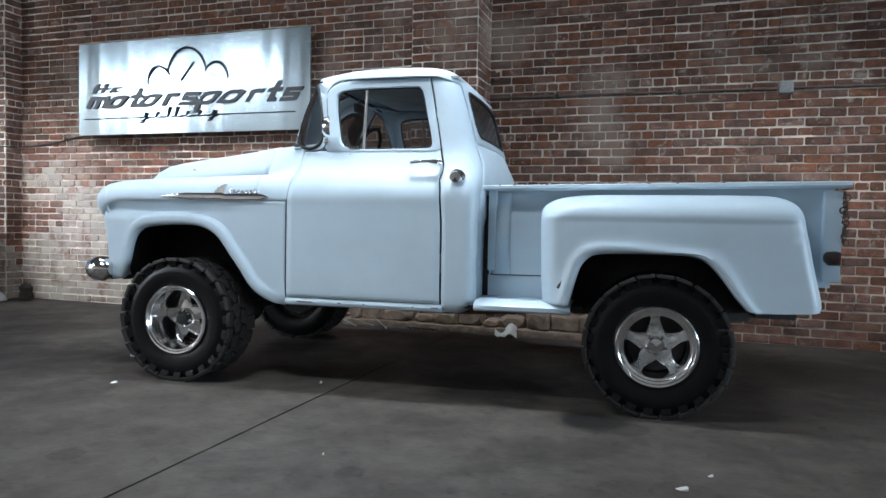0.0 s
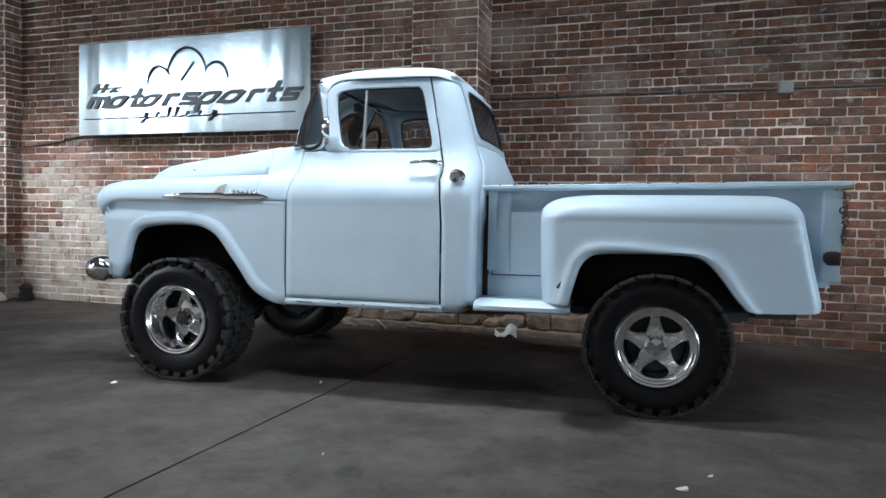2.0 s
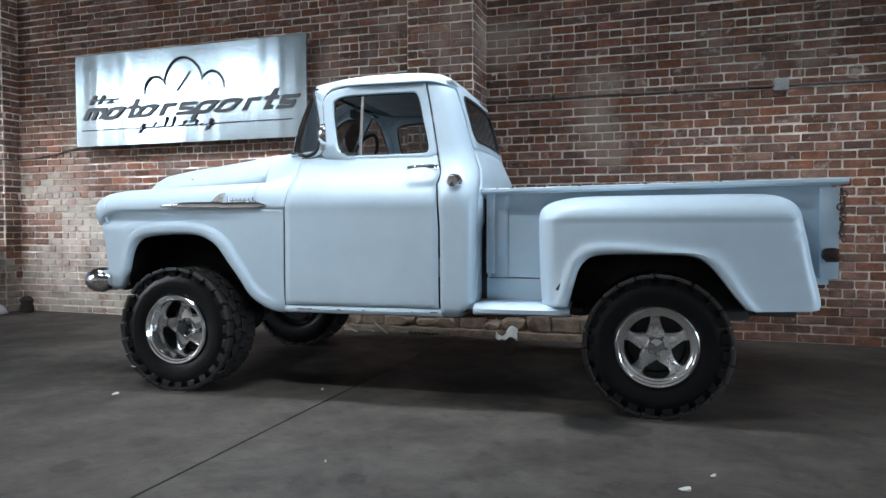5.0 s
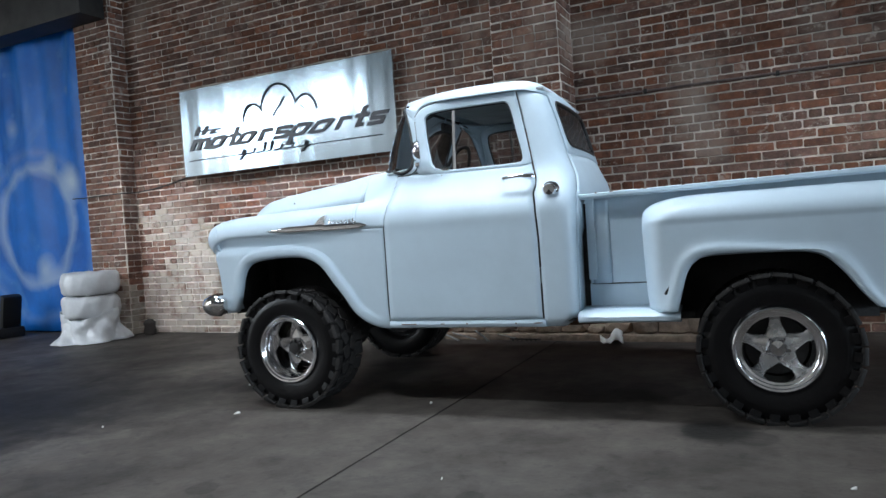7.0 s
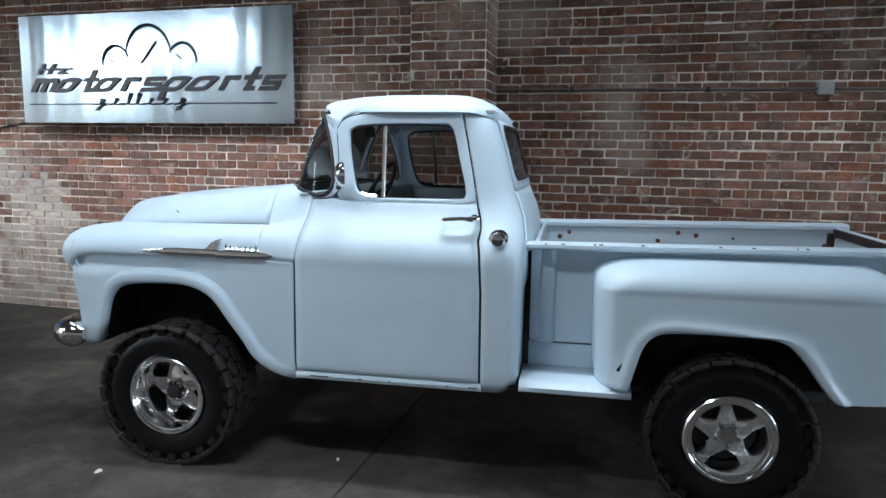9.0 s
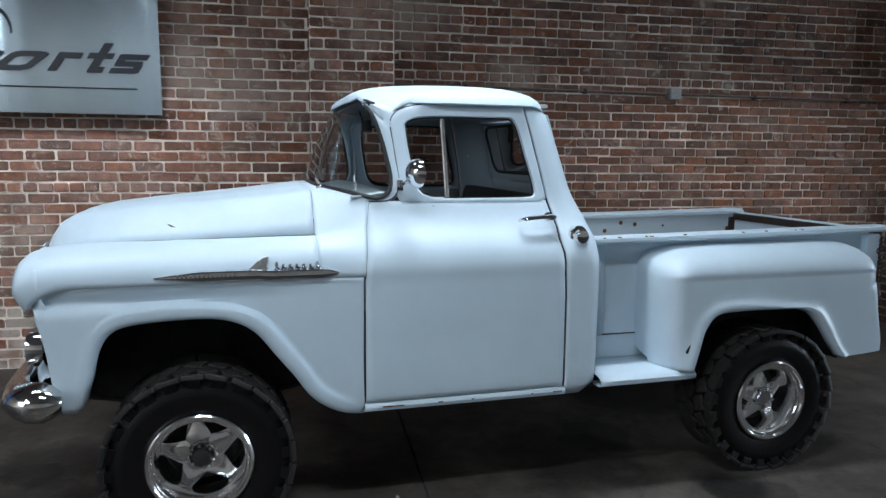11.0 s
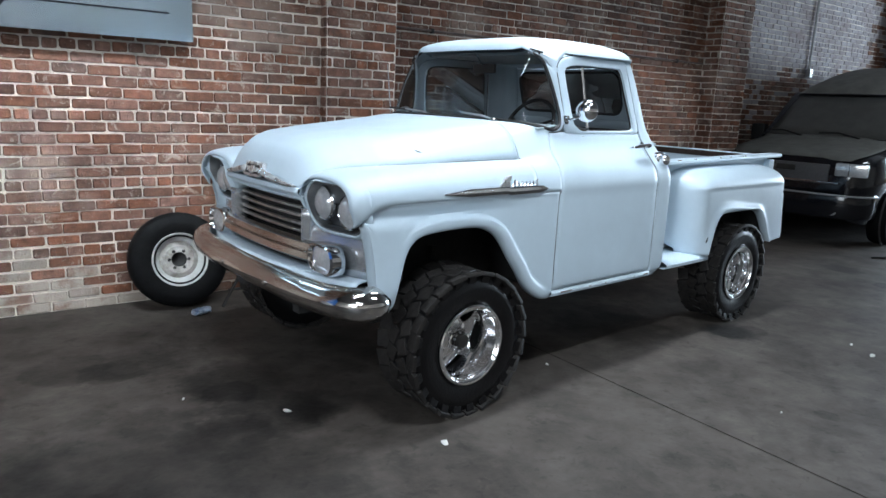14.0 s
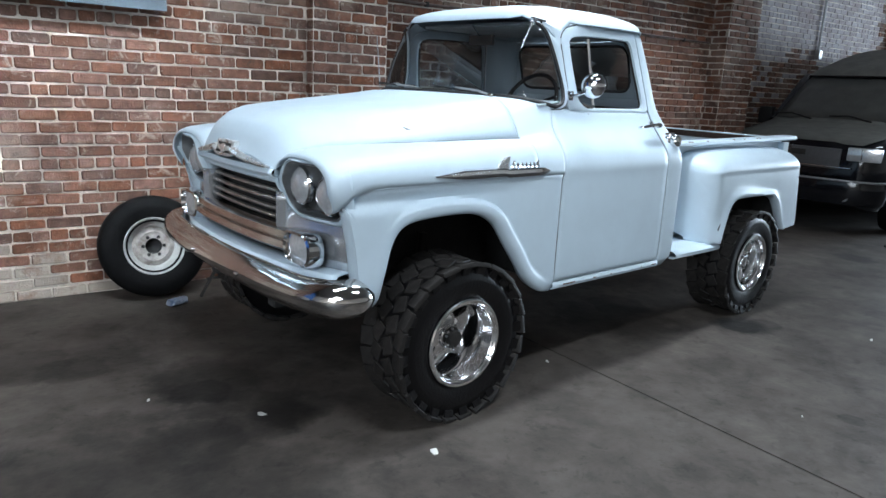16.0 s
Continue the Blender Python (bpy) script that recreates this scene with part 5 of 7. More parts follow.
for _ in range(8):
    cu3 = chip_rng.uniform(0.8, 1.7)
    both("sill_chip", Geo().box((cu3, 0.005, 0.521), (chip_rng.uniform(0.01, 0.05), 0.006, 0.006), 0.002), RUST)
both("fender_dent", Geo().box((2.40, -0.016, 0.69), (0.016, 0.004, 0.055), 0.003, pose(0, 0, 0, 0, 35, 0)), BLACK)
tl = both("tail_lamp", Geo().lathe([(0.001, 0.0), (0.033, 0.0), (0.036, 0.015), (0.032, 0.055), (0.02, 0.068), (0.001, 0.07)], 20, pose(3.815, 0.21, 0.865, 0, -90, 0)), OLD_IRON, "round brown tail lamp on a bracket")
for ob, fn in zip(tl, (lambda g: g, lambda g: g.moved(flip))):
    part("lens", fn(Geo().lathe([(0.032, 0.0), (0.024, 0.008), (0.001, 0.011)], 20, pose(3.815, 0.21, 0.865, 0, 90, 0))), RED_LENS, ob)
    part("bracket", fn(Geo().box((3.80, 0.24, 0.86), (0.06, 0.05, 0.07), 0.006)), DARK_STEEL, ob)

# -- dark wheel housings, chassis and axles
def well(u0, u1, zt, v1):
    return Geo().grid([[(u, v, z) for v in (0.05, v1)] for u, z in ((u0, 0.60), (u0, zt - 0.12), (u0 + 0.1, zt), (u1 - 0.1, zt), (u1, zt - 0.12), (u1, 0.55))]).add([(u0, v1, 0.5), (u1, v1, 0.5), (u1, v1, zt), (u0, v1, zt)], [(0, 1, 2, 3)])


both("front_wheel_well", well(-0.43, 0.72, 1.04, 0.50), UNDER, thick=0.004)
both("rear_wheel_well", well(2.41, 3.40, 0.93, 0.262), UNDER, thick=0.004)
both("frame_rail", Geo().box((1.55, 0.55, 0.56), (4.3, 0.07, 0.14), 0.01), UNDER)
part("cab_floor", Geo().box((1.32, VC, 0.55), (1.14, 1.72, 0.05), 0.01), UNDER, TRUCK)
part("engine_block", Geo().box((0.1, VC, 0.80), (0.8, 0.6, 0.45), 0.05), UNDER, TRUCK)
part("radiator", Geo().box((-0.45, VC, 0.9), (0.06, 0.9, 0.42), 0.01), UNDER, TRUCK)
for u in (0.055, 2.908):
    part("axle", Geo().tube([(u, 0.25, ZH), (u, 2 * VC - 0.25, ZH)], 0.045, 12), UNDER, TRUCK)
    part("differential", Geo().lathe([(0.001, -0.13), (0.08, -0.11), (0.13, 0), (0.08, 0.11), (0.001, 0.13)], 16, pose(u, VC - 0.1, ZH, 90)), UNDER, TRUCK)
    both("leaf_spring", Geo().tube(curve([(u - 0.55, 0.52, 0.52), (u, 0.52, ZH + 0.06), (u + 0.55, 0.52, 0.52)], 12), 0.03, 6, flat=0.8), UNDER)
    both("shock_absorber", Geo().tube([(u + 0.1, 0.42, ZH), (u + 0.16, 0.45, 0.78)], 0.028, 8), DARK_STEEL)
part("exhaust_pipe", Geo().tube(curve([(0.6, 0.75, 0.46), (1.6, 0.62, 0.44), (2.4, 0.5, 0.5)], 14), 0.03, 8), RUST, TRUCK)
both("step_bracket", Geo().box((2.46, 0.3, 0.545), (0.12, 0.4, 0.03), 0.004), UNDER)

# -- wheels
TR, TWID = 0.383, 0.285


def tyre_geo(r=TR, w=TWID, rim=0.205):
    """Tyre about the z axis, outer side towards +z."""
    h = w / 2
    g = Geo().lathe([(rim - 0.012, -h * 0.72), (rim, -h * 0.86), (rim + 0.03, -h * 0.97), ((rim + r) / 2, -h), (r - 0.06, -h * 0.95), (r - 0.022, -h * 0.84), (r - 0.014, -h * 0.5), (r - 0.012, 0), (r - 0.014, h * 0.5), (r - 0.022, h * 0.84),
                     (r - 0.06, h * 0.95), ((rim + r) / 2 + 0.01, h), ((rim + r) / 2, h * 1.005), (rim + 0.03, h * 0.97), (rim + 0.012, h * 0.90), (rim, h * 0.86), (rim - 0.012, h * 0.72)], 72)
    return g


def tread_blocks(r=TR, w=TWID, lugs=24):
    """Poses of the tread blocks by kind."""
    rng2, h, out = random.Random(2), w / 2, []
    for i in range(lugs):
        for row, (c, ang, kind) in enumerate(((-0.80, 8, "edge"), (-0.28, -24, "mid"), (0.28, 24, "mid"), (0.80, -8, "edge"))):
            th = 6.283185 * (i + (0.5 if row % 2 else 0) + rng2.uniform(-0.05, 0.05)) / lugs
            tilt = Matrix.Rotation(radians(14 if c > 0.5 else -14 if c < -0.5 else 0), 4, "Y")
            out.append((kind, Matrix.Rotation(th, 4, "Z") @ Matrix.Translation((r - 0.0165, 0, c * h)) @ Matrix.Rotation(radians(ang), 4, "X") @ tilt))
        th = 6.283185 * (i + 0.5) / lugs
        out.append(("long" if i % 2 else "short", Matrix.Rotation(th, 4, "Z") @ Matrix.Translation((r - 0.038, 0, h * 0.93)) @ Matrix.Rotation(radians(-14), 4, "Y")))
    return out


BLOCKS = {"edge": mesh_of("tread_block", Geo().box((0, 0, 0), (0.022, 0.088, 0.080), 0.006), TREAD, 0), "mid": mesh_of("tread_block", Geo().box((0, 0, 0), (0.022, 0.080, 0.070), 0.006), TREAD, 0),
          "long": mesh_of("tread_block", Geo().box((0, 0, 0), (0.050, 0.048, 0.012), 0.004), RUBBER, 0), "short": mesh_of("tread_block", Geo().box((0, 0, 0), (0.034, 0.052, 0.012), 0.004), RUBBER, 0)}


def rim_geo():
    R, h = 0.206, TWID / 2
    g = Geo().lathe([(R - 0.006, h * 0.70), (R + 0.008, h * 0.90), (R + 0.008, h * 0.99), (R + 0.002, h * 1.03), (R - 0.008, h * 1.02), (R - 0.014, h * 0.95), (R - 0.020, h * 0.94), (R - 0.026, h * 0.88), (R - 0.028, h * 0.6), (R - 0.035, h * 0.54), (R - 0.038, -0.02), (R - 0.04, -h * 0.7), (R - 0.004, -h * 0.8)], 64)
    return g


def rear_rim_geo():
    """Wide stepped lip round a shallow dish."""
    R, h = 0.206, TWID / 2
    return Geo().lathe([(R - 0.006, h * 0.70), (R + 0.008, h * 0.90), (R + 0.008, h * 0.99), (R + 0.002, h * 1.03), (R - 0.008, h * 1.02), (R - 0.012, h * 0.96), (R - 0.024, h * 0.945), (R - 0.027, h * 0.87), (R - 0.038, h * 0.85), (R - 0.041, h * 0.74), (R - 0.048, h * 0.50), (R - 0.050, -0.02), (R - 0.05, -h * 0.7), (R - 0.004, -h * 0.8)], 64)


def star_geo(z0):
    """Five-armed star face, its arms broad at the hub and flaring again at the barrel."""
    g = Geo()
    arms = 5
    for k in range(arms):
        th = 6.283185 * k / arms
        rows2 = []
        for r, half, zz in ((0.03, 0.026, 0.030), (0.05, 0.050, 0.029), (0.066, 0.056, 0.026), (0.085, 0.050, 0.023), (0.11, 0.041, 0.018), (0.135, 0.033, 0.011), (0.158, 0.028, 0.003), (0.170, 0.031, -0.004), (0.180, 0.042, -0.010)):
            line = []
            for f in (-1.0, -0.96, -0.7, -0.35, 0, 0.35, 0.7, 0.96, 1.0):
                y = half * f
                zc = z0 + zz - 0.008 * abs(f) ** 3 - (0.03 if abs(f) == 1.0 else 0)
                line.append((r * math.cos(th) - y * math.sin(th), r * math.sin(th) + y * math.cos(th), zc))
            rows2.append(line)
        g.grid(rows2)
    g.lathe([(0.062, z0 - 0.02), (0.062, z0 + 0.030), (0.055, z0 + 0.038), (0.046, z0 + 0.040), (0.001, z0 + 0.041)], 30)
    return g


TYRE_ME = mesh_of("tyre", tyre_geo(), RUBBER, 35)
RIM_ME = mesh_of("wheel", rim_geo(), ALLOY)
RIM_REAR = mesh_of("wheel", rear_rim_geo(), ALLOY)
STAR_R = mesh_of("star_face", star_geo(0.055).moved(lambda x, y, z: (x * 0.88, y * 0.88, z)), SATIN, 50)
STAR_F = mesh_of("star_face", star_geo(0.055), ALLOY, 50)
DISC_ME = mesh_of("brake_drum", Geo().lathe([(0.001, 0.0), (0.15, 0.0), (0.155, -0.02), (0.155, -0.10), (0.001, -0.1)], 32), UNDER)
HUB_F = mesh_of("locking_hub", Geo().lathe([(0.052, -0.02), (0.052, 0.045), (0.046, 0.052), (0.04, 0.052), (0.036, 0.075), (0.02, 0.080), (0.001, 0.080)], 24), DARK_STEEL)
CAP_R = mesh_of("hub_cap", Geo().lathe([(0.044, 0.09), (0.044, 0.104), (0.038, 0.112), (0.001, 0.116)], 24), CHROME)
NUT_ME = mesh_of("wheel_nut", Geo().lathe([(0.011, 0), (0.011, 0.022), (0.006, 0.03), (0.001, 0.03)], 6), CHROME)
BOLT_ME = mesh_of("hub_bolt", Geo().lathe([(0.006, 0), (0.006, 0.01), (0.001, 0.011)], 6), STEEL_GREY)


def put(name, me, parent, m, label=""):
    ob = new(name, me)
    ob.parent = parent
    ob.matrix_local = m
    if label:
        ob["label"] = label
    return ob


def wheel(u, v, face, spin, front, steer=0.0):
    """face: -1 for the near side, 1 for the far side of the truck."""
    base = pose(u, v, ZH, 90 if face < 0 else -90, 0, steer) @ pose(0, 0, 0, 0, 0, spin)
    w = put("wheel", RIM_ME if front else RIM_REAR, TRUCK, base, "polished alloy wheel with a mud-terrain tyre")
    put("tyre", TYRE_ME, w, Matrix(), "chunky black mud-terrain tyre")
    for kind, m in tread_blocks():
        put("tread_block", BLOCKS[kind], w, m)
    put("star_face", STAR_F if front else STAR_R, w, pose(0, 0, -0.055 if front else -0.018), "five-armed polished star")
    put("brake_drum", DISC_ME, w, pose(0, 0, -0.06 if front else 0))
    if front:
        put("locking_hub", HUB_F, w, Matrix(), "black locking hub")
        for k in range(6):
            put("hub_bolt", BOLT_ME, w, pose(0.046 * math.cos(k * 1.047), 0.046 * math.sin(k * 1.047), 0.05))
    else:
        put("hub_cap", CAP_R, w, pose(0, 0, -0.018), "plain centre cap")
    for k in range(5):
        th = 6.283185 * (k + 0.5) / 5
        put("wheel_nut", NUT_ME, w, pose(0.05 * math.cos(th), 0.05 * math.sin(th), 0.033 if front else 0.070))


wheel(0.055, 0.052, -1, 100, True)
wheel(2.908, 0.106, -1, 92, False)
wheel(0.055, 2 * VC - 0.052, 1, 40, True)
wheel(2.908, 2 * VC - 0.106, 1, 5, False)

# -- front: lamps, grille, bumper
FU = lambda v: -0.60 + 0.12 * (abs(v - VC) / 0.85) ** 2.4      # plan curve of the nose
fr_pts = lambda z, d, v0, v1, n=31: [(FU(v) + d, v, z) for v in np.linspace(v0, v1, n)]
part("grille_recess", Geo().grid([fr_pts(z, d, 0.44, 2 * VC - 0.44) for z, d in ((1.11, 0.02), (1.10, 0.10), (0.80, 0.12), (0.70, 0.08))]), UNDER, TRUCK, thick=0.004)
part("nose_band", Geo().grid([fr_pts(z, d, 0.47, 2 * VC - 0.47) for z, d in ((1.110, -0.005), (1.104, -0.022), (1.088, -0.024), (1.080, -0.012), (1.076, 0.05))]), PAINT, TRUCK, "pale blue band over the grille", thick=0.006)
for z in (1.032, 0.990, 0.949, 0.912):
    part("grille_bar", Geo().tube([(FU(v) + 0.035, v, z) for v in np.linspace(0.49, 2 * VC - 0.49, 25)], 0.0135, 8, flat=0.75), DULL_BAR, TRUCK)
part("grille_shell", Geo().grid([fr_pts(z, d, 0.32, 2 * VC - 0.32) for z, d in ((0.890, 0.05), (0.890, -0.022), (0.880, -0.042), (0.858, -0.046), (0.850, -0.03), (0.842, -0.03), (0.835, -0.05), (0.806, -0.052), (0.794, -0.035), (0.790, 0.04))]), WORN_CHROME, TRUCK, "wide pitted chrome grille bar", thick=0.006)
both("grille_end", Geo().grid([[(FU(v) + d, v, z) for v, d in ((0.52, 0.06), (0.50, -0.01), (0.47, -0.03), (0.43, -0.012), (0.42, 0.06))] for z in np.linspace(0.79, 1.045, 8)]), DULL_CHROME, thick=0.006)
part("lower_pan", Geo().grid([[(FU(v) + d + 0.02 * (abs(v - VC) / 0.8) ** 4, v, z) for v in np.linspace(0.075, 2 * VC - 0.075, 41)] for z, d in ((0.752, 0.06), (0.749, -0.03), (0.741, -0.062), (0.727, -0.072), (0.70, -0.072), (0.66, -0.05), (0.62, 0.0))]), PAINT, TRUCK, "pale blue pan under the grille", thick=0.006)
part("pan_gap", Geo().grid([fr_pts(z, d, 0.42, 2 * VC - 0.42) for z, d in ((0.80, 0.02), (0.74, 0.03))]), UNDER, TRUCK, thick=0.004)
LZ, LV = 1.092, 0.262
bez = resample(rounded(LV - 0.205, LV + 0.172, LZ - 0.130, LZ + 0.102, 0.085, shear=-0.16), 56)
ring = lambda k, d: [(-0.605 + d + 0.22 * max(0, LV - v) + 0.45 * max(0, 1.10 - z), LV + (v - LV) * k, LZ + (z - LZ) * k) for v, z in bez]
for ob, fn in zip(both("headlight_bezel", Geo().grid([ring(1.03, 0.012), ring(1.03, -0.006), ring(0.97, -0.010), ring(0.93, 0.002), ring(0.90, 0.05), ring(0.5, 0.055), ring(0.02, 0.055)], closed=True), mat("bezel_grey", (0.20, 0.21, 0.22), 0.3, 0.6, vary=0.2, scale=20), "grey metal twin headlight bezel"), (lambda g: g, lambda g: g.moved(flip))):
    for dv, dz in ((-0.092, -0.030), (0.078, -0.004)):
        u0 = -0.541 + 0.22 * max(0, -dv) - 0.35 * dz
        m = pose(u0, LV + dv, LZ + dz, 0, -90, 0)
        lamp = part("headlamp", fn(Geo().lathe([(0.082, 0.0), (0.085, 0.020), (0.079, 0.028), (0.073, 0.022)], 32, m)), CHROME, ob, "chrome-ringed round headlamp")
        part("lens", fn(Geo().lathe([(0.074, 0.022), (0.063, 0.036), (0.045, 0.046), (0.022, 0.051), (0.001, 0.052)], 28, m)), LAMP_GLASS, lamp)
both("lamp_rim", Geo().grid([ring(1.015, 0.010), ring(1.03, -0.008), ring(1.055, -0.014), ring(1.085, -0.010), ring(1.12, 0.006), ring(1.15, 0.035)], closed=True), PAINT, "rolled pale blue rim round the headlamps", thick=0.004)
# panel under the headlamps, with the parking lamp
both("lamp_panel", Geo().grid([[(FU(v) + d - 0.0 + 0.03 * (1 - f), v, z) for z, d in ((0.978, 0.045), (0.960, 0.010), (0.93, -0.006), (0.88, -0.012), (0.80, -0.012), (0.735, 0.0))] for f, v in [(k / 12, 0.02 + (0.45 - 0.02) * k / 12) for k in range(13)]]), DULL_CHROME, thick=0.006)
NOSE_EDGE = [(0.615, -0.455), (0.69, -0.48), (0.874, -0.505), (0.985, -0.53), (1.06, -0.555), (1.112, -0.588)]
both("fender_return", Geo().grid([[(lerp(NOSE_EDGE, z) + d, v, z) for d, v in ((0.014, 0.012), (0.006, 0.022), (0.004, 0.045), (0.007, 0.07), (0.02, 0.085), (0.055, 0.095))] for z in np.linspace(0.63, 1.02, 13)]), PAINT, thick=0.006)
pl = resample(rounded(-0.118, 0.118, -0.07, 0.07, 0.06), 40)
for ob, fn in zip(both("parking_lamp", Geo().grid([[(FU(0.33) - d, 0.272 + a * k, 0.83 + b * k) for a, b in pl] for k, d in ((1.05, 0.0), (1.08, 0.03), (1.0, 0.065), (0.88, 0.07), (0.80, 0.045))], closed=True), CHROME, "oval chrome parking lamp"), (lambda g: g, lambda g: g.moved(flip))):
    part("lens", fn(Geo().grid([[(FU(0.33) - d, 0.272 + a * k, 0.83 + b * k) for a, b in pl] for k, d in ((0.81, 0.046), (0.6, 0.058), (0.3, 0.064), (0.01, 0.065))], closed=True)), LAMP_GLASS, ob)
BP = [(0.080, 0.02), (0.070, -0.02), (0.048, -0.045), (0.02, -0.058), (-0.01, -0.058), (-0.038, -0.046), (-0.062, -0.02), (-0.072, 0.02), (-0.06, 0.035), (0.068, 0.035)]
BPATH = curve([(-0.452, -0.035), (-0.50, -0.042), (-0.555, -0.03), (-0.605, 0.015), (-0.635, 0.10), (-0.655, 0.2), (-0.675, 0.45), (-0.685, VC)], 34)
BPATH = BPATH + [(u, 2 * VC - v) for u, v in BPATH[-2::-1]]
rows = []
for k, (u, v) in enumerate(BPATH):
    a0, b0 = BPATH[max(0, k - 1)], BPATH[min(len(BPATH) - 1, k + 1)]
    tx, ty = b0[0] - a0[0], b0[1] - a0[1]
    ln = math.hypot(tx, ty)
    nx, ny = ty / ln, -tx / ln                     # inward normal
    e = min(k, len(BPATH) - 1 - k)
    fat = 1 + 0.30 * max(0, 1 - e / 11)
    shut = 1 - 0.55 * max(0, 1 - e / 2.5) ** 2
    zz = 0.672 - 0.018 * min(1, e / 12)
    rows.append([(u + nx * d * fat * shut, v + ny * d * fat * shut, zz + z * shut * (1 + 0.1 * max(0, 1 - e / 10))) for z, d in BP])
part("front_bumper", Geo().grid(rows, closed=True).fan(rows[0]).fan(rows[-1]), mat("bumper_chrome", (0.74, 0.74, 0.74), 0.09, 1.0, second=(0.62, 0.59, 0.56), vary=0.1, scale=2.2, rough_vary=0.06, bump=0.04), TRUCK, "wrap-round chrome bumper, scuffed and browned")
both("bumper_bolt", Geo().lathe([(0.014, 0), (0.012, 0.01), (0.001, 0.012)], 12, pose(-0.735, 0.62, 0.65, 0, -90, 0)), CHROME)
both("bumper_bracket", Geo().box((-0.5, 0.56, 0.63), (0.28, 0.03, 0.08), 0.005), UNDER)
# hood badge: a plain shield with two swept wings
badge_pt = lambda a, b, d: (-0.652 + d + 0.32 * (b + 0.04), VC + a, 1.198 + b)
bd = part("hood_badge", Geo().prism([(-0.105, -0.028), (-0.088, 0.034), (0.088, 0.034), (0.105, -0.028), (0.07, -0.038), (-0.07, -0.038)], 0, -0.028, badge_pt), SATIN, TRUCK, "plain chrome hood badge with swept wings")
part("badge_face", Geo().prism([(-0.082, -0.024), (-0.068, 0.022), (0.068, 0.022), (0.082, -0.024)], -0.026, -0.030, badge_pt), DARK_STEEL, bd, "dark enamel field")
part("badge_shape", Geo().prism([(-0.06, -0.012), (-0.055, 0.010), (-0.018, 0.010), (-0.014, 0.017), (0.018, 0.017), (0.022, 0.010), (0.058, 0.010), (0.05, -0.012), (0.02, -0.012), (0.014, -0.019), (-0.02, -0.019), (-0.024, -0.012)], -0.029, -0.036, badge_pt), SATIN, bd)
for s in (1, -1):
    part("badge_wing", Geo().tube([(-0.668, VC + s * 0.09, 1.195), (-0.668, VC + s * 0.20, 1.175), (-0.65, VC + s * 0.33, 1.155), (-0.635, VC + s * 0.40, 1.15)], [0.022, 0.02, 0.015, 0.006], 8, flat=0.8), SATIN, bd)
# side spear with raised fin and plain letter blocks
sp = Geo()
for u0, u1, z0, h in ((-0.10, 0.64, 1.138, 1.0),):
    rows = []
    for k in range(31):
        f = k / 30
        u = u0 + (u1 - u0) * f
        hh = 0.023 * min(1, f * 4.5, (1 - f) * 14) + 0.003
        zc = 1.140 + 0.004 * f + (0.006 if f < 0.6 else 0.0)
        d = 0.010 * min(1, f * 6, (1 - f) * 12) + 0.004
        rows.append([(u, 0.004 + 0.0, zc + hh), (u, -0.004 - d * 0.6, zc + hh * 0.75), (u, -0.004 - d, zc + hh * 0.1), (u, -0.004 - d * 0.8, zc - hh * 0.7), (u, 0.004, zc - hh)])
    sp.grid(rows)
spears = both("side_spear", sp, CHROME, "chrome side spear trim")
fin = Geo().prism([(0.19, 1.155), (0.265, 1.168), (0.30, 1.200), (0.328, 1.219), (0.350, 1.224), (0.345, 1.200), (0.338, 1.180), (0.355, 1.158)], 0.004, -0.018, lambda a, b, d: (a, d + 0.01, b))
for ob, fn in zip(spears, (lambda g: g, lambda g: g.moved(flip))):
    part("fin", fn(fin), SATIN, ob)
    for k in range(7):
        a, z = 0.378 + 0.028 * k, 1.179 - 0.0004 * k
        tall = 0.030 if k in (0, 6) else 0.020
        part("letter_block", fn(Geo().tube(curve([(a - 0.010, 0.003, z - 0.010), (a + 0.002, -0.002, z - 0.006), (a + 0.006, -0.003, z + tall - 0.010), (a - 0.004, -0.002, z + tall * 0.4 - 0.006), (a + 0.010, -0.002, z - 0.008), (a + 0.018, 0.003, z - 0.004)], 12), 0.0032, 5)), CHROME, ob)
    for k in range(14):
        part("spear_rib", fn(Geo().box((-0.01 + 0.017 * k, -0.0150, 1.147), (0.005, 0.006, 0.022), 0.001)), CHROME, ob)

# fuel cap, mirror, wipers, aerial
fc = part("fuel_cap", Geo().lathe([(0.048, -0.03), (0.05, 0.005), (0.046, 0.014), (0.036, 0.018), (0.036, 0.045), (0.03, 0.055), (0.001, 0.058)], 28, pose(1.795, 0.058, 1.27, 90)), CHROME, TRUCK, "round chrome fuel filler cap")
mr = part("door_mirror", Geo().lathe([(0.001, -0.040), (0.030, -0.037), (0.052, -0.025), (0.064, -0.004), (0.066, 0.006), (0.060, 0.010), (0.001, 0.008)], 28, pose(0.995, 0.058, 1.567, 0, 88, 22)), CHROME, TRUCK, "round chrome door mirror")
part("mirror_arm", Geo().tube(curve([(0.945, 0.165, 1.51), (0.95, 0.12, 1.515), (0.965, 0.08, 1.535), (0.98, 0.052, 1.56)], 12), 0.008, 8), CHROME, mr)
part("mirror_clamp", Geo().box((0.942, 0.165, 1.51), (0.03, 0.03, 0.05), 0.006), CHROME, mr)
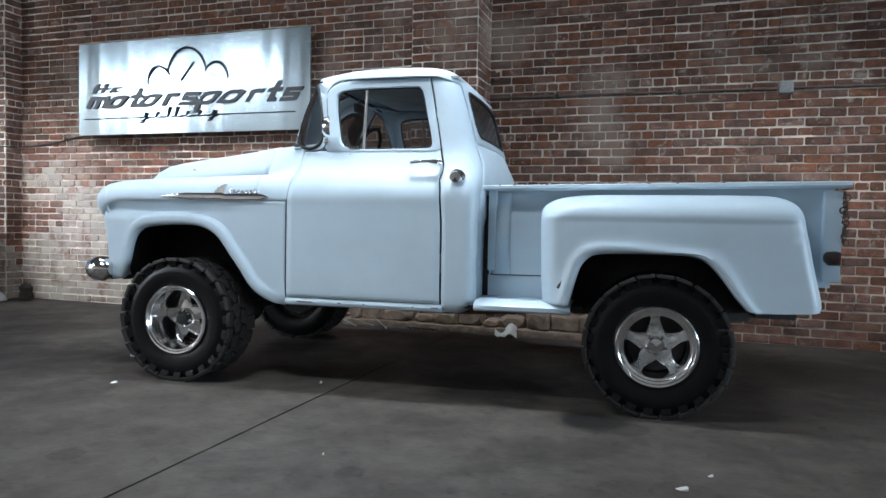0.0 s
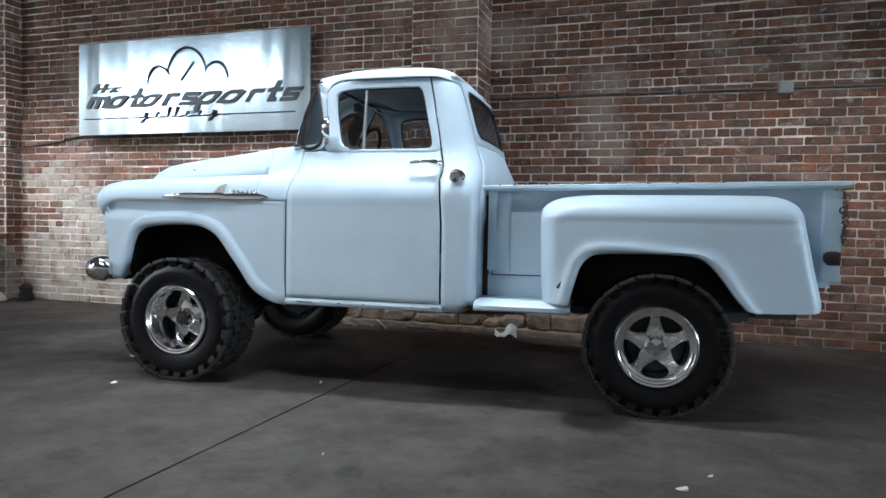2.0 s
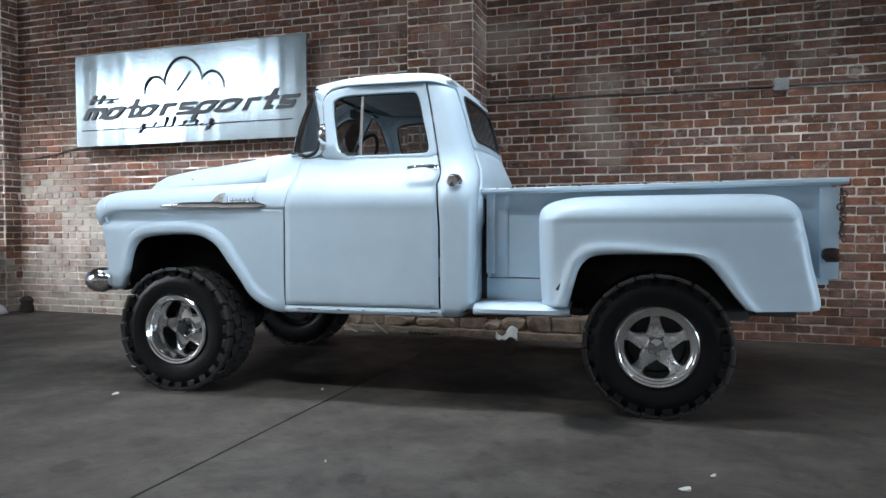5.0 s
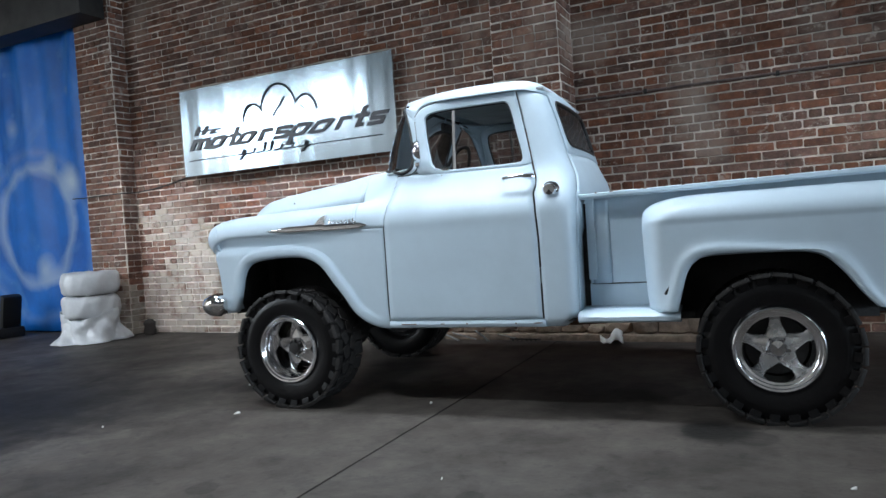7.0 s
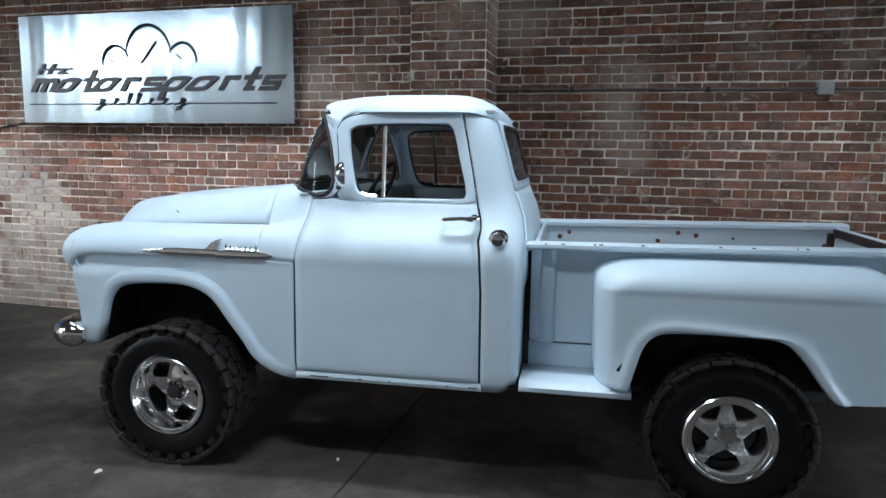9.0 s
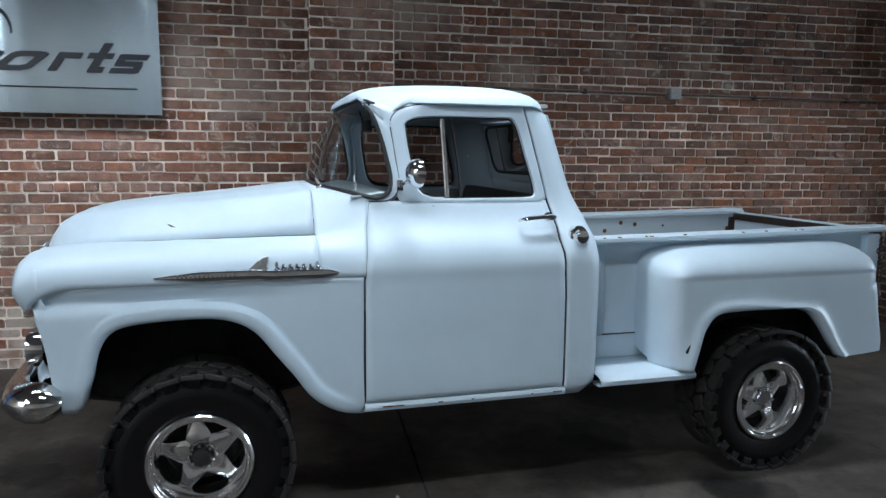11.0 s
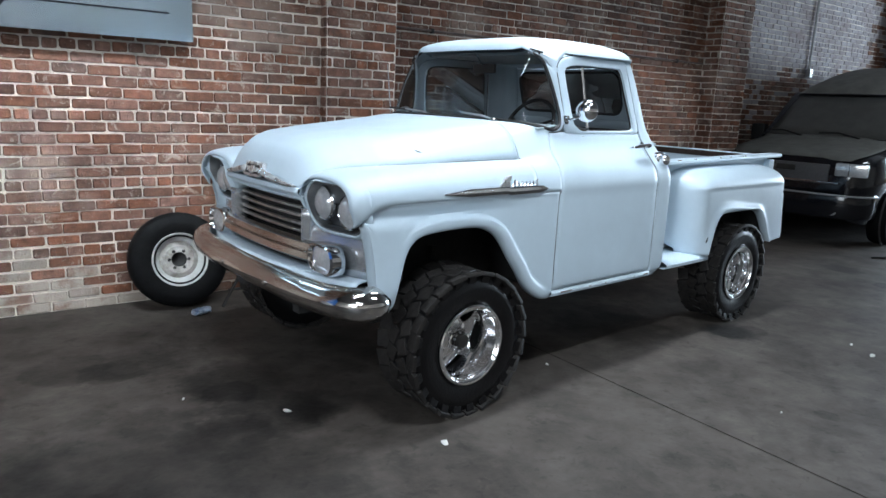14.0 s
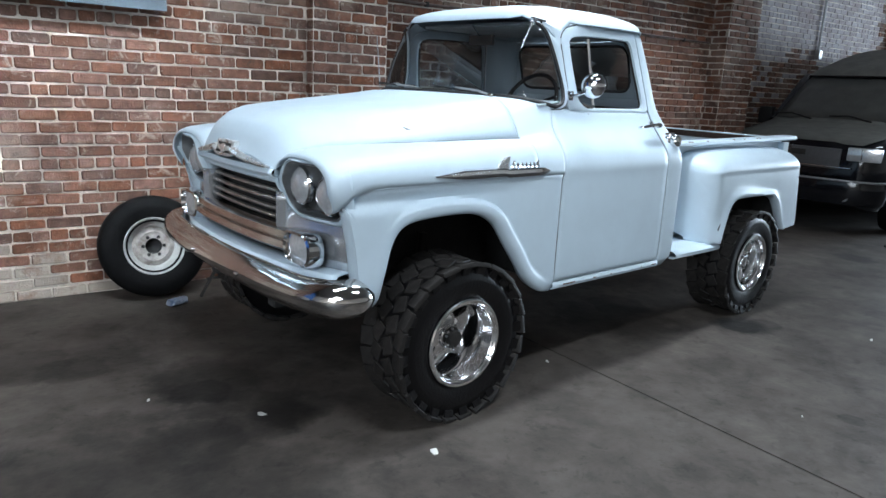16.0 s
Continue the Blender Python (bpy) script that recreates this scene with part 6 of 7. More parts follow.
for v0, s in ((0.42, 1), (0.98, 1)):
    wp = part("wiper", Geo().tube([(0.615, v0, 1.488), (0.605, v0 + 0.1, 1.512), (0.615, v0 + 0.30, 1.522)], 0.007, 6), STEEL_GREY, TRUCK, "thin windscreen wiper")
    part("wiper_blade", Geo().tube([(0.618, v0 + 0.12, 1.515), (0.612, v0 + 0.48, 1.525)], 0.007, 6), BLACK, wp)
    part("pivot", Geo().lathe([(0.018, 0), (0.018, 0.02), (0.008, 0.03), (0.001, 0.031)], 14, pose(0.605, v0, 1.475)), CHROME, wp)
part("aerial", Geo().tube([(0.70, 2 * VC - 0.22, 1.32), (0.66, 2 * VC - 0.20, 1.82)], 0.003, 5), STEEL_GREY, TRUCK)
part("aerial_base", Geo().lathe([(0.018, 0), (0.012, 0.03), (0.006, 0.05), (0.001, 0.05)], 12, pose(0.70, 2 * VC - 0.22, 1.29)), CHROME, TRUCK)
part("hood_dent", Geo().tube([(-0.075, 0.292, hood_z(-0.075, 0.292) + 0.001), (-0.055, 0.275, hood_z(-0.055, 0.275) + 0.001), (-0.028, 0.262, hood_z(-0.028, 0.262) + 0.001)], [0.003, 0.006, 0.002], 6), DARK_IN, TRUCK)
for du, dv in ((0.0, -0.018), (0.03, -0.012), (-0.01, -0.03)):
    part("paint_chip", Geo().lathe([(0.006, 0.0), (0.004, 0.002), (0.001, 0.0025)], 8, pose(-0.03 + du, 0.255 + dv, hood_z(-0.03 + du, 0.255 + dv), -35)), DARK_STEEL, TRUCK)

# -- cab interior
part("bench_seat", Geo().box((1.50, VC, 0.92), (0.42, 1.30, 0.20), 0.06), DARK_IN, TRUCK, "dark bench seat")
part("seat_back", Geo().box((1.70, VC, 1.20), (0.14, 1.30, 0.50), 0.05, pose(0, 0, 0, 0, 10, 0)), DARK_IN, TRUCK)
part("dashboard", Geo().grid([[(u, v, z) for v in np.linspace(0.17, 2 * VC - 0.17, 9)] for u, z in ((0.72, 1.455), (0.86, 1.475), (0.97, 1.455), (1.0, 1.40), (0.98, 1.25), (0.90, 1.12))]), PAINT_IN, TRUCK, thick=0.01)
sw = part("steering_wheel", Geo().tube([(1.04 + 0.195 * math.sin(w) * 0.45, 0.55 + 0.195 * math.cos(w), 1.44 + 0.20 * math.sin(w) * 0.89) for w in np.linspace(0, 6.283, 41)[:-1]], 0.012, 8, closed=True), BLACK, TRUCK, "thin black steering wheel")
for w in (math.radians(20), math.radians(160), math.radians(270)):
    part("spoke", Geo().tube([(1.01, 0.55, 1.43), (1.04 + 0.185 * math.sin(w) * 0.45, 0.55 + 0.185 * math.cos(w), 1.44 + 0.19 * math.sin(w) * 0.89)], 0.009, 6), BLACK, sw)
part("column", Geo().tube([(1.01, 0.55, 1.43), (0.80, 0.55, 1.20)], 0.022, 8), BLACK, sw)
rvm = part("rear_mirror", Geo().box((0.90, VC - 0.05, 1.80), (0.025, 0.20, 0.06), 0.01), DARK_IN, TRUCK, "dark inside mirror")
part("stem", Geo().tube([(0.885, VC - 0.05, 1.82), (0.87, VC, 1.885)], 0.006, 6), CHROME, rvm)
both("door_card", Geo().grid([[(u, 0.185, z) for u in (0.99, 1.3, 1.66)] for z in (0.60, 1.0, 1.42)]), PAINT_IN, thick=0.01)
part("headliner", Geo().box((1.35, VC, 1.895), (0.76, 1.16, 0.02), 0.01), mat("headliner_card", (0.55, 0.57, 0.58), 0.9, vary=0.2), TRUCK)

# ---- hung cloth and the things beside it ----
rows = []
for j in range(25):
    z = 0.02 + 4.25 * j / 24
    line = []
    for i in range(97):
        x = -12.4 + 4.78 * i / 96
        fold = 0.05 * math.sin(x * 5.1 + 0.5 * math.sin(z * 0.9)) + 0.03 * math.sin(x * 11.7 + z * 0.7) + 0.02 * math.sin(x * 2.3 - z)
        hem = 0.10 * math.exp(-((x + 7.62) / 0.12) ** 2) * (1 - z / 4.3)
        line.append((x + 0.05 * math.sin(z * 1.7) * (i / 96) ** 6 + 0.12 * (i / 96) ** 8 * (1 - z / 2.2 if z < 2.2 else 0), 6.44 + fold * (0.35 + 0.65 * z / 4.3) - hem * 0.2, z))
    rows.append(line)
cloth = part("backdrop_cloth", Geo().grid(rows), TARP, thick=0.004, smooth=60)
tagged(cloth, "blue printed backdrop cloth hanging in folds over a gateway", "cloth")

stack_rng = random.Random(9)


def wrapped_tyre(z, k):
    t = thing("wrapped_tyre", "spare tyre wrapped in crinkled white plastic, in a stack", "tyre", pose(-7.19 + 0.02 * k, 5.90, z, 0, 0, 40 * k), group="stack of wrapped tyres")
    prof = [(0.14, 0.03), (0.21, 0.0), (0.285, 0.006), (0.312, 0.035), (0.322, 0.09), (0.324, 0.15), (0.322, 0.20), (0.312, 0.245), (0.285, 0.274), (0.21, 0.28), (0.14, 0.25)]
    rows = []
    for i, (r, h) in enumerate(prof):
        line = []
        for j in range(72):
            w = 6.283185 * j / 72
            n = noise.noise(Vector((3 * math.cos(w), 3 * math.sin(w), h * 9 + 7 * k))) * 0.03 + 0.012 * noise.noise(Vector((14 * math.cos(w), 14 * math.sin(w), i * 2.0 + k)))
            line.append(((r + n) * math.cos(w), (r + n) * math.sin(w), h + 0.4 * n))
        rows.append(line)
    part("plastic_wrap", Geo().grid(rows, closed=True, rows_closed=True), PLASTIC, t, smooth=50)
    part("tyre", Geo().lathe([(0.135, 0.03), (0.135, 0.25), (0.20, 0.26), (0.265, 0.245), (0.285, 0.14), (0.265, 0.03), (0.20, 0.02), (0.135, 0.03)], 40), OLD_RUBBER, t)
    return t


for k in range(3):
    wrapped_tyre(0.285 * k, k)
rows = []
for i in range(15):
    f = i / 14
    r, z = 0.335 + 0.10 * f ** 3, 0.33 * (1 - f) + 0.010
    line = []
    for w in np.linspace(-2.9, 0.7, 80):
        fold = 0.030 * math.sin(5.0 * w + 5.0 * f) + 0.018 * math.sin(11.0 * w - 7.0 * f) + 0.05 * noise.noise(Vector((2.2 * w, 3.2 * f, 1.7)))
        line.append((-7.17 + (r + fold * (0.35 + f)) * math.cos(w), 5.90 + (r + fold * (0.35 + f)) * 0.95 * math.sin(w), max(0.008, z + 0.06 * math.sin(2.3 * w + 1.0) * (1 - f) + 0.03 * noise.noise(Vector((3 * w, 4 * f, 8.0))) * (f < 0.95))))
    rows.append(line)
sheet = part("plastic_sheet", Geo().grid(rows), PLASTIC, thick=0.003, smooth=60)
tagged(sheet, "loose white plastic sheet draped round the stacked tyres", "plastic sheet")

seat = thing("car_seat", "black low bucket seat lying by the blue cloth", "seat", pose(-9.15, 6.02, 0, 0, 0, -12))
part("cushion", Geo().box((-0.02, 0, 0.075), (0.56, 0.34, 0.14), 0.05), BLACK, seat)
part("backrest", Geo().box((0.20, 0.02, 0.34), (0.13, 0.24, 0.50), 0.05, pose(0, 0, 0, 0, 16, 0)), BLACK, seat)
part("white_trim", Geo().box((0.16, -0.19, 0.09), (0.24, 0.04, 0.09), 0.015, pose(0, 0, 0, 0, -14, 0)), WHITE_STEEL, seat)

bag = thing("crumpled_bag", "small crumpled dark bag on the floor by the wall", "bag", pose(-6.72, 6.36, 0))
rows = []
for i, (r, h) in enumerate(((0.005, 0.0), (0.07, 0.003), (0.085, 0.05), (0.07, 0.11), (0.085, 0.15), (0.05, 0.19), (0.005, 0.2))):
    rows.append([((r + 0.02 * noise.noise(Vector((2 * math.cos(w), 2 * math.sin(w), i)))) * math.cos(w), (r * 0.8) * math.sin(w), h) for w in np.linspace(0, 6.283, 21)[:-1]])
part("sack", Geo().grid(rows, closed=True), mat("dark_cloth", (0.03, 0.024, 0.02), 0.9, vary=0.4), bag)

# ---- spare wheel leaning on the wall, and floor litter ----
sp_m = pose(-3.165, 6.345, 0.346, 78, 0, -6)
spare = thing("spare_wheel", "black tyre on a white steel wheel leaning on the brick wall", "wheel", sp_m)
R, W2 = 0.348, 0.115
part("tyre", Geo().lathe([(0.168, -W2 * 0.8), (0.185, -W2 * 0.95), (0.27, -W2 * 1.05), (0.322, -W2 * 0.9), (0.342, -W2 * 0.7), (R, -W2 * 0.3), (R, W2 * 0.3), (0.342, W2 * 0.7), (0.322, W2 * 0.9), (0.28, W2 * 1.05), (0.255, W2 * 1.06), (0.19, W2 * 0.95), (0.168, W2 * 0.8)], 64), OLD_RUBBER, spare, "worn black road tyre")
K9 = 1.03
part("rim", Geo().lathe([(r * K9, h * W2) for r, h in ((0.187, 0.75), (0.192, 0.95), (0.186, 1.0), (0.176, 0.9), (0.168, 0.55), (0.155, 0.45), (0.138, 0.36), (0.132, 0.20))], 56), WHITE_STEEL, spare, "white painted steel rim")
part("disc", Geo().lathe([(r * K9, h * W2) for r, h in ((0.133, 0.18), (0.12, 0.30), (0.098, 0.50), (0.085, 0.40), (0.075, 0.38), (0.052, 0.40))], 56), DIRTY_STEEL, spare, "dirty off-white wheel disc")
part("centre_hole", Geo().lathe([(0.052 * K9, W2 * 0.40), (0.046, 0.0), (0.001, -0.01)], 28), UNDER, spare)
for k in range(6):
    w = 6.283185 * k / 6
    part("stud_hole", Geo().lathe([(0.012, 0.0), (0.011, 0.004), (0.001, 0.004)], 10, pose(0.068 * math.cos(w), 0.068 * math.sin(w), W2 * 0.39)), UNDER, spare)
stand = thing("jack_stand", "rusty folding metal bracket behind the spare wheel", "bracket", pose(-2.78, 6.18, 0))
part("leg", Geo().tube([(-0.14, -0.08, 0.012), (0.02, 0.0, 0.22)], 0.012, 6), DARK_STEEL, stand)
part("leg", Geo().tube([(0.16, -0.06, 0.012), (0.0, 0.0, 0.22)], 0.012, 6), DARK_STEEL, stand)
part("crossbar", Geo().tube([(-0.08, -0.03, 0.12), (0.1, -0.02, 0.12)], 0.01, 6), DARK_STEEL, stand)

can = thing("crushed_can", "crushed pale blue and silver drink can on the floor", "can", pose(-3.10, 6.02, 0.028, 0, 0, 20))
rows = []
for i, x in enumerate(np.linspace(-0.06, 0.06, 9)):
    rr = 0.030 if i in (0, 8) else 0.033
    rows.append([(x + 0.006 * math.sin(3 * w + i), rr * math.cos(w) * (1.15 + 0.15 * math.sin(i * 1.7)), rr * math.sin(w) * (0.72 + 0.12 * math.sin(i * 2.3 + 1))) for w in np.linspace(0, 6.283, 19)[:-1]])
part("body", Geo().grid(rows, closed=True).fan(rows[0]).fan(rows[-1]), mat("can_print", (0.62, 0.66, 0.72), 0.35, 0.5, second=(0.12, 0.22, 0.42), vary=0.1, scale=22), can)

lit_rng = random.Random(31)
for x, y, s in ((-2.69, 3.565, 0.045), (-3.19, 4.25, 0.03), (0.57, 3.06, 0.04), (0.68, 3.25, 0.018), (-1.55, 4.06, 0.018), (-3.35, 3.1, 0.012), (-3.6, 4.65, 0.014), (-0.9, 2.9, 0.01), (3.3, 4.05, 0.02)):
    n = 7
    s *= 0.6
    loop = [(s * (1 + lit_rng.uniform(-0.35, 0.3)) * math.cos(6.283 * k / n), 0.7 * s * (1 + lit_rng.uniform(-0.35, 0.3)) * math.sin(6.283 * k / n)) for k in range(n)]
    ob = part("paper_scrap", Geo().prism(loop, 0.001, 0.006, lambda a, b, d: (a, b, d + (0.006 * a / s if d > 0.003 else 0))), PAPER, smooth=0)
    ob.matrix_world = pose(x, y, 0, 0, 0, lit_rng.uniform(0, 180))
    tagged(ob, "small torn white paper scrap on the concrete", "paper", "floor litter")
news = thing("torn_paper", "torn white paper lying on the stone footing", "paper", pose(-0.90, 6.24, 0.0, 0, 0, 12))
part("sheet", Geo().grid([[(x * 0.7, y * 0.7, 0.012 + 0.05 * math.sin(x * 14) * (y + 0.1) * 3 + 0.5 * max(0, y) + 0.02 * math.sin(x * 31)) for x in np.linspace(-0.14, 0.14, 9)] for y in (-0.06, 0.0, 0.06, 0.12)]), PAPER, news, thick=0.002)
for x, y, a in ((-2.3, 6.22, 20), (-2.12, 6.24, -35), (-1.85, 6.22, 60), (-2.45, 6.2, -10)):
    st = part("metal_strip", Geo().box((0, 0, 0.05), (0.24, 0.018, 0.010), 0.002, pose(0, 0, 0, 0, 18, 0)), STEEL_GREY)
    st.matrix_world = pose(x, y, 0, 0, 0, a)
    tagged(st, "bent scrap metal strip by the footing", "scrap metal", "scrap strips")
gr = thing("metal_grate", "small rusty metal grate leaning on the footing", "grate", pose(-1.72, 6.26, 0.02, -60, 0, 0))
for k in range(6):
    part("bar", Geo().tube([(-0.11 + 0.044 * k, -0.01, 0), (-0.07 + 0.044 * k, 0.12, 0)], 0.006, 5), DARK_STEEL, gr)
for yy in (0.0, 0.11):
    part("rim_bar", Geo().tube([(-0.13, yy, 0), (0.17, yy, 0)], 0.007, 5), DARK_STEEL, gr)
hose = thing("floor_cable", "thin black cable lying on the concrete floor", "cable")
part("cord", Geo().tube(curve([(4.2, 4.62, 0.011), (4.6, 4.42, 0.011), (5.0, 4.25, 0.011), (5.3, 3.9, 0.011), (5.9, 3.7, 0.011), (6.6, 3.5, 0.011)], 40), 0.011, 6), BLACK, hose)

# ---- conversion van ----
VAN = thing("conversion_van", "dusty black raised-roof conversion van with chrome wheels", "van", pose(4.42, 4.86, 0, 0, 0, 6))
vw, vl = 1.98, 5.6


def vpart(name, geo, m, label="", parent=None, thick=0.0, smooth=40):
    return part(name, geo, m, parent or VAN, label, smooth, thick)


# body cross-sections from the nose back: (a, half width, floor, belt, top, top half width, round)
SEC = [(0.0, 0.72, 0.44, 0.62, 0.96, 0.66), (0.05, 0.83, 0.36, 0.66, 1.06, 0.77), (0.14, 0.91, 0.32, 0.69, 1.10, 0.84), (0.30, 0.97, 0.30, 0.72, 1.14, 0.90), (0.7, 0.99, 0.30, 0.80, 1.19, 0.91), (1.15, 0.99, 0.30, 0.85, 1.26, 0.92), (1.25, 0.99, 0.30, 0.88, 1.30, 0.92)]
rows = []
for a, hw, z0, zb, zt, tw in SEC:
    half = [(hw - 0.08, z0), (hw - 0.04, z0 + 0.12), (hw, zb), (hw - 0.01, zt - 0.14), (tw + 0.02, zt - 0.04), (tw - 0.08, zt), (tw * 0.5, zt + 0.025), (0, zt + 0.03)]
    rows.append([(a, vw / 2 - y, z) for y, z in half] + [(a, vw / 2 + y, z) for y, z in half[-2::-1]])
vpart("front_end", Geo().grid(rows).add(rows[0], [tuple(range(len(rows[0])))]), VAN_PAINT, "glossy black nose")
hrow = [[(a, vw / 2 + s * (tw - 0.06), zt + (0.032 if abs(s) < 0.6 else 0.012) + 0.004) for s in np.linspace(-1, 1, 15)] for a, hw, z0, zb, zt, tw in SEC[1:]]
vpart("hood", Geo().grid(hrow), VAN_DUST, "hood under grey dust", thick=0.006)
rows = []
for a, hw, zt, tw, arc in ((1.25, 0.99, 1.30, 0.92, 0), (1.4, 0.99, 1.42, 0.90, 0), (1.72, 0.99, 1.72, 0.86, 0), (1.95, 0.99, 1.92, 0.83, 0), (2.05, 0.99, 1.95, 0.83, 0), (3.5, 0.99, 1.95, 0.83, 0), (5.1, 0.98, 1.93, 0.83, 0), (5.25, 0.93, 1.85, 0.80, 0)):
    half = [(hw - 0.09, 0.30), (hw - 0.05, 0.42), (hw - 0.025, 0.62), (hw - 0.004, 0.84), (hw, 0.90), (hw - 0.012, 0.98), (hw - 0.02, 1.0), (hw - 0.022, 1.12), (hw - 0.04, min(1.2, zt - 0.06)), (tw + 0.04, zt - 0.05), (tw, zt), (0, zt + 0.02)]
    rows.append([(a, vw / 2 - y, z) for y, z in half] + [(a, vw / 2 + y, z) for y, z in half[-2::-1]])
vpart("body", Geo().grid(rows).add(rows[-1], [tuple(range(len(rows[-1])))]), VAN_PAINT, "glossy black van body")
wsr = [[(a - 0.012, vw / 2 + s * w, z) for s in np.linspace(-1, 1, 15)] for a, z, w in ((1.26, 1.325, 0.85), (1.42, 1.46, 0.82), (1.70, 1.72, 0.76), (1.90, 1.895, 0.70))]
vpart("windscreen", Geo().grid(wsr), VAN_GLASS, "dust-filmed windscreen", thick=0.006)
rows = []
for a, zt, tw in curve([(1.885, 1.915, 0.84), (1.97, 1.98, 0.83), (2.18, 2.08, 0.81), (2.6, 2.21, 0.78), (3.1, 2.34, 0.75), (3.6, 2.40, 0.74), (4.5, 2.36, 0.74), (4.95, 2.28, 0.76), (5.08, 2.08, 0.82), (5.12, 1.93, 0.83)], 36):
    rw0 = lerp([(1.78, 0.72), (2.1, 0.80), (2.6, 0.85), (3.0, 0.86)], a)
    half = [(rw0, 1.90), (rw0, 1.92)] + [((rw0 - 0.005) * math.cos(w) ** 0.55, 1.92 + (zt - 1.92) * math.sin(w) ** 0.8) for w in np.linspace(0.12, 1.50, 10)] + [(0, zt + 0.004)]
    rows.append([(a, vw / 2 - y, z) for y, z in half] + [(a, vw / 2 + y, z) for y, z in half[-2::-1]])
vpart("raised_roof", Geo().grid(rows), VAN_DUST, "raised roof under grey dust")
vpart("roof_seam", Geo().tube([(1.90, vw / 2 - 0.73, 1.915), (1.88, vw / 2, 1.92), (1.90, vw / 2 + 0.73, 1.915)], 0.014, 8), VAN_PAINT)
for s, y0 in ((-1, vw / 2 - 0.985), (1, vw / 2 + 0.985)):
    vpart("side_window", Geo().grid([[(a, y0 - s * 0.028 - s * (z - 1.2) * 0.115, z) for a in np.linspace(a0, a1, 5)] for z, a0, a1 in ((1.22, 1.55, 2.30), (1.55, 1.78, 2.28), (1.82, 1.97, 2.26))]), VAN_GLASS, "tinted front side window", thick=0.004)
    vpart("side_window", Geo().grid([[(a, y0 - s * 0.028 - s * (z - 1.2) * 0.115, z) for a in (2.45, 3.6)] for z in (1.25, 1.8)]), GLOSS_GLASS, thick=0.004)
    vpart("side_window", Geo().grid([[(a, y0 - s * 0.028 - s * (z - 1.2) * 0.115, z) for a in (3.8, 4.9)] for z in (1.25, 1.8)]), GLOSS_GLASS, thick=0.004)
    for z in (0.55, 0.62):
        vpart("side_stripe", Geo().box((3.0, y0 + s * 0.006, z), (3.0, 0.012, 0.022), 0.003), CHROME, "chrome side stripe")
    vpart("running_board", Geo().box((2.9, y0 + s * 0.05, 0.36), (2.2, 0.16, 0.05), 0.012), CHROME, "bright running board")
    mb = vpart("wing_mirror", Geo().box((1.62, y0 + s * 0.16, 1.33), (0.14, 0.20, 0.24), 0.03), BLACK, "black wing mirror")
    part("arm", Geo().box((1.66, y0 + s * 0.05, 1.27), (0.07, 0.16, 0.05), 0.01), BLACK, mb)
    for a in (2.38, 3.7):
        vpart("door_seam", Geo().box((a, y0 + s * 0.002, 0.8), (0.008, 0.01, 0.8), 0.002), BLACK)
    hl = vpart("headlight", Geo().box((0.045, vw / 2 + s * 0.75, 0.97), (0.12, 0.36, 0.16), 0.03, pose(0, 0, 0, 0, 0, -s * 12)), LAMP_GLASS, "clear headlight")
    part("lamp_divider", Geo().box((-0.022, vw / 2 + s * 0.74, 0.97), (0.008, 0.012, 0.13), 0.002), CHROME, hl)
    vpart("fog_lamp", Geo().lathe([(0.06, 0), (0.055, 0.01), (0.001, 0.014)], 18, pose(-0.02, vw / 2 + s * 0.62, 0.46, 0, -90, 0)), LAMP_GLASS)
vpart("grille", Geo().box((0.0, vw / 2, 0.90), (0.05, 1.02, 0.24), 0.02), mat("grey_grille", (0.10, 0.10, 0.105), 0.4, vary=0.3, scale=60), "dull grey grille")
vpart("grille_badge", Geo().box((-0.042, vw / 2, 0.95), (0.012, 0.24, 0.07), 0.01), DARK_STEEL)
vpart("grille_bar", Geo().box((-0.04, vw / 2, 0.80), (0.014, 1.3, 0.02), 0.004), CHROME)
NOSE = curve([(0.34, -0.99), (0.16, -0.955), (0.04, -0.84), (-0.04, -0.62), (-0.075, -0.3), (-0.08, 0.0)], 16)
NOSE = NOSE + [(a, -b) for a, b in NOSE[-2::-1]]
vpart("front_bumper", Geo().grid([[(a + d, vw / 2 + b * (1 - d), z) for a, b in NOSE] for z, d in ((0.36, 0.09), (0.38, 0.02), (0.46, 0.0), (0.60, 0.0), (0.66, 0.01), (0.69, 0.05))]), VAN_PAINT, "black front bumper", thick=0.01)
vpart("bumper_trim", Geo().tube([(a - 0.006, vw / 2 + b * 1.004, 0.655) for a, b in NOSE], 0.013, 6), STEEL_GREY)
for s in (-0.4, 0.35):
    vpart("wiper", Geo().tube([(1.20, vw / 2 + s, 1.325), (1.30, vw / 2 + s + 0.3, 1.385), (1.285, vw / 2 + s + 0.55, 1.37)], 0.012, 6), BLACK)
for k in range(5):
    vpart("roof_rack_foot", Geo().box((2.9 + 0.4 * k, vw / 2 - 0.62, 2.36), (0.06, 0.05, 0.07), 0.01), DARK_STEEL)
vpart("roof_rack_rail", Geo().tube([(2.8, vw / 2 - 0.62, 2.40), (4.6, vw / 2 - 0.62, 2.40)], 0.02, 8), DARK_STEEL)
VT = mesh_of("tyre", Geo().lathe([(0.285, -0.11), (0.30, -0.125), (0.35, -0.11), (0.365, -0.06), (0.365, 0.06), (0.35, 0.11), (0.30, 0.125), (0.285, 0.11)], 48), OLD_RUBBER)
VR = Geo().lathe([(0.256, 0.09), (0.262, 0.112), (0.25, 0.118), (0.24, 0.09), (0.235, 0.0), (0.235, -0.1)], 48)
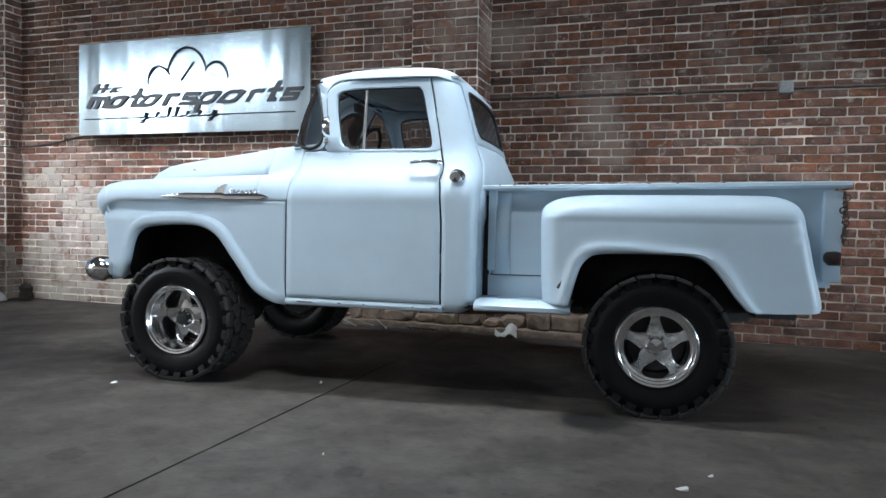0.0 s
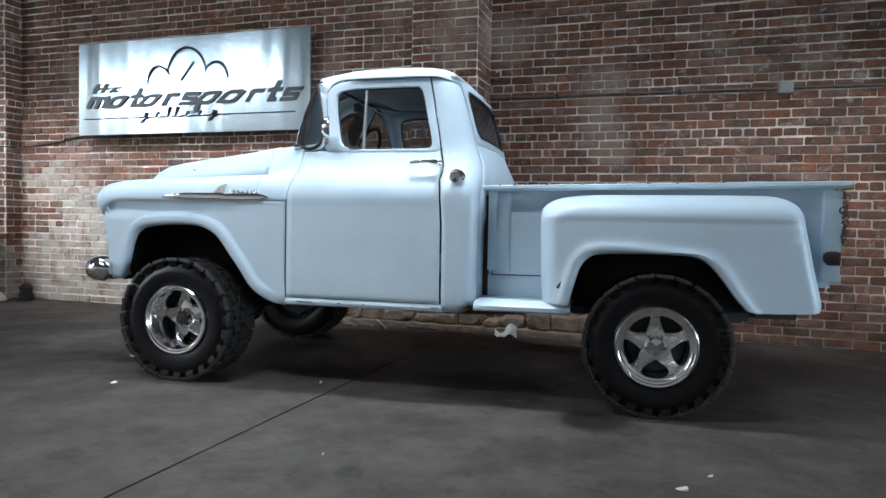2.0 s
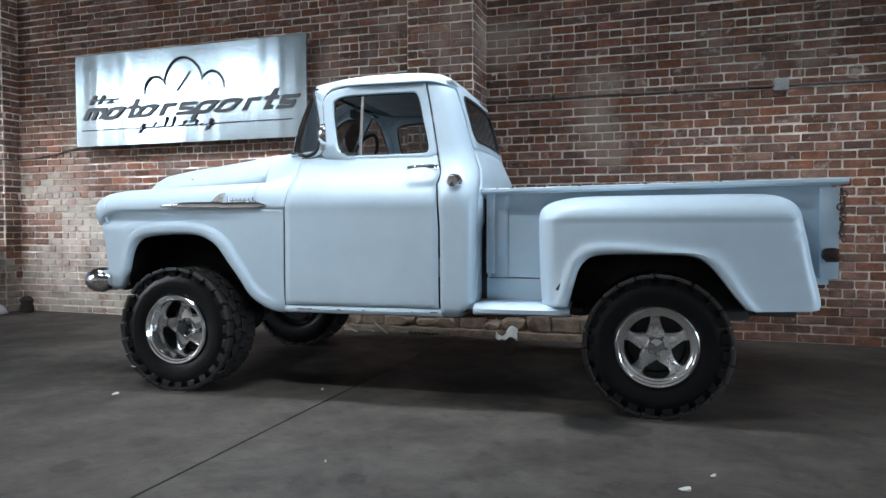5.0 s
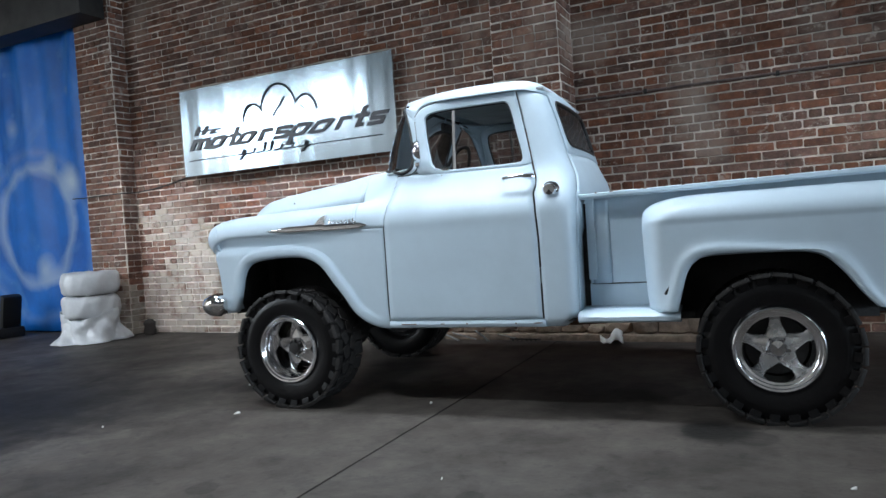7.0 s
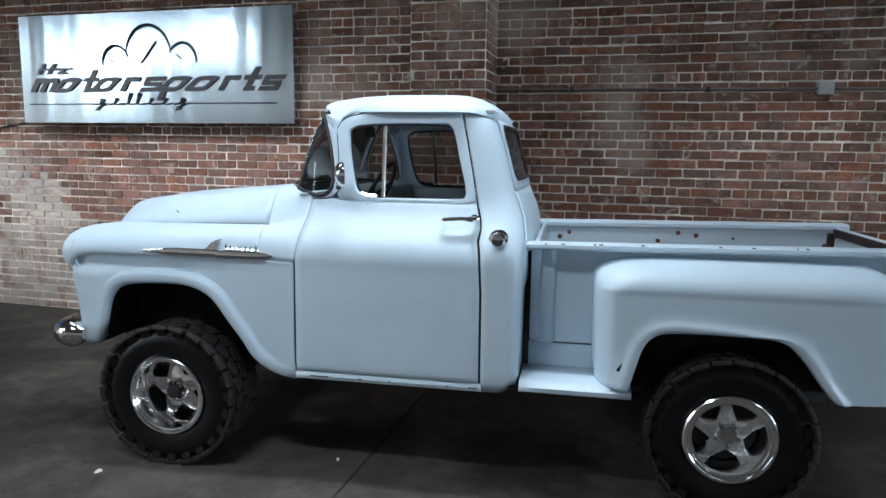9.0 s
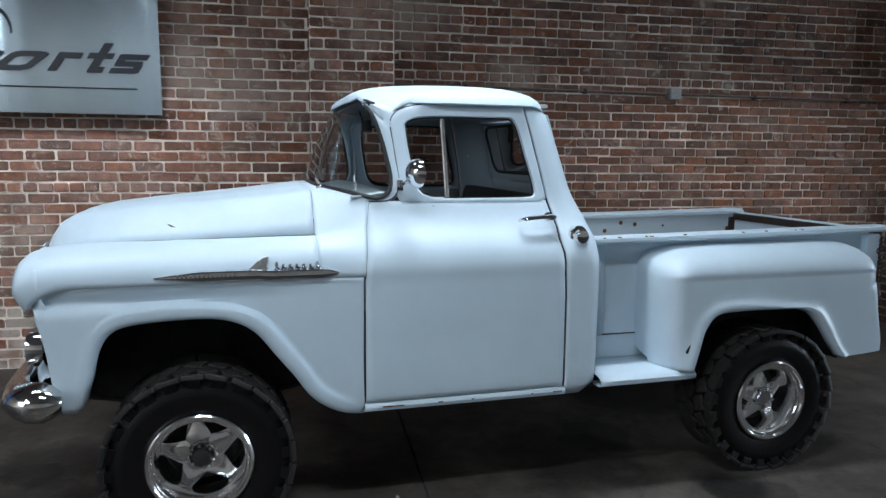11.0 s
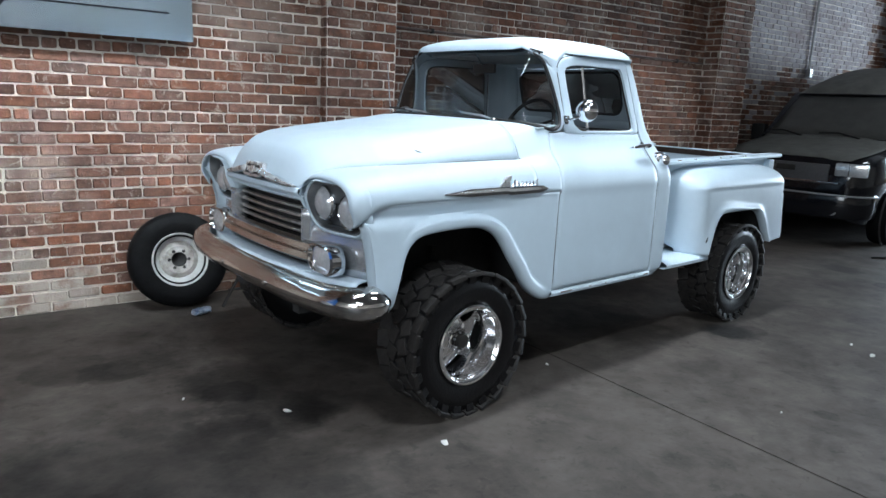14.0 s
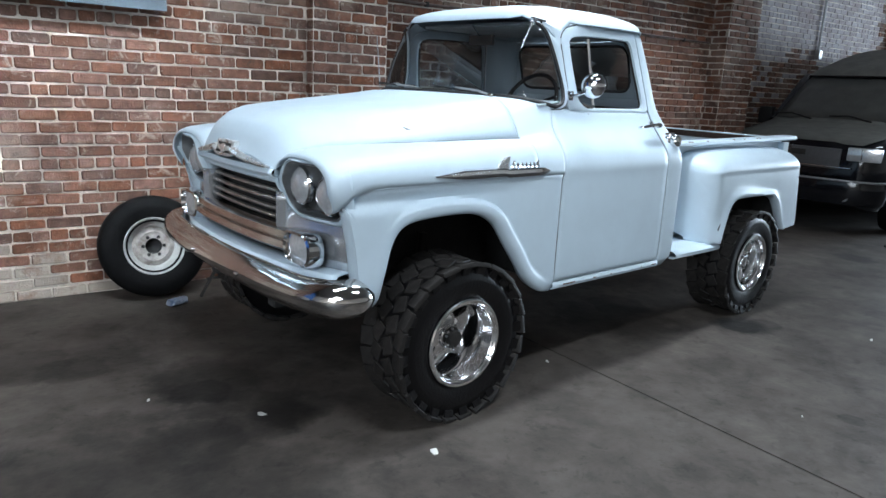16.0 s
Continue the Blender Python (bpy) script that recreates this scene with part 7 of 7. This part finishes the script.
for k in range(8):
    th = 6.283185 * k / 8
    for o in (-0.13, 0.13):
        VR.tube([(0.05 * math.cos(th + o), 0.05 * math.sin(th + o), 0.085), (0.24 * math.cos(th + o), 0.24 * math.sin(th + o), 0.075)], 0.014, 6)
VR.lathe([(0.07, 0.06), (0.065, 0.10), (0.001, 0.105)], 20)
VR.lathe([(0.235, 0.075), (0.16, 0.058), (0.07, 0.060)], 32)
VRM = mesh_of("wheel", VR.moved(lambda x, y, z: (x * 1.12, y * 1.12, z * 1.05)), SATIN)
# dark backing across the rim, put in as the shade behind the spokes
VB = mesh_of("spoke_shade_disc", Geo().lathe([(0.234, 0.0), (0.234, 0.02), (0.001, 0.02)], 32), UNDER)
for a in (0.98, 4.1):
    for s, b in ((-1, 0.055), (1, vw - 0.055)):
        w = put("wheel", VRM, VAN, pose(a, b, 0.365, 90 if s < 0 else -90), "chrome multi-spoke wheel")
        put("tyre", VT, w, Matrix())
        put("spoke_shade_disc", VB, w, Matrix())
        # dark disc on the uncut body side stands in for the arch's shade
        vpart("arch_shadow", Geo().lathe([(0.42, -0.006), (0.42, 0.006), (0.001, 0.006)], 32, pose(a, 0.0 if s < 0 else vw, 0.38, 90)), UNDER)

# ---- white sedan behind the van ----
CAR = thing("white_sedan", "white older sedan parked beyond the van", "car", pose(11.4, 4.9, 0, 0, 0, 4))
cw = 1.8
rows = []
for a, z0, zt, hw in ((0.0, 0.36, 0.70, 0.80), (0.06, 0.30, 0.78, 0.88), (0.3, 0.26, 0.86, 0.90), (1.2, 0.26, 0.95, 0.90), (1.5, 0.26, 0.97, 0.90), (3.6, 0.26, 0.98, 0.90), (4.6, 0.3, 0.95, 0.88), (4.75, 0.36, 0.8, 0.82)):
    half = [(hw - 0.03, z0), (hw, z0 + 0.12), (hw, zt - 0.16), (hw - 0.04, zt - 0.03), (hw - 0.14, zt), (0, zt + 0.02)]
    rows.append([(a, cw / 2 - y, z) for y, z in half] + [(a, cw / 2 + y, z) for y, z in half[-2::-1]])
CARP = mat("white_car_paint", (0.62, 0.63, 0.64), 0.25, vary=0.1, scale=3, coat=0.3)
part("body", Geo().grid(rows).add(rows[0], [tuple(range(len(rows[0])))]).add(rows[-1], [tuple(range(len(rows[0])))]), CARP, CAR)
rows = []
for a, zt, hw in ((1.35, 0.97, 0.78), (1.95, 1.36, 0.62), (2.2, 1.42, 0.60), (3.0, 1.42, 0.60), (3.7, 1.0, 0.76)):
    rows.append([(a, cw / 2 - 0.80, 0.96), (a, cw / 2 - hw, zt - 0.02), (a, cw / 2 - hw + 0.1, zt), (a, cw / 2 + hw - 0.1, zt), (a, cw / 2 + hw, zt - 0.02), (a, cw / 2 + 0.80, 0.96)])
part("cabin", Geo().grid(rows), CARP, CAR)
part("windscreen", Geo().grid([[(a - 0.015, cw / 2 + s * w, z + 0.006) for s in (-1, 0, 1)] for a, z, w in ((1.42, 1.01, 0.70), (1.92, 1.35, 0.58))]), VAN_GLASS, CAR, thick=0.006)
part("grille", Geo().box((-0.01, cw / 2, 0.60), (0.05, 0.9, 0.14), 0.01), DARK_STEEL, CAR)
part("front_bumper", Geo().box((-0.04, cw / 2, 0.44), (0.14, 1.74, 0.12), 0.04), CHROME, CAR)
part("grille_frame", Geo().box((-0.03, cw / 2, 0.68), (0.05, 0.95, 0.025), 0.006), CHROME, CAR)
for s in (-1, 1):
    part("headlight", Geo().box((0.0, cw / 2 + s * 0.66, 0.62), (0.06, 0.30, 0.14), 0.02), LAMP_GLASS, CAR)
    part("side_window", Geo().grid([[(a, cw / 2 + s * (0.815 - (z - 0.98) * 0.42), z) for a in (a0, a1)] for z, a0, a1 in ((1.0, 1.62, 3.4), (1.34, 2.05, 3.05))]), VAN_GLASS, CAR, thick=0.004)
    for a in (0.9, 3.75):
        w = put("wheel", mesh_of("wheel", Geo().lathe([(0.19, 0.08), (0.18, 0.1), (0.1, 0.06), (0.001, 0.07)], 24), STEEL_GREY), CAR, pose(a, cw / 2 + s * 0.80, 0.31, 90 if s < 0 else -90))
        put("tyre", mesh_of("tyre", Geo().lathe([(0.19, -0.09), (0.24, -0.1), (0.30, -0.09), (0.31, 0), (0.30, 0.09), (0.24, 0.1), (0.19, 0.09)], 32), OLD_RUBBER), w, Matrix())

# ---- single bricks of the left bay, nearest to the camera's way ----
def piece_mat():
    m = BRICK.copy()
    m.name = "red_brick_piece"
    nt = m.node_tree
    info = nt.nodes.new("ShaderNodeObjectInfo")
    for n in list(nt.nodes):
        if n.bl_idname == "ShaderNodeNewGeometry":
            for l in list(n.outputs["Random Per Island"].links):
                nt.links.new(info.outputs["Random"], l.to_socket)
        if n.bl_idname == "ShaderNodeTexCoord":
            shift = nt.nodes.new("ShaderNodeVectorMath")
            links = [l.to_socket for l in n.outputs["Object"].links]
            nt.links.new(n.outputs["Object"], shift.inputs[0])
            nt.links.new(info.outputs["Location"], shift.inputs[1])
            for to in links:
                nt.links.new(shift.outputs[0], to)
    return m


PIECE = piece_mat()
rng = random.Random(77)
bodies = [b for b in PICKED if b[1]]
brick_meshes = {}
for body, single, yy in bodies:
    for cx, cz, w, h, d in single:
        key = (round(w, 2), rng.randrange(12))
        if key not in brick_meshes:
            vs, fs = worn_brick(rng, key[0], 0.0684, 0.010, 0.006)
            g = Geo().add([(p[0], -p[2], p[1]) for p in vs], fs)
            brick_meshes[key] = raw_mesh("brick", g, PIECE)
        ob = new("brick", brick_meshes[key])
        ob.parent = body
        ob.location = (cx, yy + rng.uniform(-0.002, 0.003), cz)
        ob.rotation_euler = (rng.uniform(-0.02, 0.02), rng.uniform(-0.012, 0.012), rng.uniform(-0.015, 0.015))
